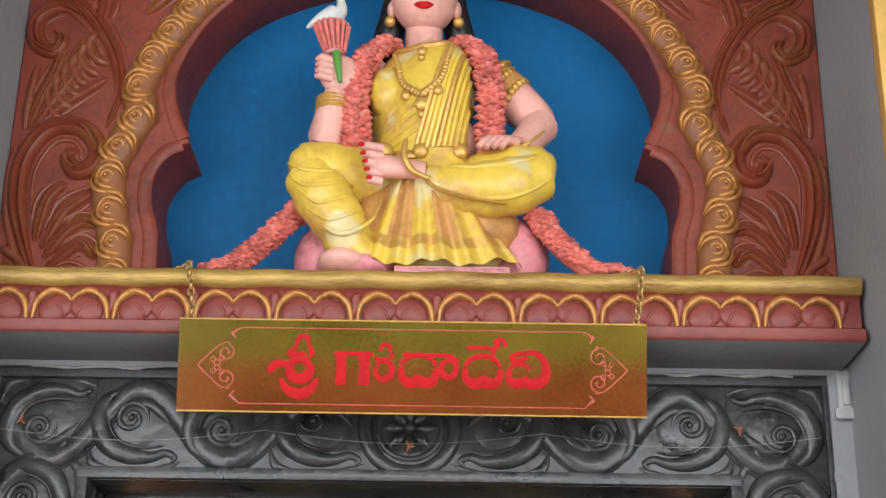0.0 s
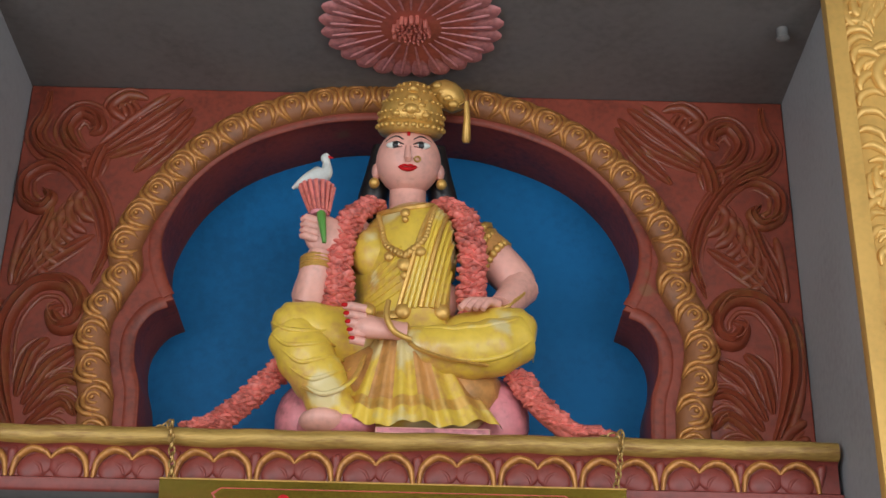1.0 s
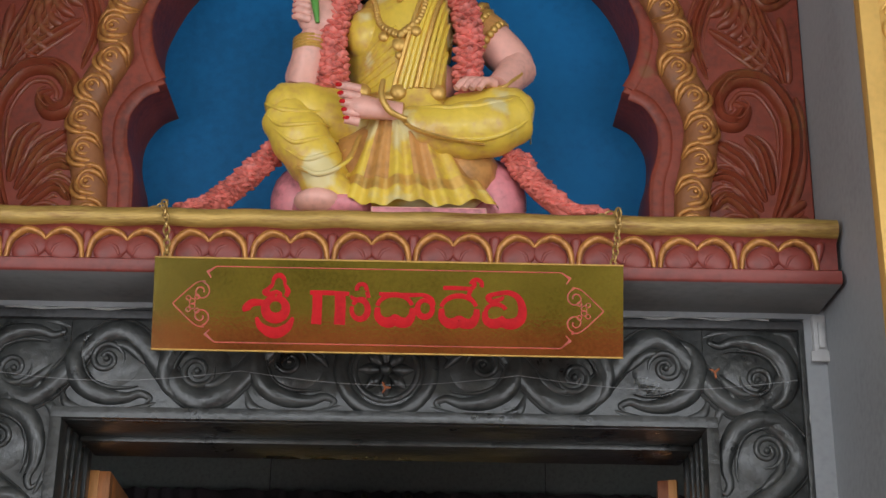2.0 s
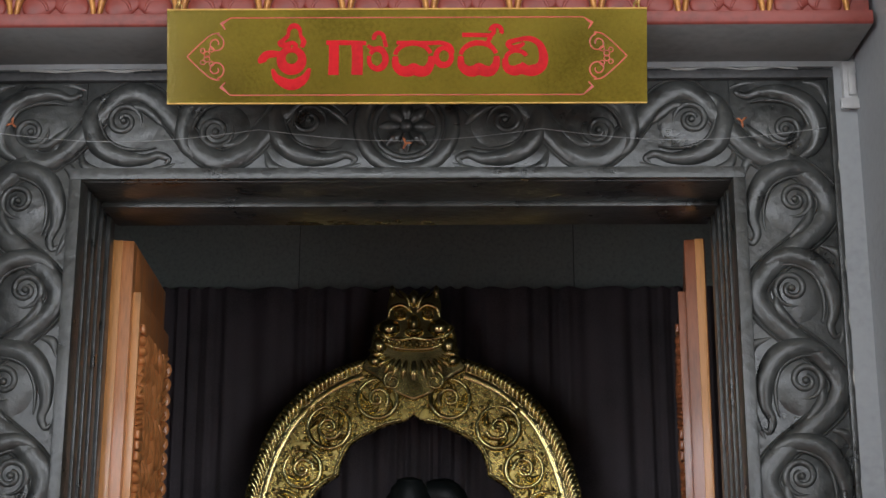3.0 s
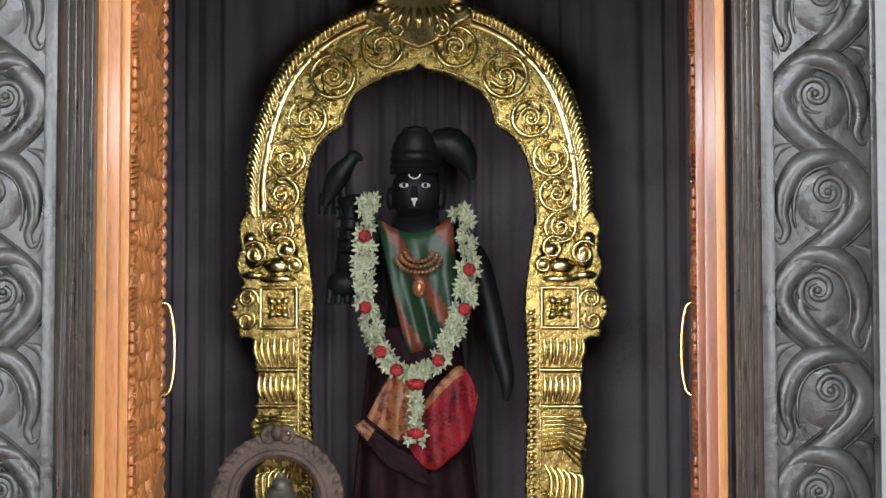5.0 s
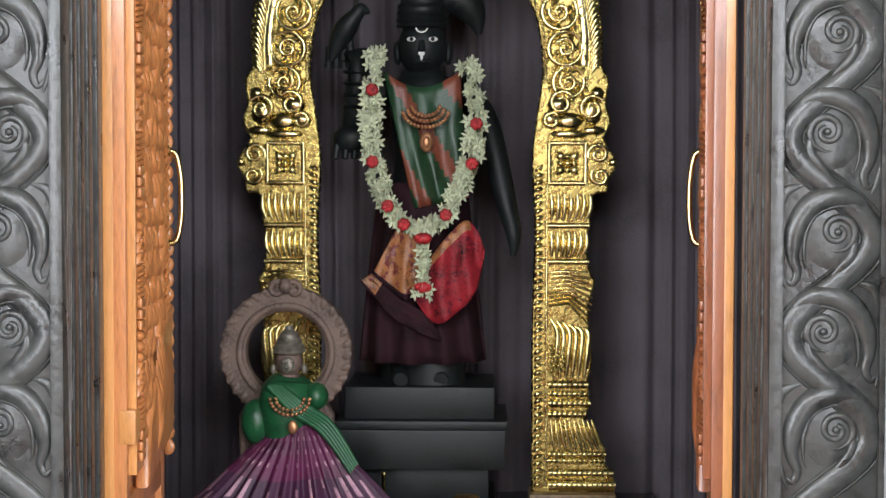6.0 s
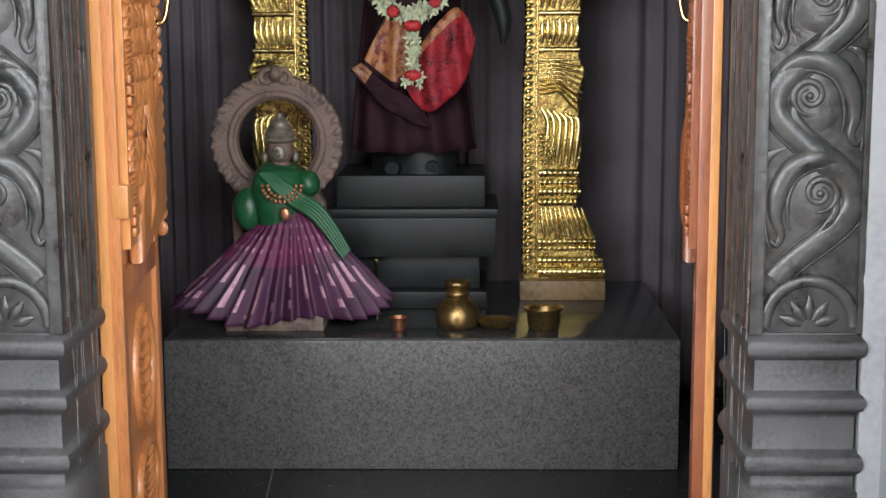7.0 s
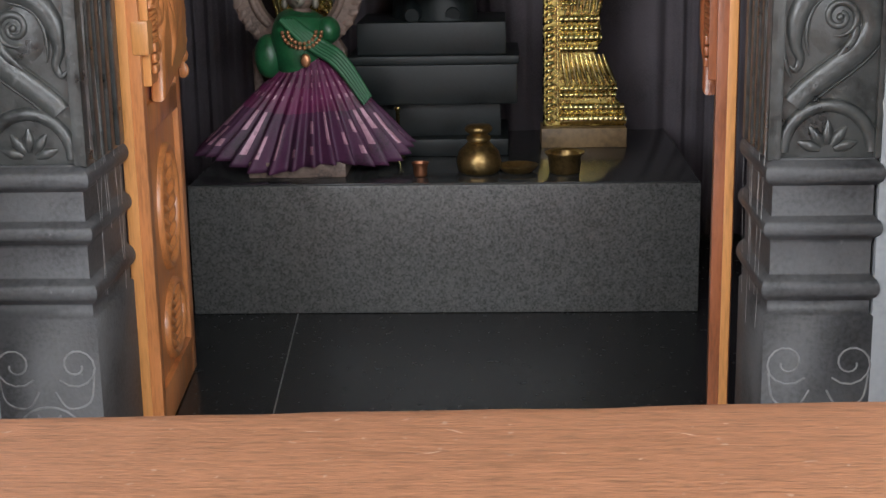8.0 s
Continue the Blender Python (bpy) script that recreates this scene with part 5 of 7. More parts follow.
        bm = strand(bmesh.new(), smooth_line([(u, v, 0.005), (u + 0.045 * math.cos(a1), v + 0.06 * math.sin(a1), 0.014), (u + 0.050 * math.cos(a1 + 0.4), v + 0.13 * math.sin(a1), 0.013), (u + 0.035 * math.cos(a1 + 0.9), v + 0.19 * math.sin(a1), 0.003)], 4), 0.9, low_face @ Matrix.Translation((0, 0, 0.033)), segs=5)
        part("carved_leaf", bm, wood, bracket)
    if sx < 0:
        part("worn_block", boxes((*sorted((-sx * (T - 0.016), -sx * (T + 0.018))), -0.004, 0.05, 0.70, 0.765), bevel=0.008), TEAK_EDGE, leaf, "rubbed pale wooden block")
    for zc, rz in ((0.36, 0.125), (0.12, 0.075)):
        bm = strand(bmesh.new(), [(0.25 + 0.105 * math.cos(t), zc + rz * math.sin(t), 0.010) for t in np.linspace(0, 2 * math.pi, 29)], 1.2, low_face)
        part("oval_border", bm, wood, leaf)
        for q in range(7):
            zz = zc - rz * 0.7 + 1.4 * rz * q / 6
            wv = 0.075 * math.sqrt(max(0.05, 1 - ((zz - zc) / rz) ** 2))
            bm = bmesh.new()
            for s_ in (-1, 1):
                strand(bm, smooth_line([(0.25, zz - 0.012, 0.004), (0.25 + s_ * wv * 0.6, zz + 0.004, 0.009), (0.25 + s_ * wv, zz + 0.020, 0.003)], 4), 1.3, low_face)
            part("carved_leaf", bm, wood, leaf)
    # brass pull
    bm = bmesh.new()
    tube(bm, smooth_line([(W - 0.03, 1.055, 0.0, 0.006), (W - 0.028, 1.062, 0.018, 0.0065), (W - 0.026, 1.10, 0.027, 0.0065), (W - 0.026, 1.15, 0.029, 0.0068), (W - 0.026, 1.20, 0.027, 0.0065), (W - 0.028, 1.243, 0.018, 0.0065), (W - 0.03, 1.250, 0.0, 0.006)], 4), 10, m=Matrix.Translation((-sx * (T + 0.013), 0, 0)) @ m)
    handle = part("handle", bm, BRASS, leaf, "curved brass pull handle")
    for z in (1.055, 1.250):
        bm = lathe(bmesh.new(), [(0.014, 0.0), (0.014, 0.003), (0.009, 0.006)], 14, m=Matrix.Translation((-sx * (T + 0.013), 0, 0)) @ m @ Matrix.Translation((W - 0.03, z, 0)))
        part("rose_plate", bm, BRASS, handle)
    return leaf


door_leaf(-1)
door_leaf(1)

# ---- clad wall and curtain behind the altar ----
TILE_Y = 2.02
clad = tagged(new("cladding"), "dark green granite tiles above the curtain rail", "wall cladding", kind="structure")
for k in range(-2, 3):
    x0, x1 = 0.011 + 0.868 * (k - 0.5), 0.011 + 0.868 * (k + 0.5)
    for z0, z1 in ((2.00, 2.62), (2.624, 3.098)):
        part("tile", boxes((max(x0 + 0.0015, -1.49), min(x1 - 0.0015, 1.49), TILE_Y, TILE_Y + 0.02, z0, z1), bevel=0.0015), GREENTILE, clad)
part("grout", boxes((-1.495, 1.495, TILE_Y + 0.006, TILE_Y + 0.03, 1.99, 3.099)), mat("pale_grout", (0.10, 0.11, 0.105), 0.7), clad)
curtain = thing("curtain", "black pleated cloth curtain hung behind the altar", "curtain")
bm = bmesh.new()
rows = []
NX = 640
for j, z in enumerate((FLOOR + 0.01, 0.4, 0.9, 1.4, 1.9, 2.25, 2.345, 2.360)):
    row = []
    for i in range(NX + 1):
        x = -1.45 + 2.9 * i / NX
        amp = (0.013 if z < 2.3 else 0.007) * (0.75 + 0.5 * noise.noise((x * 6, 0.3, 0)))
        w = x * 88 + 4.5 * math.sin(x * 7.3) + 2.0 * math.sin(x * 17.1) + 0.35 * math.sin(z * 2 + x * 5)
        y = 1.945 - amp * (math.sin(w) + 0.35 * math.sin(2.3 * w + 1.1)) - (0.006 if j == 6 else 0)
        row.append(bm.verts.new((x, y, z + (0.003 * math.sin(w * 1.0) if j > 5 else 0))))
    rows.append(row)
for r, q in zip(rows, rows[1:]):
    for i in range(NX):
        bm.faces.new((r[i], r[i + 1], q[i + 1], q[i]))
part("cloth", bm, CURTAIN, curtain)
part("rail", tube(bmesh.new(), [(-1.49, 1.955, 2.348, 0.008), (1.49, 1.955, 2.348, 0.008)], 10), STONE, curtain)

# ---- altar ----
TOPGRANITE = mat("polished_grey_granite", (0.035, 0.036, 0.035), 0.16, vary=0.5, scale=90, fine=400, bump=0.03, rvary=0.15)
altar = thing("altar_platform", "speckled grey granite altar platform with a polished top", "altar")
part("body", boxes((-0.660, 0.625, 1.150, 2.29, FLOOR, 0.2735), bevel=0.006), GRANITE, altar)
part("top_slab", boxes((-0.654, 0.619, 1.157, 2.285, 0.2730, 0.277), bevel=0.0015), TOPGRANITE, altar, "polished dark granite top")
bm = boxes((-0.0015, 0.0015, 0.28, 1.150, FLOOR + 0.0002, FLOOR + 0.0012))
for v in bm.verts:
    v.co.x += -0.337 - 0.0638 * (v.co.y - 0.28)
tagged(part("floor_joint", bm, mat("pale_floor_grout", (0.15, 0.15, 0.145), 0.7), None, smooth=False), "pale joint between polished floor slabs", "floor joint", kind="structure")
PEDSTONE = mat("dark_teal_stone", (0.008, 0.011, 0.011), 0.45, spec=0.35, vary=0.25, scale=8, fine=120, bump=0.1)
stand = thing("pedestal", "stepped black stone pedestal under the standing idol", "pedestal")
CX = -0.055
for dx0, dx1, z0, z1 in ((-0.20, 0.205, 0.277, 0.325), (-0.165, 0.185, 0.325, 0.420), (-0.222, 0.230, 0.420, 0.528), (-0.230, 0.236, 0.528, 0.552), (-0.205, 0.20, 0.552, 0.640)):
    part("tier", boxes((CX + dx0, CX + dx1, 1.57 if z1 == 0.420 else 1.545 if z1 > 0.6 else 1.52, 1.86, z0, z1), bevel=0.006), PEDSTONE, stand)

# ---- standing idol ----
EYEWHITE = mat("white_enamel", (0.75, 0.75, 0.72), 0.35)
IY = 1.70
bm = bmesh.new()
tube(bm, smooth_line([(CX, IY, 0.64, 0.10), (CX, IY, 0.80, 0.09), (CX, IY, 1.00, 0.09), (CX, IY, 1.14, 0.080), (CX, IY, 1.26, 0.066), (CX, IY, 1.38, 0.076), (CX, IY, 1.46, 0.070), (CX, IY, 1.50, 0.044), (CX, IY, 1.55, 0.038)], 4), 20, 0, flat=1.4)
blob(bm, (CX, IY - 0.02, 1.565), (0.068, 0.068, 0.082), 0, u=20, v=14)
tube(bm, [(CX, IY - 0.085, 1.575, 0.008), (CX, IY - 0.098, 1.548, 0.011), (CX, IY - 0.09, 1.538, 0.006)], 8)
blob(bm, (CX, IY - 0.080, 1.520), (0.022, 0.010, 0.007))
for sx in (-1, 1):
    blob(bm, (CX + sx * 0.070, IY, 1.55), (0.014, 0.02, 0.034))
    blob(bm, (CX + 0.001 + sx * 0.029, IY - 0.081, 1.580), (0.014, 0.006, 0.007), 1, u=10, v=6)
    blob(bm, (CX + 0.001 + sx * 0.029, IY - 0.087, 1.580), (0.0055, 0.003, 0.0055), 0, u=8, v=6)
tube(bm, [(CX - 0.016 + 0.016 * (1 - math.cos(a)), IY - 0.090, 1.612 - 0.014 * math.sin(a), 0.0022) for a in np.linspace(0.15, 2.99, 10)], 5, 1)
blob(bm, (CX, IY - 0.100, 1.540), (0.009, 0.003, 0.008), 1, u=8, v=6)
blob(bm, (CX, IY - 0.100, 1.530), (0.004, 0.003, 0.010), 1, u=8, v=6)
lathe(bm, [(0.068, 0.0), (0.075, 0.006), (0.069, 0.014), (0.075, 0.022), (0.068, 0.030), (0.073, 0.040), (0.066, 0.050), (0.070, 0.060), (0.062, 0.070), (0.064, 0.080), (0.053, 0.095), (0.054, 0.103), (0.038, 0.118), (0.036, 0.126), (0.008, 0.134)], 22, m=pose(CX, IY - 0.01, 1.618, 6, 0, 0))
tube(bm, smooth_line([(CX + 0.05, IY, 1.70, 0.040), (CX + 0.10, IY, 1.70, 0.050), (CX + 0.135, IY, 1.665, 0.040), (CX + 0.150, IY, 1.63, 0.022), (CX + 0.155, IY, 1.60, 0.008)], 4), 12)
# raised arm with a bird, hanging arm
blob(bm, (CX - 0.190, IY - 0.075, 1.310), (0.055, 0.035, 0.040))
tube(bm, smooth_line([(CX - 0.09, IY, 1.46, 0.044), (CX - 0.155, IY - 0.01, 1.40, 0.040), (CX - 0.185, IY - 0.05, 1.33, 0.036), (CX - 0.178, IY - 0.09, 1.42, 0.032), (CX - 0.172, IY - 0.11, 1.51, 0.026), (CX - 0.175, IY - 0.12, 1.545, 0.034)], 4), 12)
for k in range(5):
    lathe(bm, [(0.030, -0.005), (0.040, 0.0), (0.030, 0.005)], 14, m=pose(CX - 0.176, IY - 0.098, 1.40 + 0.030 * k, 8, 0, 0))
tube(bm, smooth_line([(CX - 0.245, IY - 0.11, 1.520, 0.008), (CX - 0.225, IY - 0.11, 1.57, 0.026), (CX - 0.200, IY - 0.12, 1.610, 0.030), (CX - 0.175, IY - 0.13, 1.640, 0.020), (CX - 0.160, IY - 0.13, 1.655, 0.018), (CX - 0.138, IY - 0.13, 1.645, 0.004)], 4), 10)
for k in range(4):
    tube(bm, [(CX - 0.255 + 0.022 * k, IY - 0.09, 1.50, 0.010), (CX - 0.250 + 0.018 * k, IY - 0.10, 1.56 + 0.01 * k, 0.011)], 7)
    tube(bm, [(CX - 0.23 + 0.024 * k, IY - 0.08, 1.30, 0.012), (CX - 0.235 + 0.026 * k, IY - 0.09, 1.255, 0.010)], 7)
tube(bm, smooth_line([(CX + 0.09, IY, 1.46, 0.044), (CX + 0.165, IY, 1.38, 0.038), (CX + 0.205, IY - 0.01, 1.25, 0.034), (CX + 0.235, IY - 0.03, 1.12, 0.028), (CX + 0.252, IY - 0.05, 1.05, 0.022), (CX + 0.250, IY - 0.05, 0.99, 0.008)], 4), 12)
for sx in (-1, 1):
    tube(bm, [(CX + sx * 0.05, IY - 0.03, 0.70, 0.045), (CX + sx * 0.05, IY - 0.06, 0.665, 0.035), (CX + sx * 0.055, IY - 0.12, 0.655, 0.020)], 10)
tagged(part("idol", bm, [IDOL, EYEWHITE]), "black stone standing idol with white painted eyes", "statue")


# ---- cloth on the idol ----
dress = thing("idol_dress", "silk skirt, sashes and blouse draped on the black idol", "clothes")


def cloth(name, mats, top, bottom, folds, depth, pattern, label, n=60, rows=14):
    """Draped cloth between two edges, each a function of 0..1, with soft folds."""
    bm = bmesh.new()
    grid = []
    for j in range(rows + 1):
        t = j / rows
        row = []
        for i in range(n + 1):
            s = i / n
            p = Vector(top(s)).lerp(Vector(bottom(s)), t)
            p.y -= depth * (0.3 + t) * math.sin(folds * math.pi * 2 * s + 1.2 * math.sin(3 * t)) + 0.004 * noise.noise((s * 9, t * 7, 1.3))
            row.append(bm.verts.new(p))
        grid.append(row)
    for j in range(rows):
        for i in range(n):
            bm.faces.new((grid[j][i], grid[j + 1][i], grid[j + 1][i + 1], grid[j][i + 1])).material_index = pattern(i / n, j / rows)
    ob = part(name, bm, mats, dress, label)
    sol = ob.modifiers.new("thickness", "SOLIDIFY")
    sol.thickness = 0.003
    return ob


SILK_PURPLE = mat("dark_maroon_silk", (0.026, 0.009, 0.013), 0.8, spec=0.2, vary=0.35, scale=14, fine=200, bump=0.3)
SILK_COPPER = mat("copper_brocade_silk", (0.34, 0.135, 0.05), 0.45, vary=0.35, scale=40, fine=200, bump=0.5, spots=((0.16, 0.03, 0.03), 45, 0.56))
SILK_RED = mat("red_silk", (0.27, 0.014, 0.022), 0.6, spec=0.3, vary=0.45, scale=22, fine=200, bump=0.6, spots=((0.13, 0.006, 0.016), 34, 0.60))
SILK_GREEN = mat("green_silk", (0.020, 0.060, 0.026), 0.42, vary=0.3, scale=14, fine=200, bump=0.4, spots=((0.30, 0.08, 0.04), 12, 0.62))


SILK_RUST = mat("rust_silk", (0.20, 0.055, 0.030), 0.45, vary=0.35, scale=14, fine=200, bump=0.4)


def skirt_edge(z, rx, ry, a0=-2.0, a1=2.0):
    return lambda s: (CX + rx * math.sin(a0 + (a1 - a0) * s), IY - ry * math.cos(a0 + (a1 - a0) * s), z)


cloth("skirt", [SILK_PURPLE], skirt_edge(1.19, 0.125, 0.11), skirt_edge(0.70, 0.178, 0.14), 7, 0.013, lambda s, t: 0, "dark maroon silk skirt wrapped round the black idol")


def along(*pts):
    """An edge through (x, y, z) points, as a function of 0..1."""
    ln = smooth_line(pts, 8)
    return lambda s: tuple(np.interp(s * (len(ln) - 1), range(len(ln)), [p[k] for p in ln]) for k in range(3))


cloth("brocade_fold", [SILK_PURPLE, SILK_COPPER], along((-0.188, 1.560, 0.945), (-0.110, 1.545, 0.880), (-0.030, 1.540, 0.835)), along((-0.218, 1.560, 0.925), (-0.120, 1.545, 0.820), (0.000, 1.540, 0.765)), 3.0, 0.005, lambda s, t: 1 if s < 0.22 and t < 0.8 else 0, "dark maroon brocade fold with a copper end", 40)
cloth("apron", [SILK_COPPER, SILK_PURPLE], along((-0.122, 1.550, 1.062), (-0.080, 1.538, 1.092), (-0.020, 1.535, 1.075)), along((-0.184, 1.550, 0.945), (-0.105, 1.538, 0.880), (-0.055, 1.532, 0.885)), 2.2, 0.008, lambda s, t: 1 if t > 0.90 else 0, "copper brocade silk sash folded over the skirt", 40)
cloth("sash", [SILK_RED, SILK_COPPER], along((-0.062, 1.528, 0.925), (-0.020, 1.526, 1.000), (0.025, 1.526, 1.055), (0.070, 1.530, 1.090), (0.105, 1.545, 1.050)), along((-0.075, 1.528, 0.895), (-0.018, 1.518, 0.815), (0.045, 1.518, 0.845), (0.096, 1.528, 0.905), (0.118, 1.548, 1.010)), 3.2, 0.009, lambda s, t: 1 if t < 0.10 and s < 0.8 else 0, "bright red silk sash with a copper border folded over the skirt", 60)
cloth("blouse", [SILK_GREEN, SILK_RUST], lambda s: (CX - 0.105 + 0.21 * s, 1.60 - 0.02 * math.sin(math.pi * s), 1.492 - 0.045 * math.sin(math.pi * s)), lambda s: (CX - 0.02 + 0.15 * s, 1.585 - 0.02 * math.sin(math.pi * s), 1.12 + 0.03 * s), 2.4, 0.010, lambda s, t: 1 if math.sin(9 * s - 7 * t) > 0.55 else 0, "green and rust silk draped over the chest", 40)
neck = thing("necklace", "beaded gold necklace with an oval pendant on the idol", "necklace")
NGOLD = mat("antique_gold", (0.50, 0.24, 0.12), 0.35, metal=0.7, vary=0.25, scale=40)
for r, z0, n in ((0.062, 1.385, 17), (0.050, 1.392, 14), (0.038, 1.397, 11)):
    for k in range(n):
        a = math.pi * (1.06 + 0.88 * k / (n - 1))
        part("bead", blob(bmesh.new(), (CX + 0.014 + r * math.cos(a), 1.545, z0 + 0.75 * r * math.sin(a)), 0.0058, u=8, v=6), NGOLD, neck)
part("pendant", blob(blob(bmesh.new(), (CX + 0.016, 1.545, 1.298), (0.019, 0.008, 0.027)), (CX + 0.016, 1.538, 1.298), (0.010, 0.006, 0.016)), NGOLD, neck)

# ---- flower garland ----
garland = thing("garland", "white flower garland with red roses round the idol", "garland")
PETALW = mat("cream_white_petals", (0.52, 0.56, 0.38), 0.6, vary=0.18, scale=30, fine=150, bump=0.2, per_piece=0.3)
ROSEF = mat("red_rose_petals", (0.40, 0.018, 0.022), 0.55, vary=0.3, scale=40, per_piece=0.3)
bm = bmesh.new()
for q in range(6):
    a = q * 1.05 + 0.3
    strand(bm, [(0.002 * math.cos(a), 0.002 * math.sin(a), 0.0015), (0.011 * math.cos(a), 0.011 * math.sin(a), 0.0052), (0.021 * math.cos(a), 0.021 * math.sin(a), 0.001)], 0.7, base=-0.001 * (q % 2), segs=3)
blossom = None
line = smooth_line([(CX - 0.120, 1.54), (CX - 0.130, 1.39), (CX - 0.125, 1.27), (CX - 0.098, 1.16), (CX - 0.045, 1.085), (CX + 0.010, 1.068), (CX + 0.062, 1.10), (CX + 0.112, 1.19), (CX + 0.142, 1.29), (CX + 0.146, 1.38), (CX + 0.128, 1.505)], 14)
rnd = random.Random(9)
spots_ = {10, 31, 47, 58, 85, 105, 121}
for i, (x, z) in enumerate(line):
    for q in range(2):
        o = rnd.uniform(-0.024, 0.024)
        m = pose(x + o, 1.525 - rnd.uniform(0.0, 0.016) + 0.012 * q, z + rnd.uniform(-0.006, 0.006), rnd.uniform(60, 120), rnd.uniform(-45, 45), rnd.uniform(0, 360))
        if blossom is None:
            blossom = part("blossom", bm, PETALW, garland)
            blossom.matrix_local = m
        else:
            share("blossom", blossom.data, m, garland)
    if i in spots_:
        bm2 = bmesh.new()
        sgn = rnd.uniform(-0.008, 0.008)
        blob(bm2, (x + sgn, 1.508, z), (0.017, 0.012, 0.016), u=10, v=6)
        for q in range(7):
            a = q * 0.9
            blob(bm2, (x + sgn + 0.009 * math.cos(a), 1.500, z + 0.009 * math.sin(a)), (0.009, 0.006, 0.007), rot=(0, math.degrees(-a), 0), u=7, v=5)
        part("rose", bm2, ROSEF, garland)
for k in range(22):  # hanging tassel
    t = k / 21
    m = pose(CX + 0.010 + rnd.uniform(-0.010, 0.010) * (1 + 1.5 * (t > 0.75)), 1.50, 1.015 - 0.125 * t, rnd.uniform(60, 120), rnd.uniform(-50, 50), rnd.uniform(0, 360))
    share("blossom", blossom.data, m, garland)
for z in (1.042, 0.912):
    part("rose", blob(blob(bmesh.new(), (CX + 0.008, 1.50, z), (0.024, 0.014, 0.015)), (CX - 0.004, 1.492, z + 0.003), (0.010, 0.008, 0.008)), ROSEF, garland)

# ---- brass arch behind the idol ----
AX, AYF = -0.045, 1.69
OUT = [(0.0, 2.12), (0.10, 2.10), (0.165, 2.083), (0.235, 2.055), (0.302, 2.014), (0.372, 1.946), (0.420, 1.868), (0.453, 1.782), (0.474, 1.695), (0.486, 1.60), (0.484, 1.515), (0.503, 1.475), (0.498, 1.41), (0.510, 1.36), (0.490, 1.315)]
COL = [(0.490, 1.315), (0.505, 1.285), (0.528, 1.245), (0.505, 1.20), (0.500, 1.165), (0.462, 1.155), (0.455, 1.08), (0.446, 1.03), (0.452, 0.955), (0.468, 0.915), (0.452, 0.85), (0.455, 0.78), (0.462, 0.70), (0.450, 0.63), (0.455, 0.57), (0.440, 0.535), (0.468, 0.49), (0.500, 0.455), (0.495, 0.42), (0.522, 0.375), (0.522, 0.330)]
INN = [(0.293, 0.330), (0.293, 0.80), (0.300, 1.05), (0.292, 1.25), (0.302, 1.36), (0.318, 1.47), (0.319, 1.536), (0.305, 1.630), (0.272, 1.708), (0.209, 1.754)]
INN2 = [(0.209, 1.754), (0.202, 1.793), (0.170, 1.846), (0.085, 1.891), (0.03, 1.906), (0.0, 1.924)]
half = [p for p in smooth_line(OUT, 5)[:-1]] + [p for p in smooth_line(COL, 4)] + smooth_line(INN, 5)[:-1] + smooth_line(INN2, 5)
arch = thing("brass_arch", "polished brass arch embossed with scrolls behind the idol", "arch")
bm = sheet(bmesh.new(), [[(x + AX, z) for x, z in mirrored(half)]], 0.03, 0.006, m=at(0, AYF, 0))
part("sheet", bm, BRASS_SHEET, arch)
PF = AYF - 0.0145
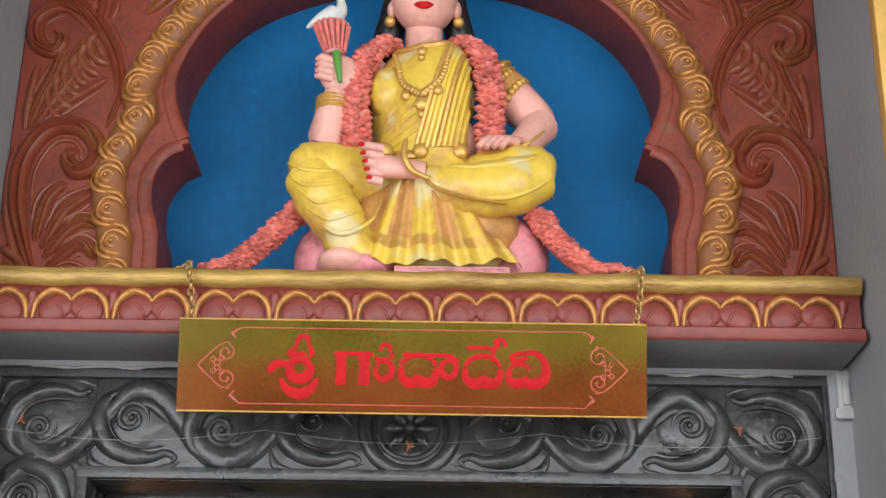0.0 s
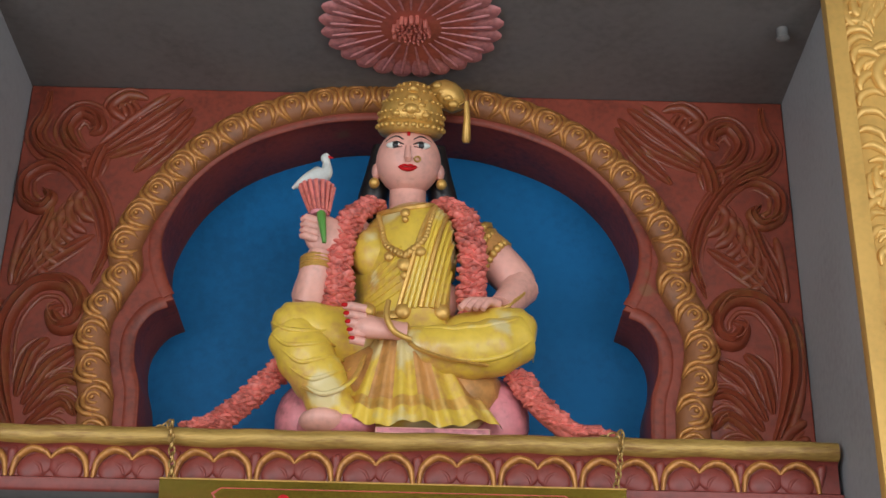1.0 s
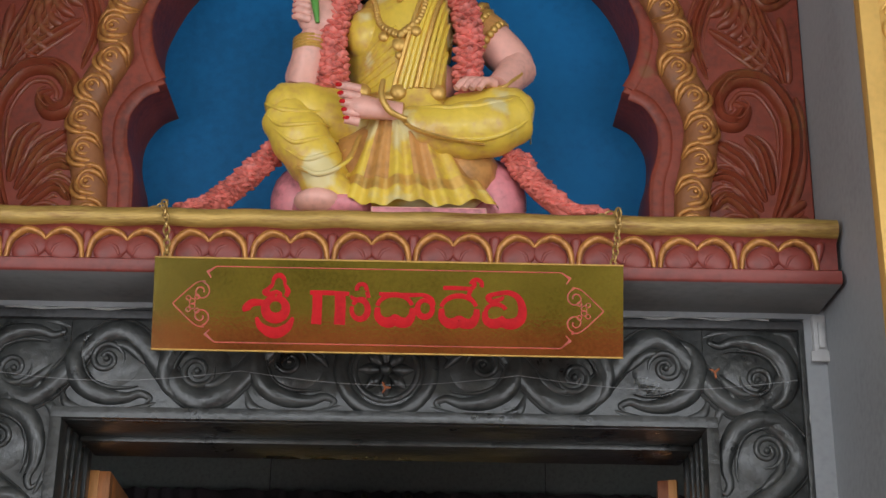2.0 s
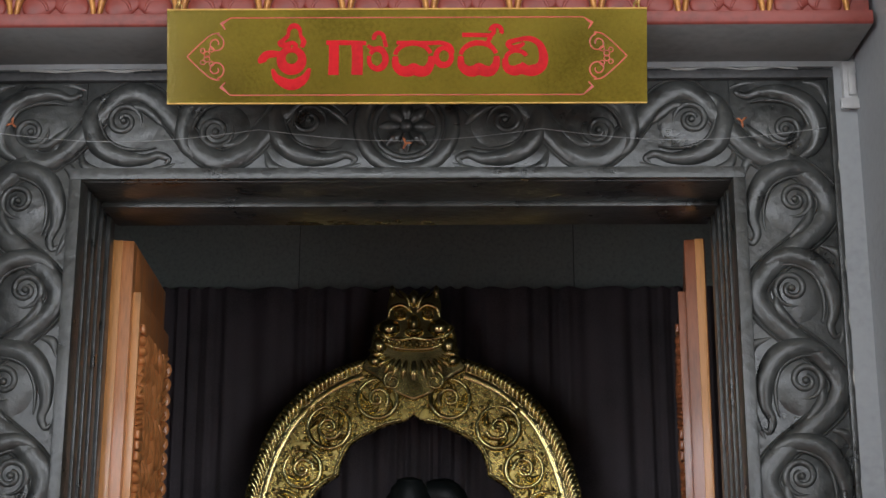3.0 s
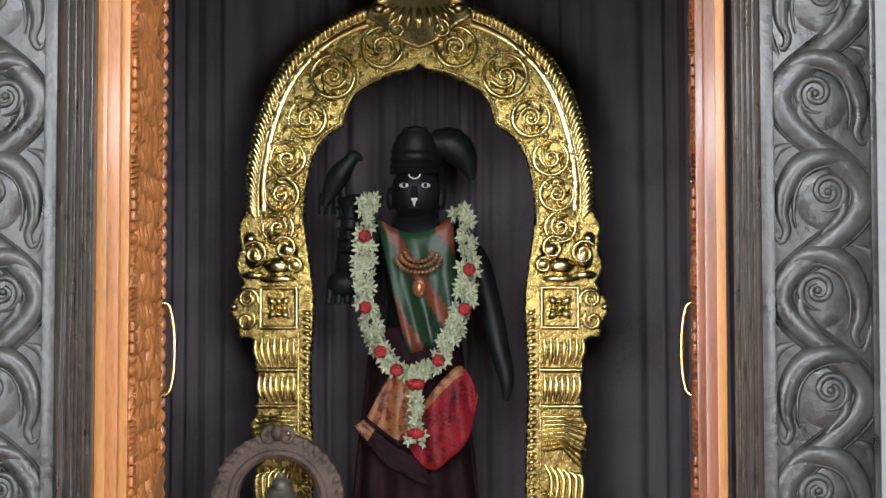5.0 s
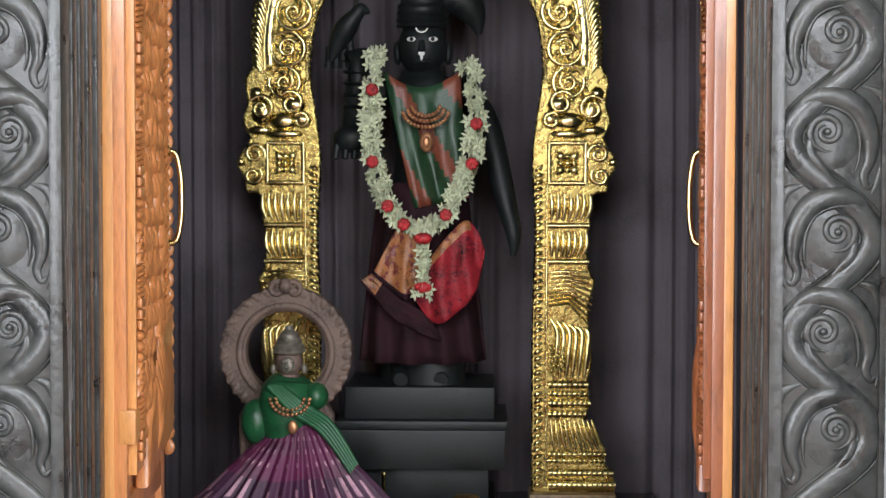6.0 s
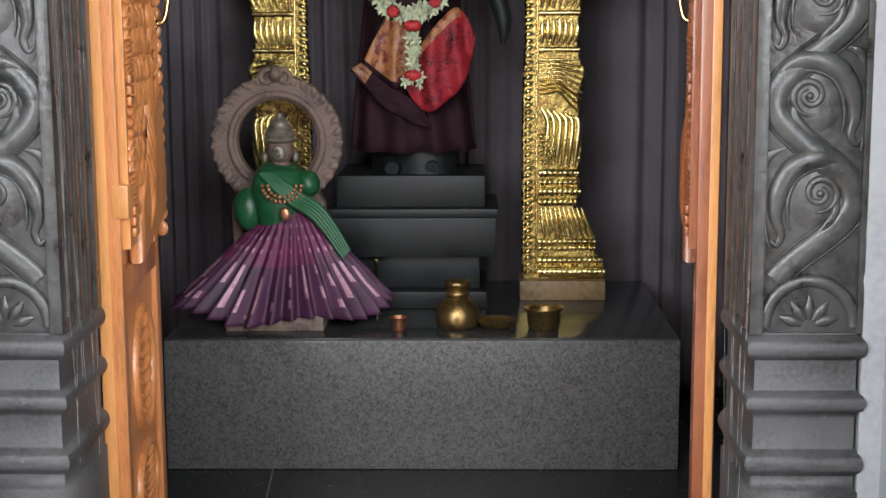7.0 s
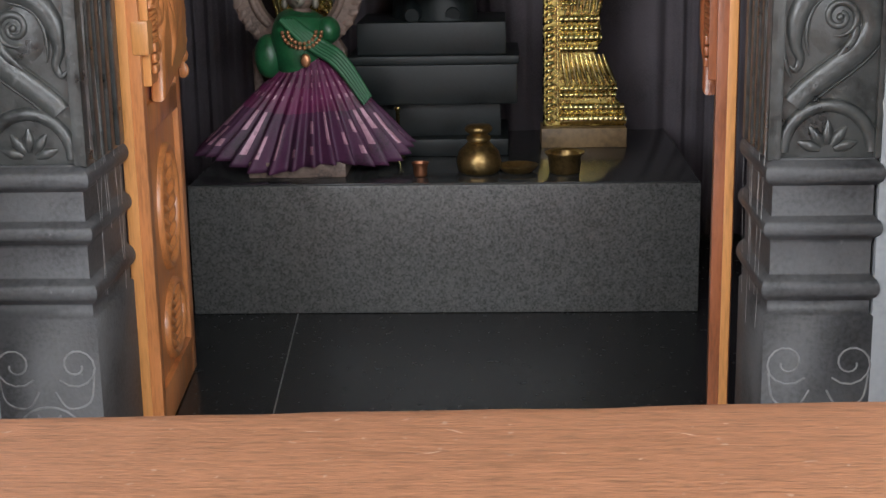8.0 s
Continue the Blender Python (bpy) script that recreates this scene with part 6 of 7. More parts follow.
for sx in (-1, 1):
    pl = at(AX, PF, 0, mirror=sx)
    outer = smooth_line([(x - 0.016, z - 0.010) for x, z in OUT[2:11]], 6)
    for k in range(0, len(outer) - 1):
        (x0, z0), (x1, z1) = outer[k], outer[k + 1]
        bm = strand(bmesh.new(), smooth_line([(x0 + 0.014, z0 + 0.008, 0.003), (x0, z0, 0.0085), (x1 - 0.016, z1 - 0.016, 0.003)], 3), 1.1, pl, segs=4)
        part("rope_twist", bm, BRASS, arch)
    tagged(part("bead_line", strand(bmesh.new(), [(x - 0.022, z - 0.014, 0.003 + 0.0012 * math.sin(i * 2.2)) for i, (x, z) in enumerate(outer)], 1.2, pl), BRASS, arch), kind="stuff")
    inn = smooth_line(INN[5:], 12)[:-1] + smooth_line(INN2[:-1], 12)
    bm = bmesh.new()
    for i, (x, z) in enumerate(inn):
        blob(bm, (x + 0.010, z + 0.006, 0.002), (0.0055, 0.0055, 0.005), m=pl, u=6, v=4)
    tagged(part("bead_line", bm, BRASS, arch), kind="stuff")
    strip = []  # smooth raised strip inside the rope
    for i in range(1, len(outer) - 1):
        tx, tz = outer[i + 1][0] - outer[i - 1][0], outer[i + 1][1] - outer[i - 1][1]
        L_ = math.hypot(tx, tz)
        strip.append((outer[i][0] + 0.033 * tz / L_, outer[i][1] - 0.033 * tx / L_, 0.0115))
    part("plain_strip", strand(bmesh.new(), strip, 0.35, pl), BRASS, arch)
    for cx, cz, r, tn in ((0.103, 1.972, 0.056, 1), (0.240, 1.890, 0.060, -1), (0.312, 1.772, 0.052, 1), (0.366, 1.660, 0.048, -1), (0.382, 1.560, 0.046, 1), (0.392, 1.468, 0.042, -1)):
        a0_ = math.atan2(cz - 1.55, cx) + 0.5
        hoop = [(cx + r * math.cos(a0_ + tn * q * 0.2), cz + r * math.sin(a0_ + tn * q * 0.2), 0.0050 + 0.0035 * math.sin(math.pi * q / 30)) for q in range(31)]
        part("scroll", strand(bmesh.new(), hoop, 1.5, pl), BRASS, arch)
        bm = bmesh.new()  # leafy whorl held by the hoop
        strand(bm, spiral(cx, cz, r * 0.62, 0.007, math.degrees(a0_) + 120, -tn * 1.3, 0.0080, 0.005, 12), 1.5, pl, base=0.002)
        blob(bm, (cx, cz, 0.008), (0.0095, 0.0085, 0.008), m=pl, u=8, v=5)
        for q in range(7):
            a = a0_ + tn * q * 0.83 + 0.3 * math.sin(q * 2.3)
            r1, r2 = r * 0.42, r * 0.92
            strand(bm, smooth_line([(cx + r1 * math.cos(a), cz + r1 * math.sin(a), 0.002), (cx + 0.68 * r * math.cos(a + 0.50 * tn), cz + 0.68 * r * math.sin(a + 0.50 * tn), 0.0070), (cx + r2 * math.cos(a + 0.95 * tn), cz + r2 * math.sin(a + 0.95 * tn), 0.0015)], 3), 1.5, pl, base=0.001, segs=4)
        part("foliage", bm, BRASS, arch)
        bm = bmesh.new()  # leaves and berries in the spandrels between hoops
        for q in range(16):
            a = q * 0.3927 + 0.2
            u, v = cx + r * 1.22 * math.cos(a), cz + r * 1.22 * math.sin(a)
            if q % 3:
                strand(bm, smooth_line([(u, v, 0.0015), (u + 0.010 * math.cos(a + 1.2), v + 0.010 * math.sin(a + 1.2), 0.0055), (u + 0.017 * math.cos(a + 1.9), v + 0.017 * math.sin(a + 1.9), 0.0015)], 3), 1.4, pl, segs=4)
            else:
                blob(bm, (u, v, 0.001), 0.0055, m=pl, u=7, v=5)
        tagged(part("leaf_fill", bm, BRASS, arch), kind="stuff")
    # crouching beast boss: plain rounded lumps
    bm = bmesh.new()
    for u, v, a, b, h in ((0.365, 1.405, 0.034, 0.026, 0.022), (0.345, 1.365, 0.030, 0.022, 0.020), (0.395, 1.360, 0.040, 0.026, 0.018), (0.455, 1.385, 0.030, 0.038, 0.016), (0.470, 1.435, 0.020, 0.022, 0.014), (0.395, 1.325, 0.055, 0.014, 0.014), (0.460, 1.335, 0.035, 0.014, 0.013)):
        part("boss", blob(bmesh.new(), (u, v, 0.0), (a, b, h), m=pl, u=10, v=6), BRASS, arch)
    for cx, cz, r in ((0.455, 1.395, 0.036), (0.372, 1.410, 0.034), (0.345, 1.362, 0.022)):
        strand(bm, spiral(cx, cz, r, 0.008, 40, 1.5, 0.008, 0.005), 1.3, pl, base=0.010)
    tagged(part("boss_curls", bm, BRASS, arch), kind="stuff")
    # square block with a four-petalled flower
    bm = bmesh.new()
    loop = [(0.340, 1.190), (0.340, 1.300), (0.440, 1.300), (0.440, 1.190), (0.340, 1.190)]
    for p, q in zip(loop, loop[1:]):
        strand(bm, [(*p, 0.007), (*q, 0.007)], 1.2, pl)
    for q in range(8):
        a = q * math.pi / 4
        ln = 0.045 if q % 2 else 0.030
        strand(bm, smooth_line([(0.390 + 0.008 * math.cos(a), 1.245 + 0.008 * math.sin(a), 0.003), (0.390 + 0.6 * ln * math.cos(a), 1.245 + 0.6 * ln * math.sin(a), 0.012), (0.390 + ln * math.cos(a), 1.245 + ln * math.sin(a), 0.002)], 4), 0.9, pl)
    blob(bm, (0.390, 1.245, 0.006), 0.010, m=pl, u=8, v=5)
    part("flower_block", bm, BRASS, arch)
    bm = bmesh.new()
    strand(bm, spiral(0.475, 1.270, 0.030, 0.008, 200, -1.4, 0.008, 0.005), 1.3, pl)
    strand(bm, spiral(0.480, 1.210, 0.026, 0.006, 140, 1.4, 0.008, 0.005), 1.3, pl)
    blob(bm, (0.515, 1.248, 0), (0.014, 0.012, 0.012), m=pl, u=8, v=5)
    part("scroll", bm, BRASS, arch)
    # inner rope up the jamb
    for k in range(46):
        z = 0.345 + 0.0195 * k
        bm = strand(bmesh.new(), smooth_line([(0.300, z, 0.002), (0.310, z + 0.008, 0.0075), (0.324, z + 0.012, 0.002)], 3), 1.1, pl, segs=4)
        part("rope_twist", bm, BRASS, arch)
    tagged(part("bead_line", strand(bmesh.new(), [(0.334, 0.345 + 0.0045 * i, 0.0028 + 0.0012 * (i % 2)) for i in range(188)], 1.2, pl, segs=4), BRASS, arch), kind="stuff")
    # fluted bells
    for z0, z1, w0, w1 in ((1.085, 1.160, 0.118, 0.112), (0.985, 1.055, 0.108, 0.112)):
        for k in range(7):
            u0 = 0.346 + (w0 - 0.012) * k / 6
            bm = strand(bmesh.new(), smooth_line([(u0, z1, 0.0045), (u0 + 0.002, 0.5 * (z0 + z1), 0.0085), (u0 * 0.97 + 0.010 - 0.010 * (k / 6), z0, 0.0035)], 5), 1.4, pl, segs=5)
            part("flute", bm, BRASS, arch)
        part("moulding", strand(bmesh.new(), [(0.338, z0 - 0.012, 0.008), (0.338 + w1, z0 - 0.012, 0.008)], 1.2, pl), BRASS, arch)
    # slanting leaf, drapes, and stacked mouldings
    for k in range(9):
        t = k / 8
        bm = strand(bmesh.new(), [(0.342, 0.945 - 0.095 * t, 0.004), (0.395, 0.925 - 0.065 * t + 0.02 * (1 - t), 0.0055), (0.448 + 0.012 * math.sin(math.pi * t), 0.945 - 0.145 * t, 0.003)], 1.3, pl, segs=4)
        part("leaf_rib", bm, BRASS, arch)
    for k in range(6):
        u0 = 0.345 + 0.017 * k
        bm = strand(bmesh.new(), smooth_line([(u0, 0.815 - 0.005 * k, 0.003), (u0 + 0.020, 0.775, 0.009), (u0 + 0.016, 0.715, 0.010), (u0 + 0.008, 0.650, 0.004)], 5), 1.3, pl, segs=5)
        part("drape_fold", bm, BRASS, arch)
    bm = bmesh.new()
    for q in range(26):
        blob(bm, (0.345 + 0.011 * (q % 4) + 0.003 * ((q // 4) % 2), 0.735 - 0.012 * (q // 4), 0.012), 0.0060, m=pl, u=6, v=4)
    part("grapes", bm, BRASS, arch)
    for z, w, r in ((0.632, 0.110, 0.011), (0.606, 0.112, 0.009), (0.580, 0.116, 0.012), (0.550, 0.104, 0.010), (0.385, 0.180, 0.012), (0.352, 0.186, 0.015), (0.438, 0.160, 0.009), (0.420, 0.158, 0.007)):
        bm = strand(bmesh.new(), [(0.340, z, r), (0.340 + w, z, r)], 1.1, pl)
        for q in range(int(w / 0.014)):
            tube(bm, [(0.345 + 0.014 * q, z - r, 0.004, 0.003), (0.349 + 0.014 * q, z, r * 1.1, 0.004), (0.353 + 0.014 * q, z + r, 0.004, 0.003)], 5, m=pl)
        part("moulding", bm, BRASS, arch)
    for k in range(10):
        u0 = 0.347 + 0.0125 * k
        bm = strand(bmesh.new(), smooth_line([(u0, 0.535, 0.003), (u0 + 0.004 + 0.0012 * k, 0.495, 0.0065), (u0 + 0.010 + 0.003 * k, 0.450, 0.004)], 4), 1.3, pl, segs=4)
        part("flute", bm, BRASS, arch)
    part("foot_block", boxes((*sorted((AX + sx * 0.287, AX + sx * 0.526)), 1.635, 1.76, 0.277, 0.332), bevel=0.004), mat("brown_foot_wood", (0.22, 0.14, 0.065), 0.5, vary=0.25, scale=8, bump=0.3), arch, "plain wooden foot block")
# grinning mask at the crown, as plain rounded lumps
bm = bmesh.new()
pl = at(AX, PF, 0)
sheet(bm, [[(AX + x, z) for x, z in mirrored(smooth_line([(0.0, 2.285), (0.035, 2.270), (0.062, 2.292), (0.078, 2.245), (0.080, 2.205), (0.118, 2.165), (0.128, 2.10), (0.150, 2.060), (0.105, 2.03), (0.05, 1.985), (0.0, 1.965)], 4))]], 0.035, 0.008, m=at(0, AYF - 0.008, 0))
for u, v, a, b, h in ((0, 2.185, 0.020, 0.030, 0.036), (0, 2.164, 0.030, 0.014, 0.034), (0, 2.262, 0.014, 0.026, 0.016)):
    blob(bm, (u, v, 0.012), (a, b, h), m=pl)
for sx in (-1, 1):
    for u, v, a, b, h in ((0.040, 2.215, 0.019, 0.017, 0.026), (0.040, 2.215, 0.009, 0.008, 0.034), (0.072, 2.175, 0.034, 0.026, 0.022), (0.100, 2.125, 0.024, 0.026, 0.018), (0.064, 2.282, 0.009, 0.020, 0.010), (0.112, 2.080, 0.020, 0.018, 0.016)):
        blob(bm, (sx * u, v, 0.010), (a, b, h), m=pl, u=12, v=7)
    for line, hh in (([(0.008, 2.222, 0.004), (0.034, 2.242, 0.008), (0.066, 2.232, 0.007), (0.074, 2.205, 0.003)], 1.2), ([(0.0, 2.146, 0.006), (0.045, 2.140, 0.008), (0.090, 2.152, 0.008), (0.112, 2.172, 0.005), (0.104, 2.184, 0.002)], 1.4), ([(0.0, 2.112, 0.006), (0.050, 2.116, 0.007), (0.095, 2.136, 0.004)], 1.3), ([(0.012, 2.232, 0.003), (0.020, 2.262, 0.007), (0.044, 2.286, 0.003)], 1.2)):
        strand(bm, [(sx * u, v, w) for u, v, w in smooth_line(line, 5)], hh, pl, base=0.012)
    for k in range(6):
        blob(bm, (sx * (0.009 + 0.0155 * k), 2.127 + 0.0022 * k, 0.018), (0.0065, 0.0095, 0.008), m=pl, u=7, v=5)
    for k in range(8):  # ruff of short leaves under the jaw
        a = radians(-88 + 15 * k)
        strand(bm, [(sx * u, v, w) for u, v, w in smooth_line([(0.050 * math.cos(a) + 0.006 * k, 2.100 + 0.020 * math.sin(a), 0.004), (0.075 * math.cos(a) + 0.006 * k, 2.098 + 0.050 * math.sin(a), 0.0085), (0.092 * math.cos(a) + 0.006 * k, 2.090 + 0.068 * math.sin(a), 0.002)], 3)], 1.2, pl, base=0.008)
    for cx, cz, r, tn in ((0.102, 2.150, 0.020, 1.3), (0.060, 2.020, 0.028, -1.3)):
        strand(bm, [(sx * u, v, w) for u, v, w in spiral(cx, cz, r, 0.006, 90, tn, 0.006, 0.004)], 1.3, pl, base=0.014)
part("crest", bm, BRASS, arch, "embossed brass crest")

# ---- small dressed image in a stone halo ----
image = thing("halo_stand", "brown stone halo on a plain stone block", "halo")
HX, HY, HZ = -0.402, 1.45, 0.745
bm = bmesh.new()
a0, a1 = radians(-52), radians(232)
ring_o = [(HX + 0.172 * math.cos(a0 + (a1 - a0) * i / 40) , HZ + 0.172 * math.sin(a0 + (a1 - a0) * i / 40)) for i in range(41)]
ring_i = [(HX + 0.105 * math.cos(a0 + (a1 - a0) * i / 40), HZ + 0.108 * math.sin(a0 + (a1 - a0) * i / 40)) for i in range(41)][::-1]
legs = ring_o + [(HX - 0.125, 0.58), (HX - 0.118, 0.28), (HX - 0.06, 0.28), (HX - 0.06, 0.60)] + ring_i + [(HX + 0.06, 0.60), (HX + 0.06, 0.28), (HX + 0.118, 0.28), (HX + 0.125, 0.58)]
sheet(bm, [legs], 0.05, 0.008, m=at(0, HY, 0))
halo = part("halo", bm, HALOSTONE, image)
HP = at(HX, HY - 0.024, HZ)
part("inner_ring", strand(bmesh.new(), [(0.121 * math.cos(a), 0.123 * math.sin(a), 0.010) for a in np.linspace(a0, a1, 40)], 1.0, HP), HALOSTONE, halo)
for k in range(26):
    a = a0 + (a1 - a0) * (k + 0.5) / 26
    bm = strand(bmesh.new(), smooth_line([(0.148 * math.cos(a - 0.05), 0.148 * math.sin(a - 0.05), 0.003), (0.160 * math.cos(a), 0.160 * math.sin(a), 0.011), (0.172 * math.cos(a + 0.06), 0.172 * math.sin(a + 0.06), 0.005)], 3), 0.4, HP, segs=4)
    part("flame_leaf", bm, HALOSTONE, halo)
bm = bmesh.new()
for sx in (-1, 1):
    strand(bm, [(sx * u, v, w) for u, v, w in spiral(0.022, 0.165, 0.024, 0.006, 180, -1.3, 0.009, 0.005)], 1.2, HP)
blob(bm, (0, 0.175, 0.004), (0.018, 0.022, 0.018), m=HP)
part("crest", bm, HALOSTONE, halo)
part("block", boxes((HX - 0.115, HX + 0.135, 1.235, 1.52, 0.277, 0.318), bevel=0.005), HALOSTONE, image)
bm = bmesh.new()
SX, SY = -0.385, 1.385
tube(bm, smooth_line([(SX, SY, 0.318, 0.09), (SX, SY, 0.45, 0.08), (SX + 0.005, SY, 0.56, 0.055), (SX, SY, 0.63, 0.070), (SX, SY, 0.665, 0.055), (SX, SY, 0.69, 0.026), (SX, SY, 0.705, 0.024)], 4), 16, flat=0.8)
blob(bm, (SX - 0.002, SY - 0.006, 0.728), (0.037, 0.036, 0.038))
lathe(bm, [(0.038, 0.0), (0.043, 0.006), (0.037, 0.012), (0.040, 0.020), (0.032, 0.028), (0.034, 0.036), (0.024, 0.046), (0.025, 0.052), (0.012, 0.062), (0.010, 0.072)], 18, m=pose(SX - 0.002, SY, 0.748, 4, 0, 0), mi=1)
blob(bm, (SX - 0.002, SY - 0.040, 0.722), (0.018, 0.007, 0.021), 1)
tube(bm, [(SX - 0.002, SY - 0.047, 0.730, 0.003), (SX - 0.002, SY - 0.052, 0.717, 0.005), (SX - 0.002, SY - 0.047, 0.712, 0.003)], 6, 1)
for sx in (-1, 1):
    blob(bm, (SX - 0.002 + sx * 0.012, SY - 0.043, 0.731), (0.006, 0.003, 0.003), 1, u=8, v=5)
    blob(bm, (SX - 0.002 + sx * 0.040, SY - 0.010, 0.708), (0.009, 0.008, 0.014), 1, u=8, v=6)
tagged(part("small_idol", bm, [HALOSTONE, mat("tarnished_silver", (0.20, 0.18, 0.145), 0.5, metal=0.5, vary=0.3, scale=40)]), "small brown stone idol seated before the halo", "statue")
ZARI = mat("silver_zari_weave", (0.30, 0.15, 0.20), 0.4, metal=0.2, vary=0.3, scale=40, fine=200)
SILK_VIOLET = mat("violet_silk", (0.105, 0.012, 0.055), 0.55, vary=0.3, scale=14, fine=200, bump=0.3)
SILK_VIOLET2 = mat("dark_violet_silk", (0.055, 0.012, 0.042), 0.6, vary=0.3, scale=14, fine=200, bump=0.3)
bm = bmesh.new()
NI, NJ, PLEATS = 252, 26, 21
grid = []
for j in range(NJ + 1):
    t = j / NJ
    row = []
    for i in range(NI + 1):
        s = i / NI
        a = radians(-112 + 224 * s)
        rx, ry = 0.045 + 0.225 * t ** 0.92, 0.050 + 0.115 * t ** 0.9
        w = 1 + 0.10 * t * math.sin(2 * math.pi * PLEATS * s + 0.9 * math.sin(7 * s) + 0.5 * math.sin(23 * s)) + 0.05 * t * noise.noise((s * 13, t * 3, 4.0))
        z = 0.575 - 0.272 * t + 0.012 * t * t * math.sin(a * 5)
        z += 0.055 * t * (1 - math.cos(a)) * 0.5
        row.append(bm.verts.new((-0.362 - 0.028 * t + rx * w * math.sin(a), 1.375 - ry * w * math.cos(a), z)))
    grid.append(row)
rnd = random.Random(3)
dash = [[rnd.random() for _ in range(NJ)] for _ in range(PLEATS + 1)]
for j in range(NJ):
    for i in range(NI):
        f = bm.faces.new((grid[j][i], grid[j + 1][i], grid[j + 1][i + 1], grid[j][i + 1]))
        per = (i / NI * PLEATS) % 1.0
        pl_i = int(i / NI * PLEATS)
        on = 0.16 < per < 0.30
        k = 0 if j < 13 else 1
        if on and ((j < 12 and j % 3 == 0) or (13 <= j < 23 and dash[pl_i][j // 3] > 0.42)):
            k = 2
        f.material_index = k
ob = part("pleated_skirt", bm, [SILK_VIOLET, SILK_VIOLET2, ZARI])
ob.modifiers.new("thickness", "SOLIDIFY").thickness = 0.002
tagged(ob, "violet silk skirt in fan pleats with silver dashes", "cloth")
GREENSATIN = mat("green_satin", (0.014, 0.092, 0.034), 0.4, vary=0.3, scale=12, fine=200, bump=0.3)
bm = bmesh.new()
tube(bm, smooth_line([(SX + 0.002, SY - 0.005, 0.545, 0.070), (SX, SY - 0.010, 0.58, 0.078), (SX - 0.002, SY - 0.008, 0.63, 0.082), (SX - 0.002, SY, 0.672, 0.066), (SX, SY, 0.69, 0.040)], 5), 20, flat=0.85)
blob(bm, (SX - 0.085, SY - 0.02, 0.575), (0.040, 0.045, 0.058))
blob(bm, (SX + 0.070, SY - 0.02, 0.64), (0.032, 0.04, 0.036))
for k in range(5):
    tube(bm, smooth_line([(SX - 0.045 + 0.008 * k, SY - 0.075, 0.672, 0.008), (SX + 0.02 + 0.007 * k, SY - 0.090, 0.61 + 0.004 * k, 0.010), (SX + 0.090 + 0.006 * k, SY - 0.068, 0.555 + 0.005 * k, 0.008), (SX + 0.165 + 0.004 * k, SY - 0.085, 0.455 + 0.005 * k, 0.005)], 5), 7)
ob = tagged(part("satin_drape", bm, GREENSATIN), "green satin drape with a pale border on the small idol", "cloth")
orn = thing("small_necklace", "tiny gold necklace on the small dressed idol", "necklace")
for r, n in ((0.050, 14), (0.036, 10)):
    for k in range(n):
        a = math.pi * (1.02 + 0.96 * k / (n - 1))
        part("bead", blob(bmesh.new(), (SX + 0.012 + r * math.cos(a), SY - 0.098, 0.645 + 0.85 * r * math.sin(a)), 0.0055, u=7, v=5), NGOLD, orn)
part("pendant", blob(bmesh.new(), (SX + 0.020, SY - 0.104, 0.572), (0.013, 0.007, 0.018)), NGOLD, orn)

# ---- vessels on the altar ----
COPPER = mat("old_copper", (0.40, 0.17, 0.09), 0.4, metal=0.9, vary=0.3, scale=22)


def vessel(name, place, profile, material, label, category, extra=None):
    v = thing(name, label, category, place)
    part("body", lathe(bmesh.new(), profile, 28), material, v)
    if extra:
        nm, prof = extra
        part(nm, lathe(bmesh.new(), prof, 28), material, v)


vessel("water_pot", (0.072, 1.290, 0.277), [(0.046, 0.0), (0.054, 0.008), (0.058, 0.030), (0.052, 0.055), (0.036, 0.072), (0.028, 0.080)], OLDBRASS, "small tarnished brass water pot with a lid", "pot",
       ("lid", [(0.026, 0.079), (0.032, 0.086), (0.030, 0.094), (0.022, 0.100), (0.034, 0.108), (0.036, 0.116), (0.030, 0.124), (0.010, 0.127)]))
vessel("cup", (0.292, 1.270, 0.277), [(0.034, 0.0), (0.040, 0.006), (0.042, 0.044), (0.051, 0.052), (0.051, 0.056), (0.038, 0.052), (0.034, 0.012), (0.0305, 0.010)], OLDBRASS, "dark brass cup with a flared lip on the altar", "cup")
vessel("copper_cup", (-0.077, 1.245, 0.277), [(0.014, 0.0), (0.018, 0.006), (0.018, 0.026), (0.023, 0.036), (0.020, 0.036), (0.015, 0.010)], COPPER, "tiny copper cup on the altar", "cup")
vessel("offering_dish", (0.172, 1.285, 0.277), [(0.030, 0.0), (0.038, 0.004), (0.052, 0.018), (0.053, 0.021), (0.036, 0.008), (0.020, 0.006)], OLDBRASS, "shallow brass offering dish on the altar", "dish")
vessel("incense_holder", (-0.150, 1.500, 0.277), [(0.018, 0.0), (0.018, 0.006), (0.006, 0.012), (0.0055, 0.13), (0.009, 0.134), (0.008, 0.142)], BRASS, "slim brass incense holder on the altar", "incense holder")

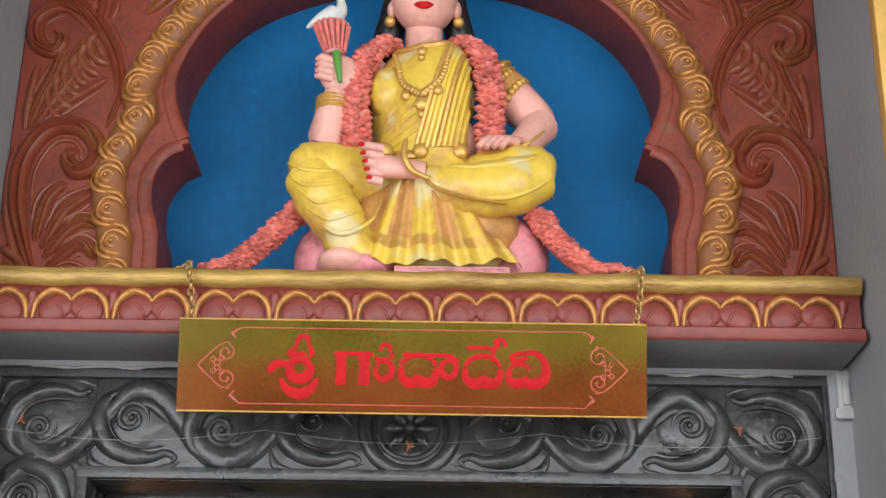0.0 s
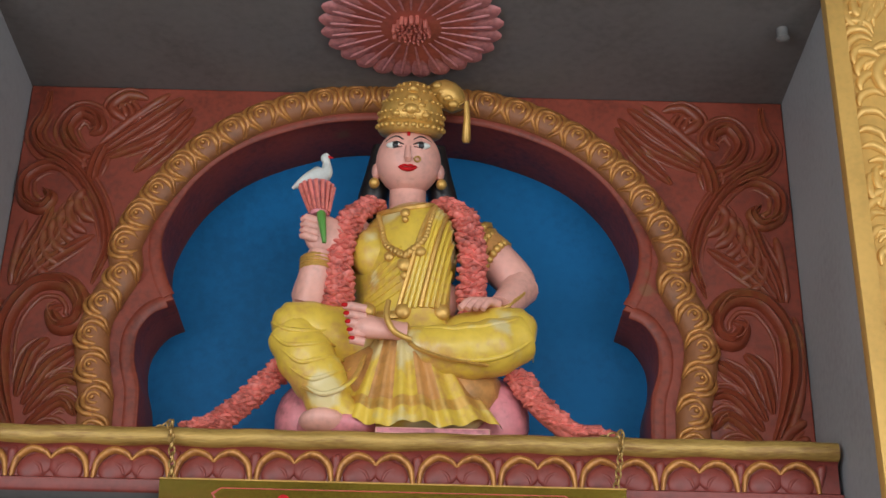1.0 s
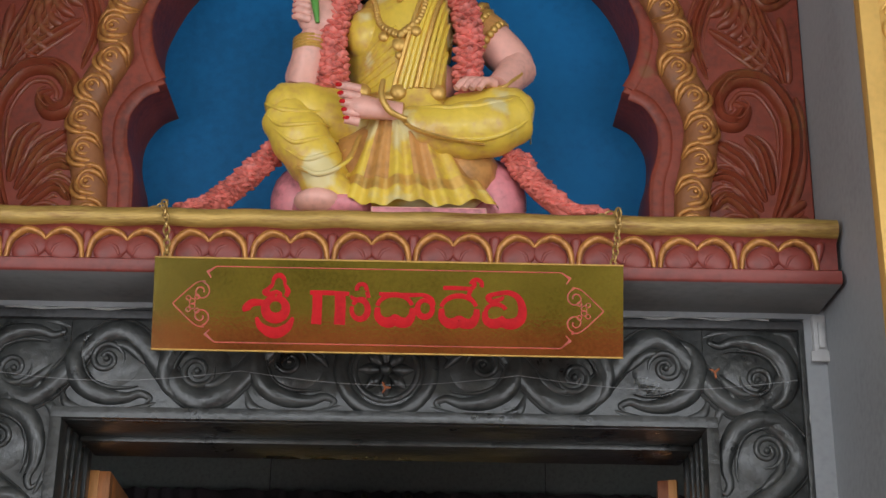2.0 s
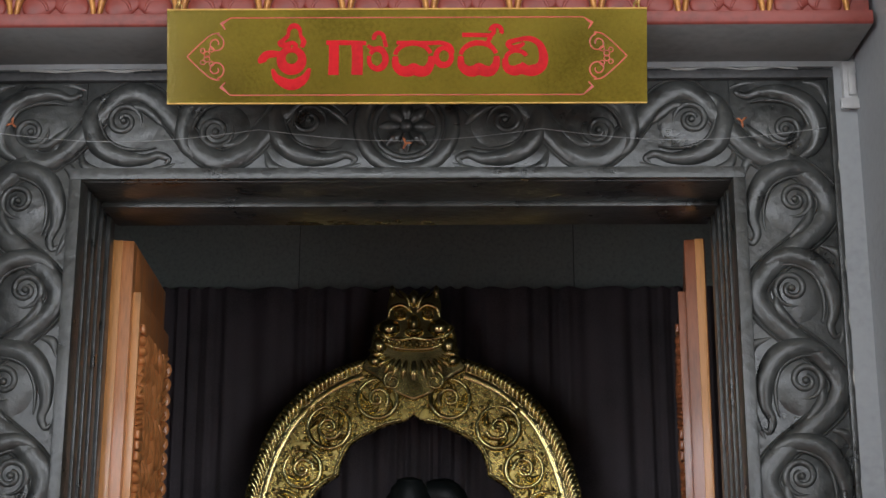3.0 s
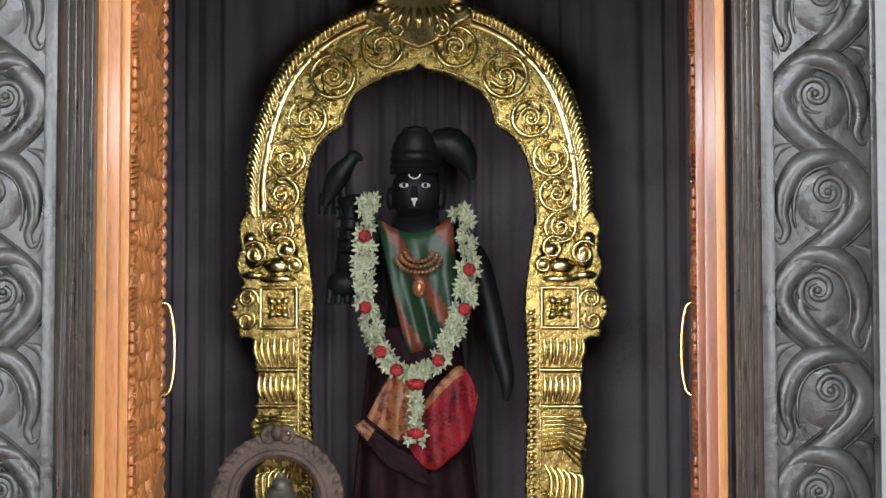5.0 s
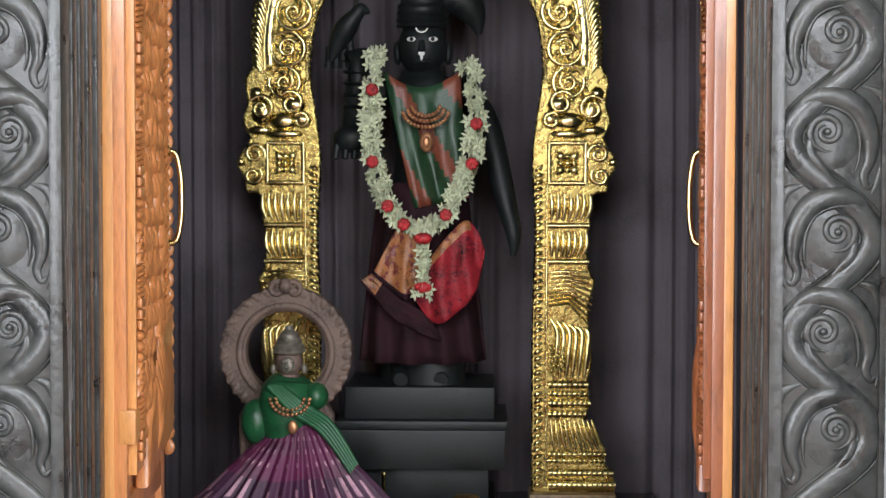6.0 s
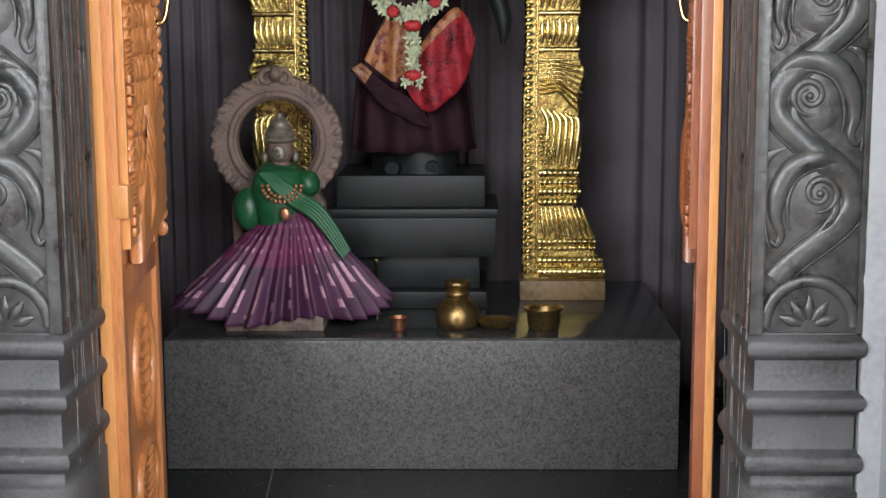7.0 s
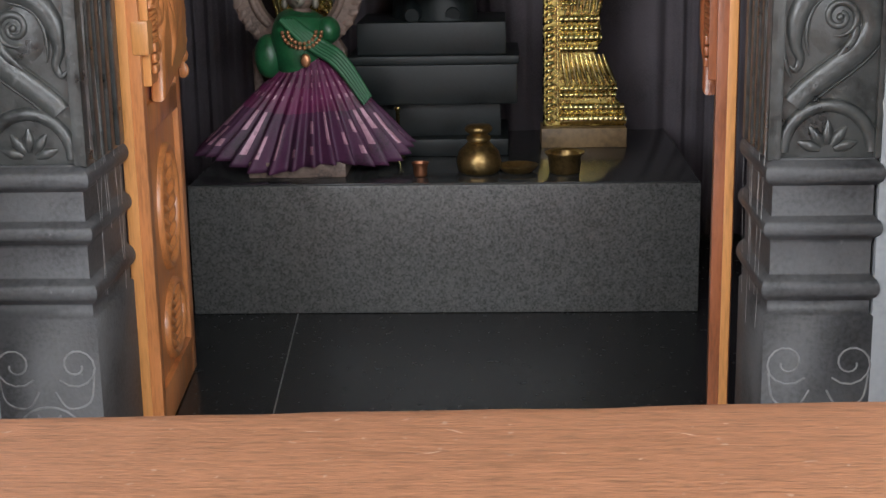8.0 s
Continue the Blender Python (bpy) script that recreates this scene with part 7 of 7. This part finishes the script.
# ---- low bench across the bay ----
bench = thing("bench", "low worn brown wooden bench across the doorway", "bench")
bm = bmesh.new()
NX_, NY_ = 80, 24
grid = []
for j in range(NY_ + 1):
    row = []
    for i in range(NX_ + 1):
        x = -0.78 + 1.56 * i / NX_
        far = -0.677 + 0.046 * (x + 0.5)
        y = -1.12 + (far + 1.12) * j / NY_
        dz = 0.0015 * noise.noise((x * 3, y * 22, 0)) + 0.0012 * noise.noise((x * 11, y * 60, 3))
        if j == NY_:
            dz -= 0.004
        row.append(bm.verts.new((x, y + (0.0025 * noise.noise((x * 9, 0, 5)) if j == NY_ else 0), 0.35 + dz)))
    grid.append(row)
for j in range(NY_):
    for i in range(NX_):
        bm.faces.new((grid[j][i], grid[j][i + 1], grid[j + 1][i + 1], grid[j + 1][i]))
edge = [grid[0][i] for i in range(NX_ + 1)] + [grid[j][NX_] for j in range(1, NY_ + 1)] + [grid[NY_][i] for i in range(NX_ - 1, -1, -1)] + [grid[j][0] for j in range(NY_ - 1, 0, -1)]
low = [bm.verts.new((v.co.x, v.co.y, 0.312)) for v in edge]
for k in range(len(edge)):
    n_ = (k + 1) % len(edge)
    bm.faces.new((edge[n_], edge[k], low[k], low[n_]))
bm.faces.new(low[::-1])
part("top", bm, BENCHWOOD, bench)
rnd = random.Random(17)
RUBBED = mat("rubbed_pale_wood", (0.52, 0.34, 0.25), 0.6, vary=0.25, scale=30, bump=0.2)
for k in range(12):  # short pale scratches
    x0, y0 = rnd.uniform(-0.55, 0.62), rnd.uniform(-0.86, -0.70)
    ln, lean = rnd.uniform(0.006, 0.022), rnd.uniform(-0.35, 0.35) if k % 4 else rnd.uniform(-1.4, 1.4)
    line = [(x0 + ln * q / 4, y0 + lean * ln * q / 4 + 0.0015 * math.sin(k + q), 0.0004 + 0.0009 * math.sin(math.pi * (q + 0.4) / 4.8)) for q in range(5)]
    part("scratch", strand(bmesh.new(), line, 0.4, base=0.3508, segs=3), RUBBED, bench, "pale rubbed scratch")
for x in (-0.70, 0.70):
    for y in (-1.06, -0.70):
        part("leg", boxes((x - 0.03, x + 0.03, y - 0.03, y + 0.03, FLOOR, 0.313), bevel=0.004), BENCHWOOD, bench)
part("apron", boxes((-0.67, 0.67, -1.055, -1.03, 0.25, 0.312), (-0.67, 0.67, -0.73, -0.705, 0.25, 0.312), bevel=0.003), BENCHWOOD, bench)
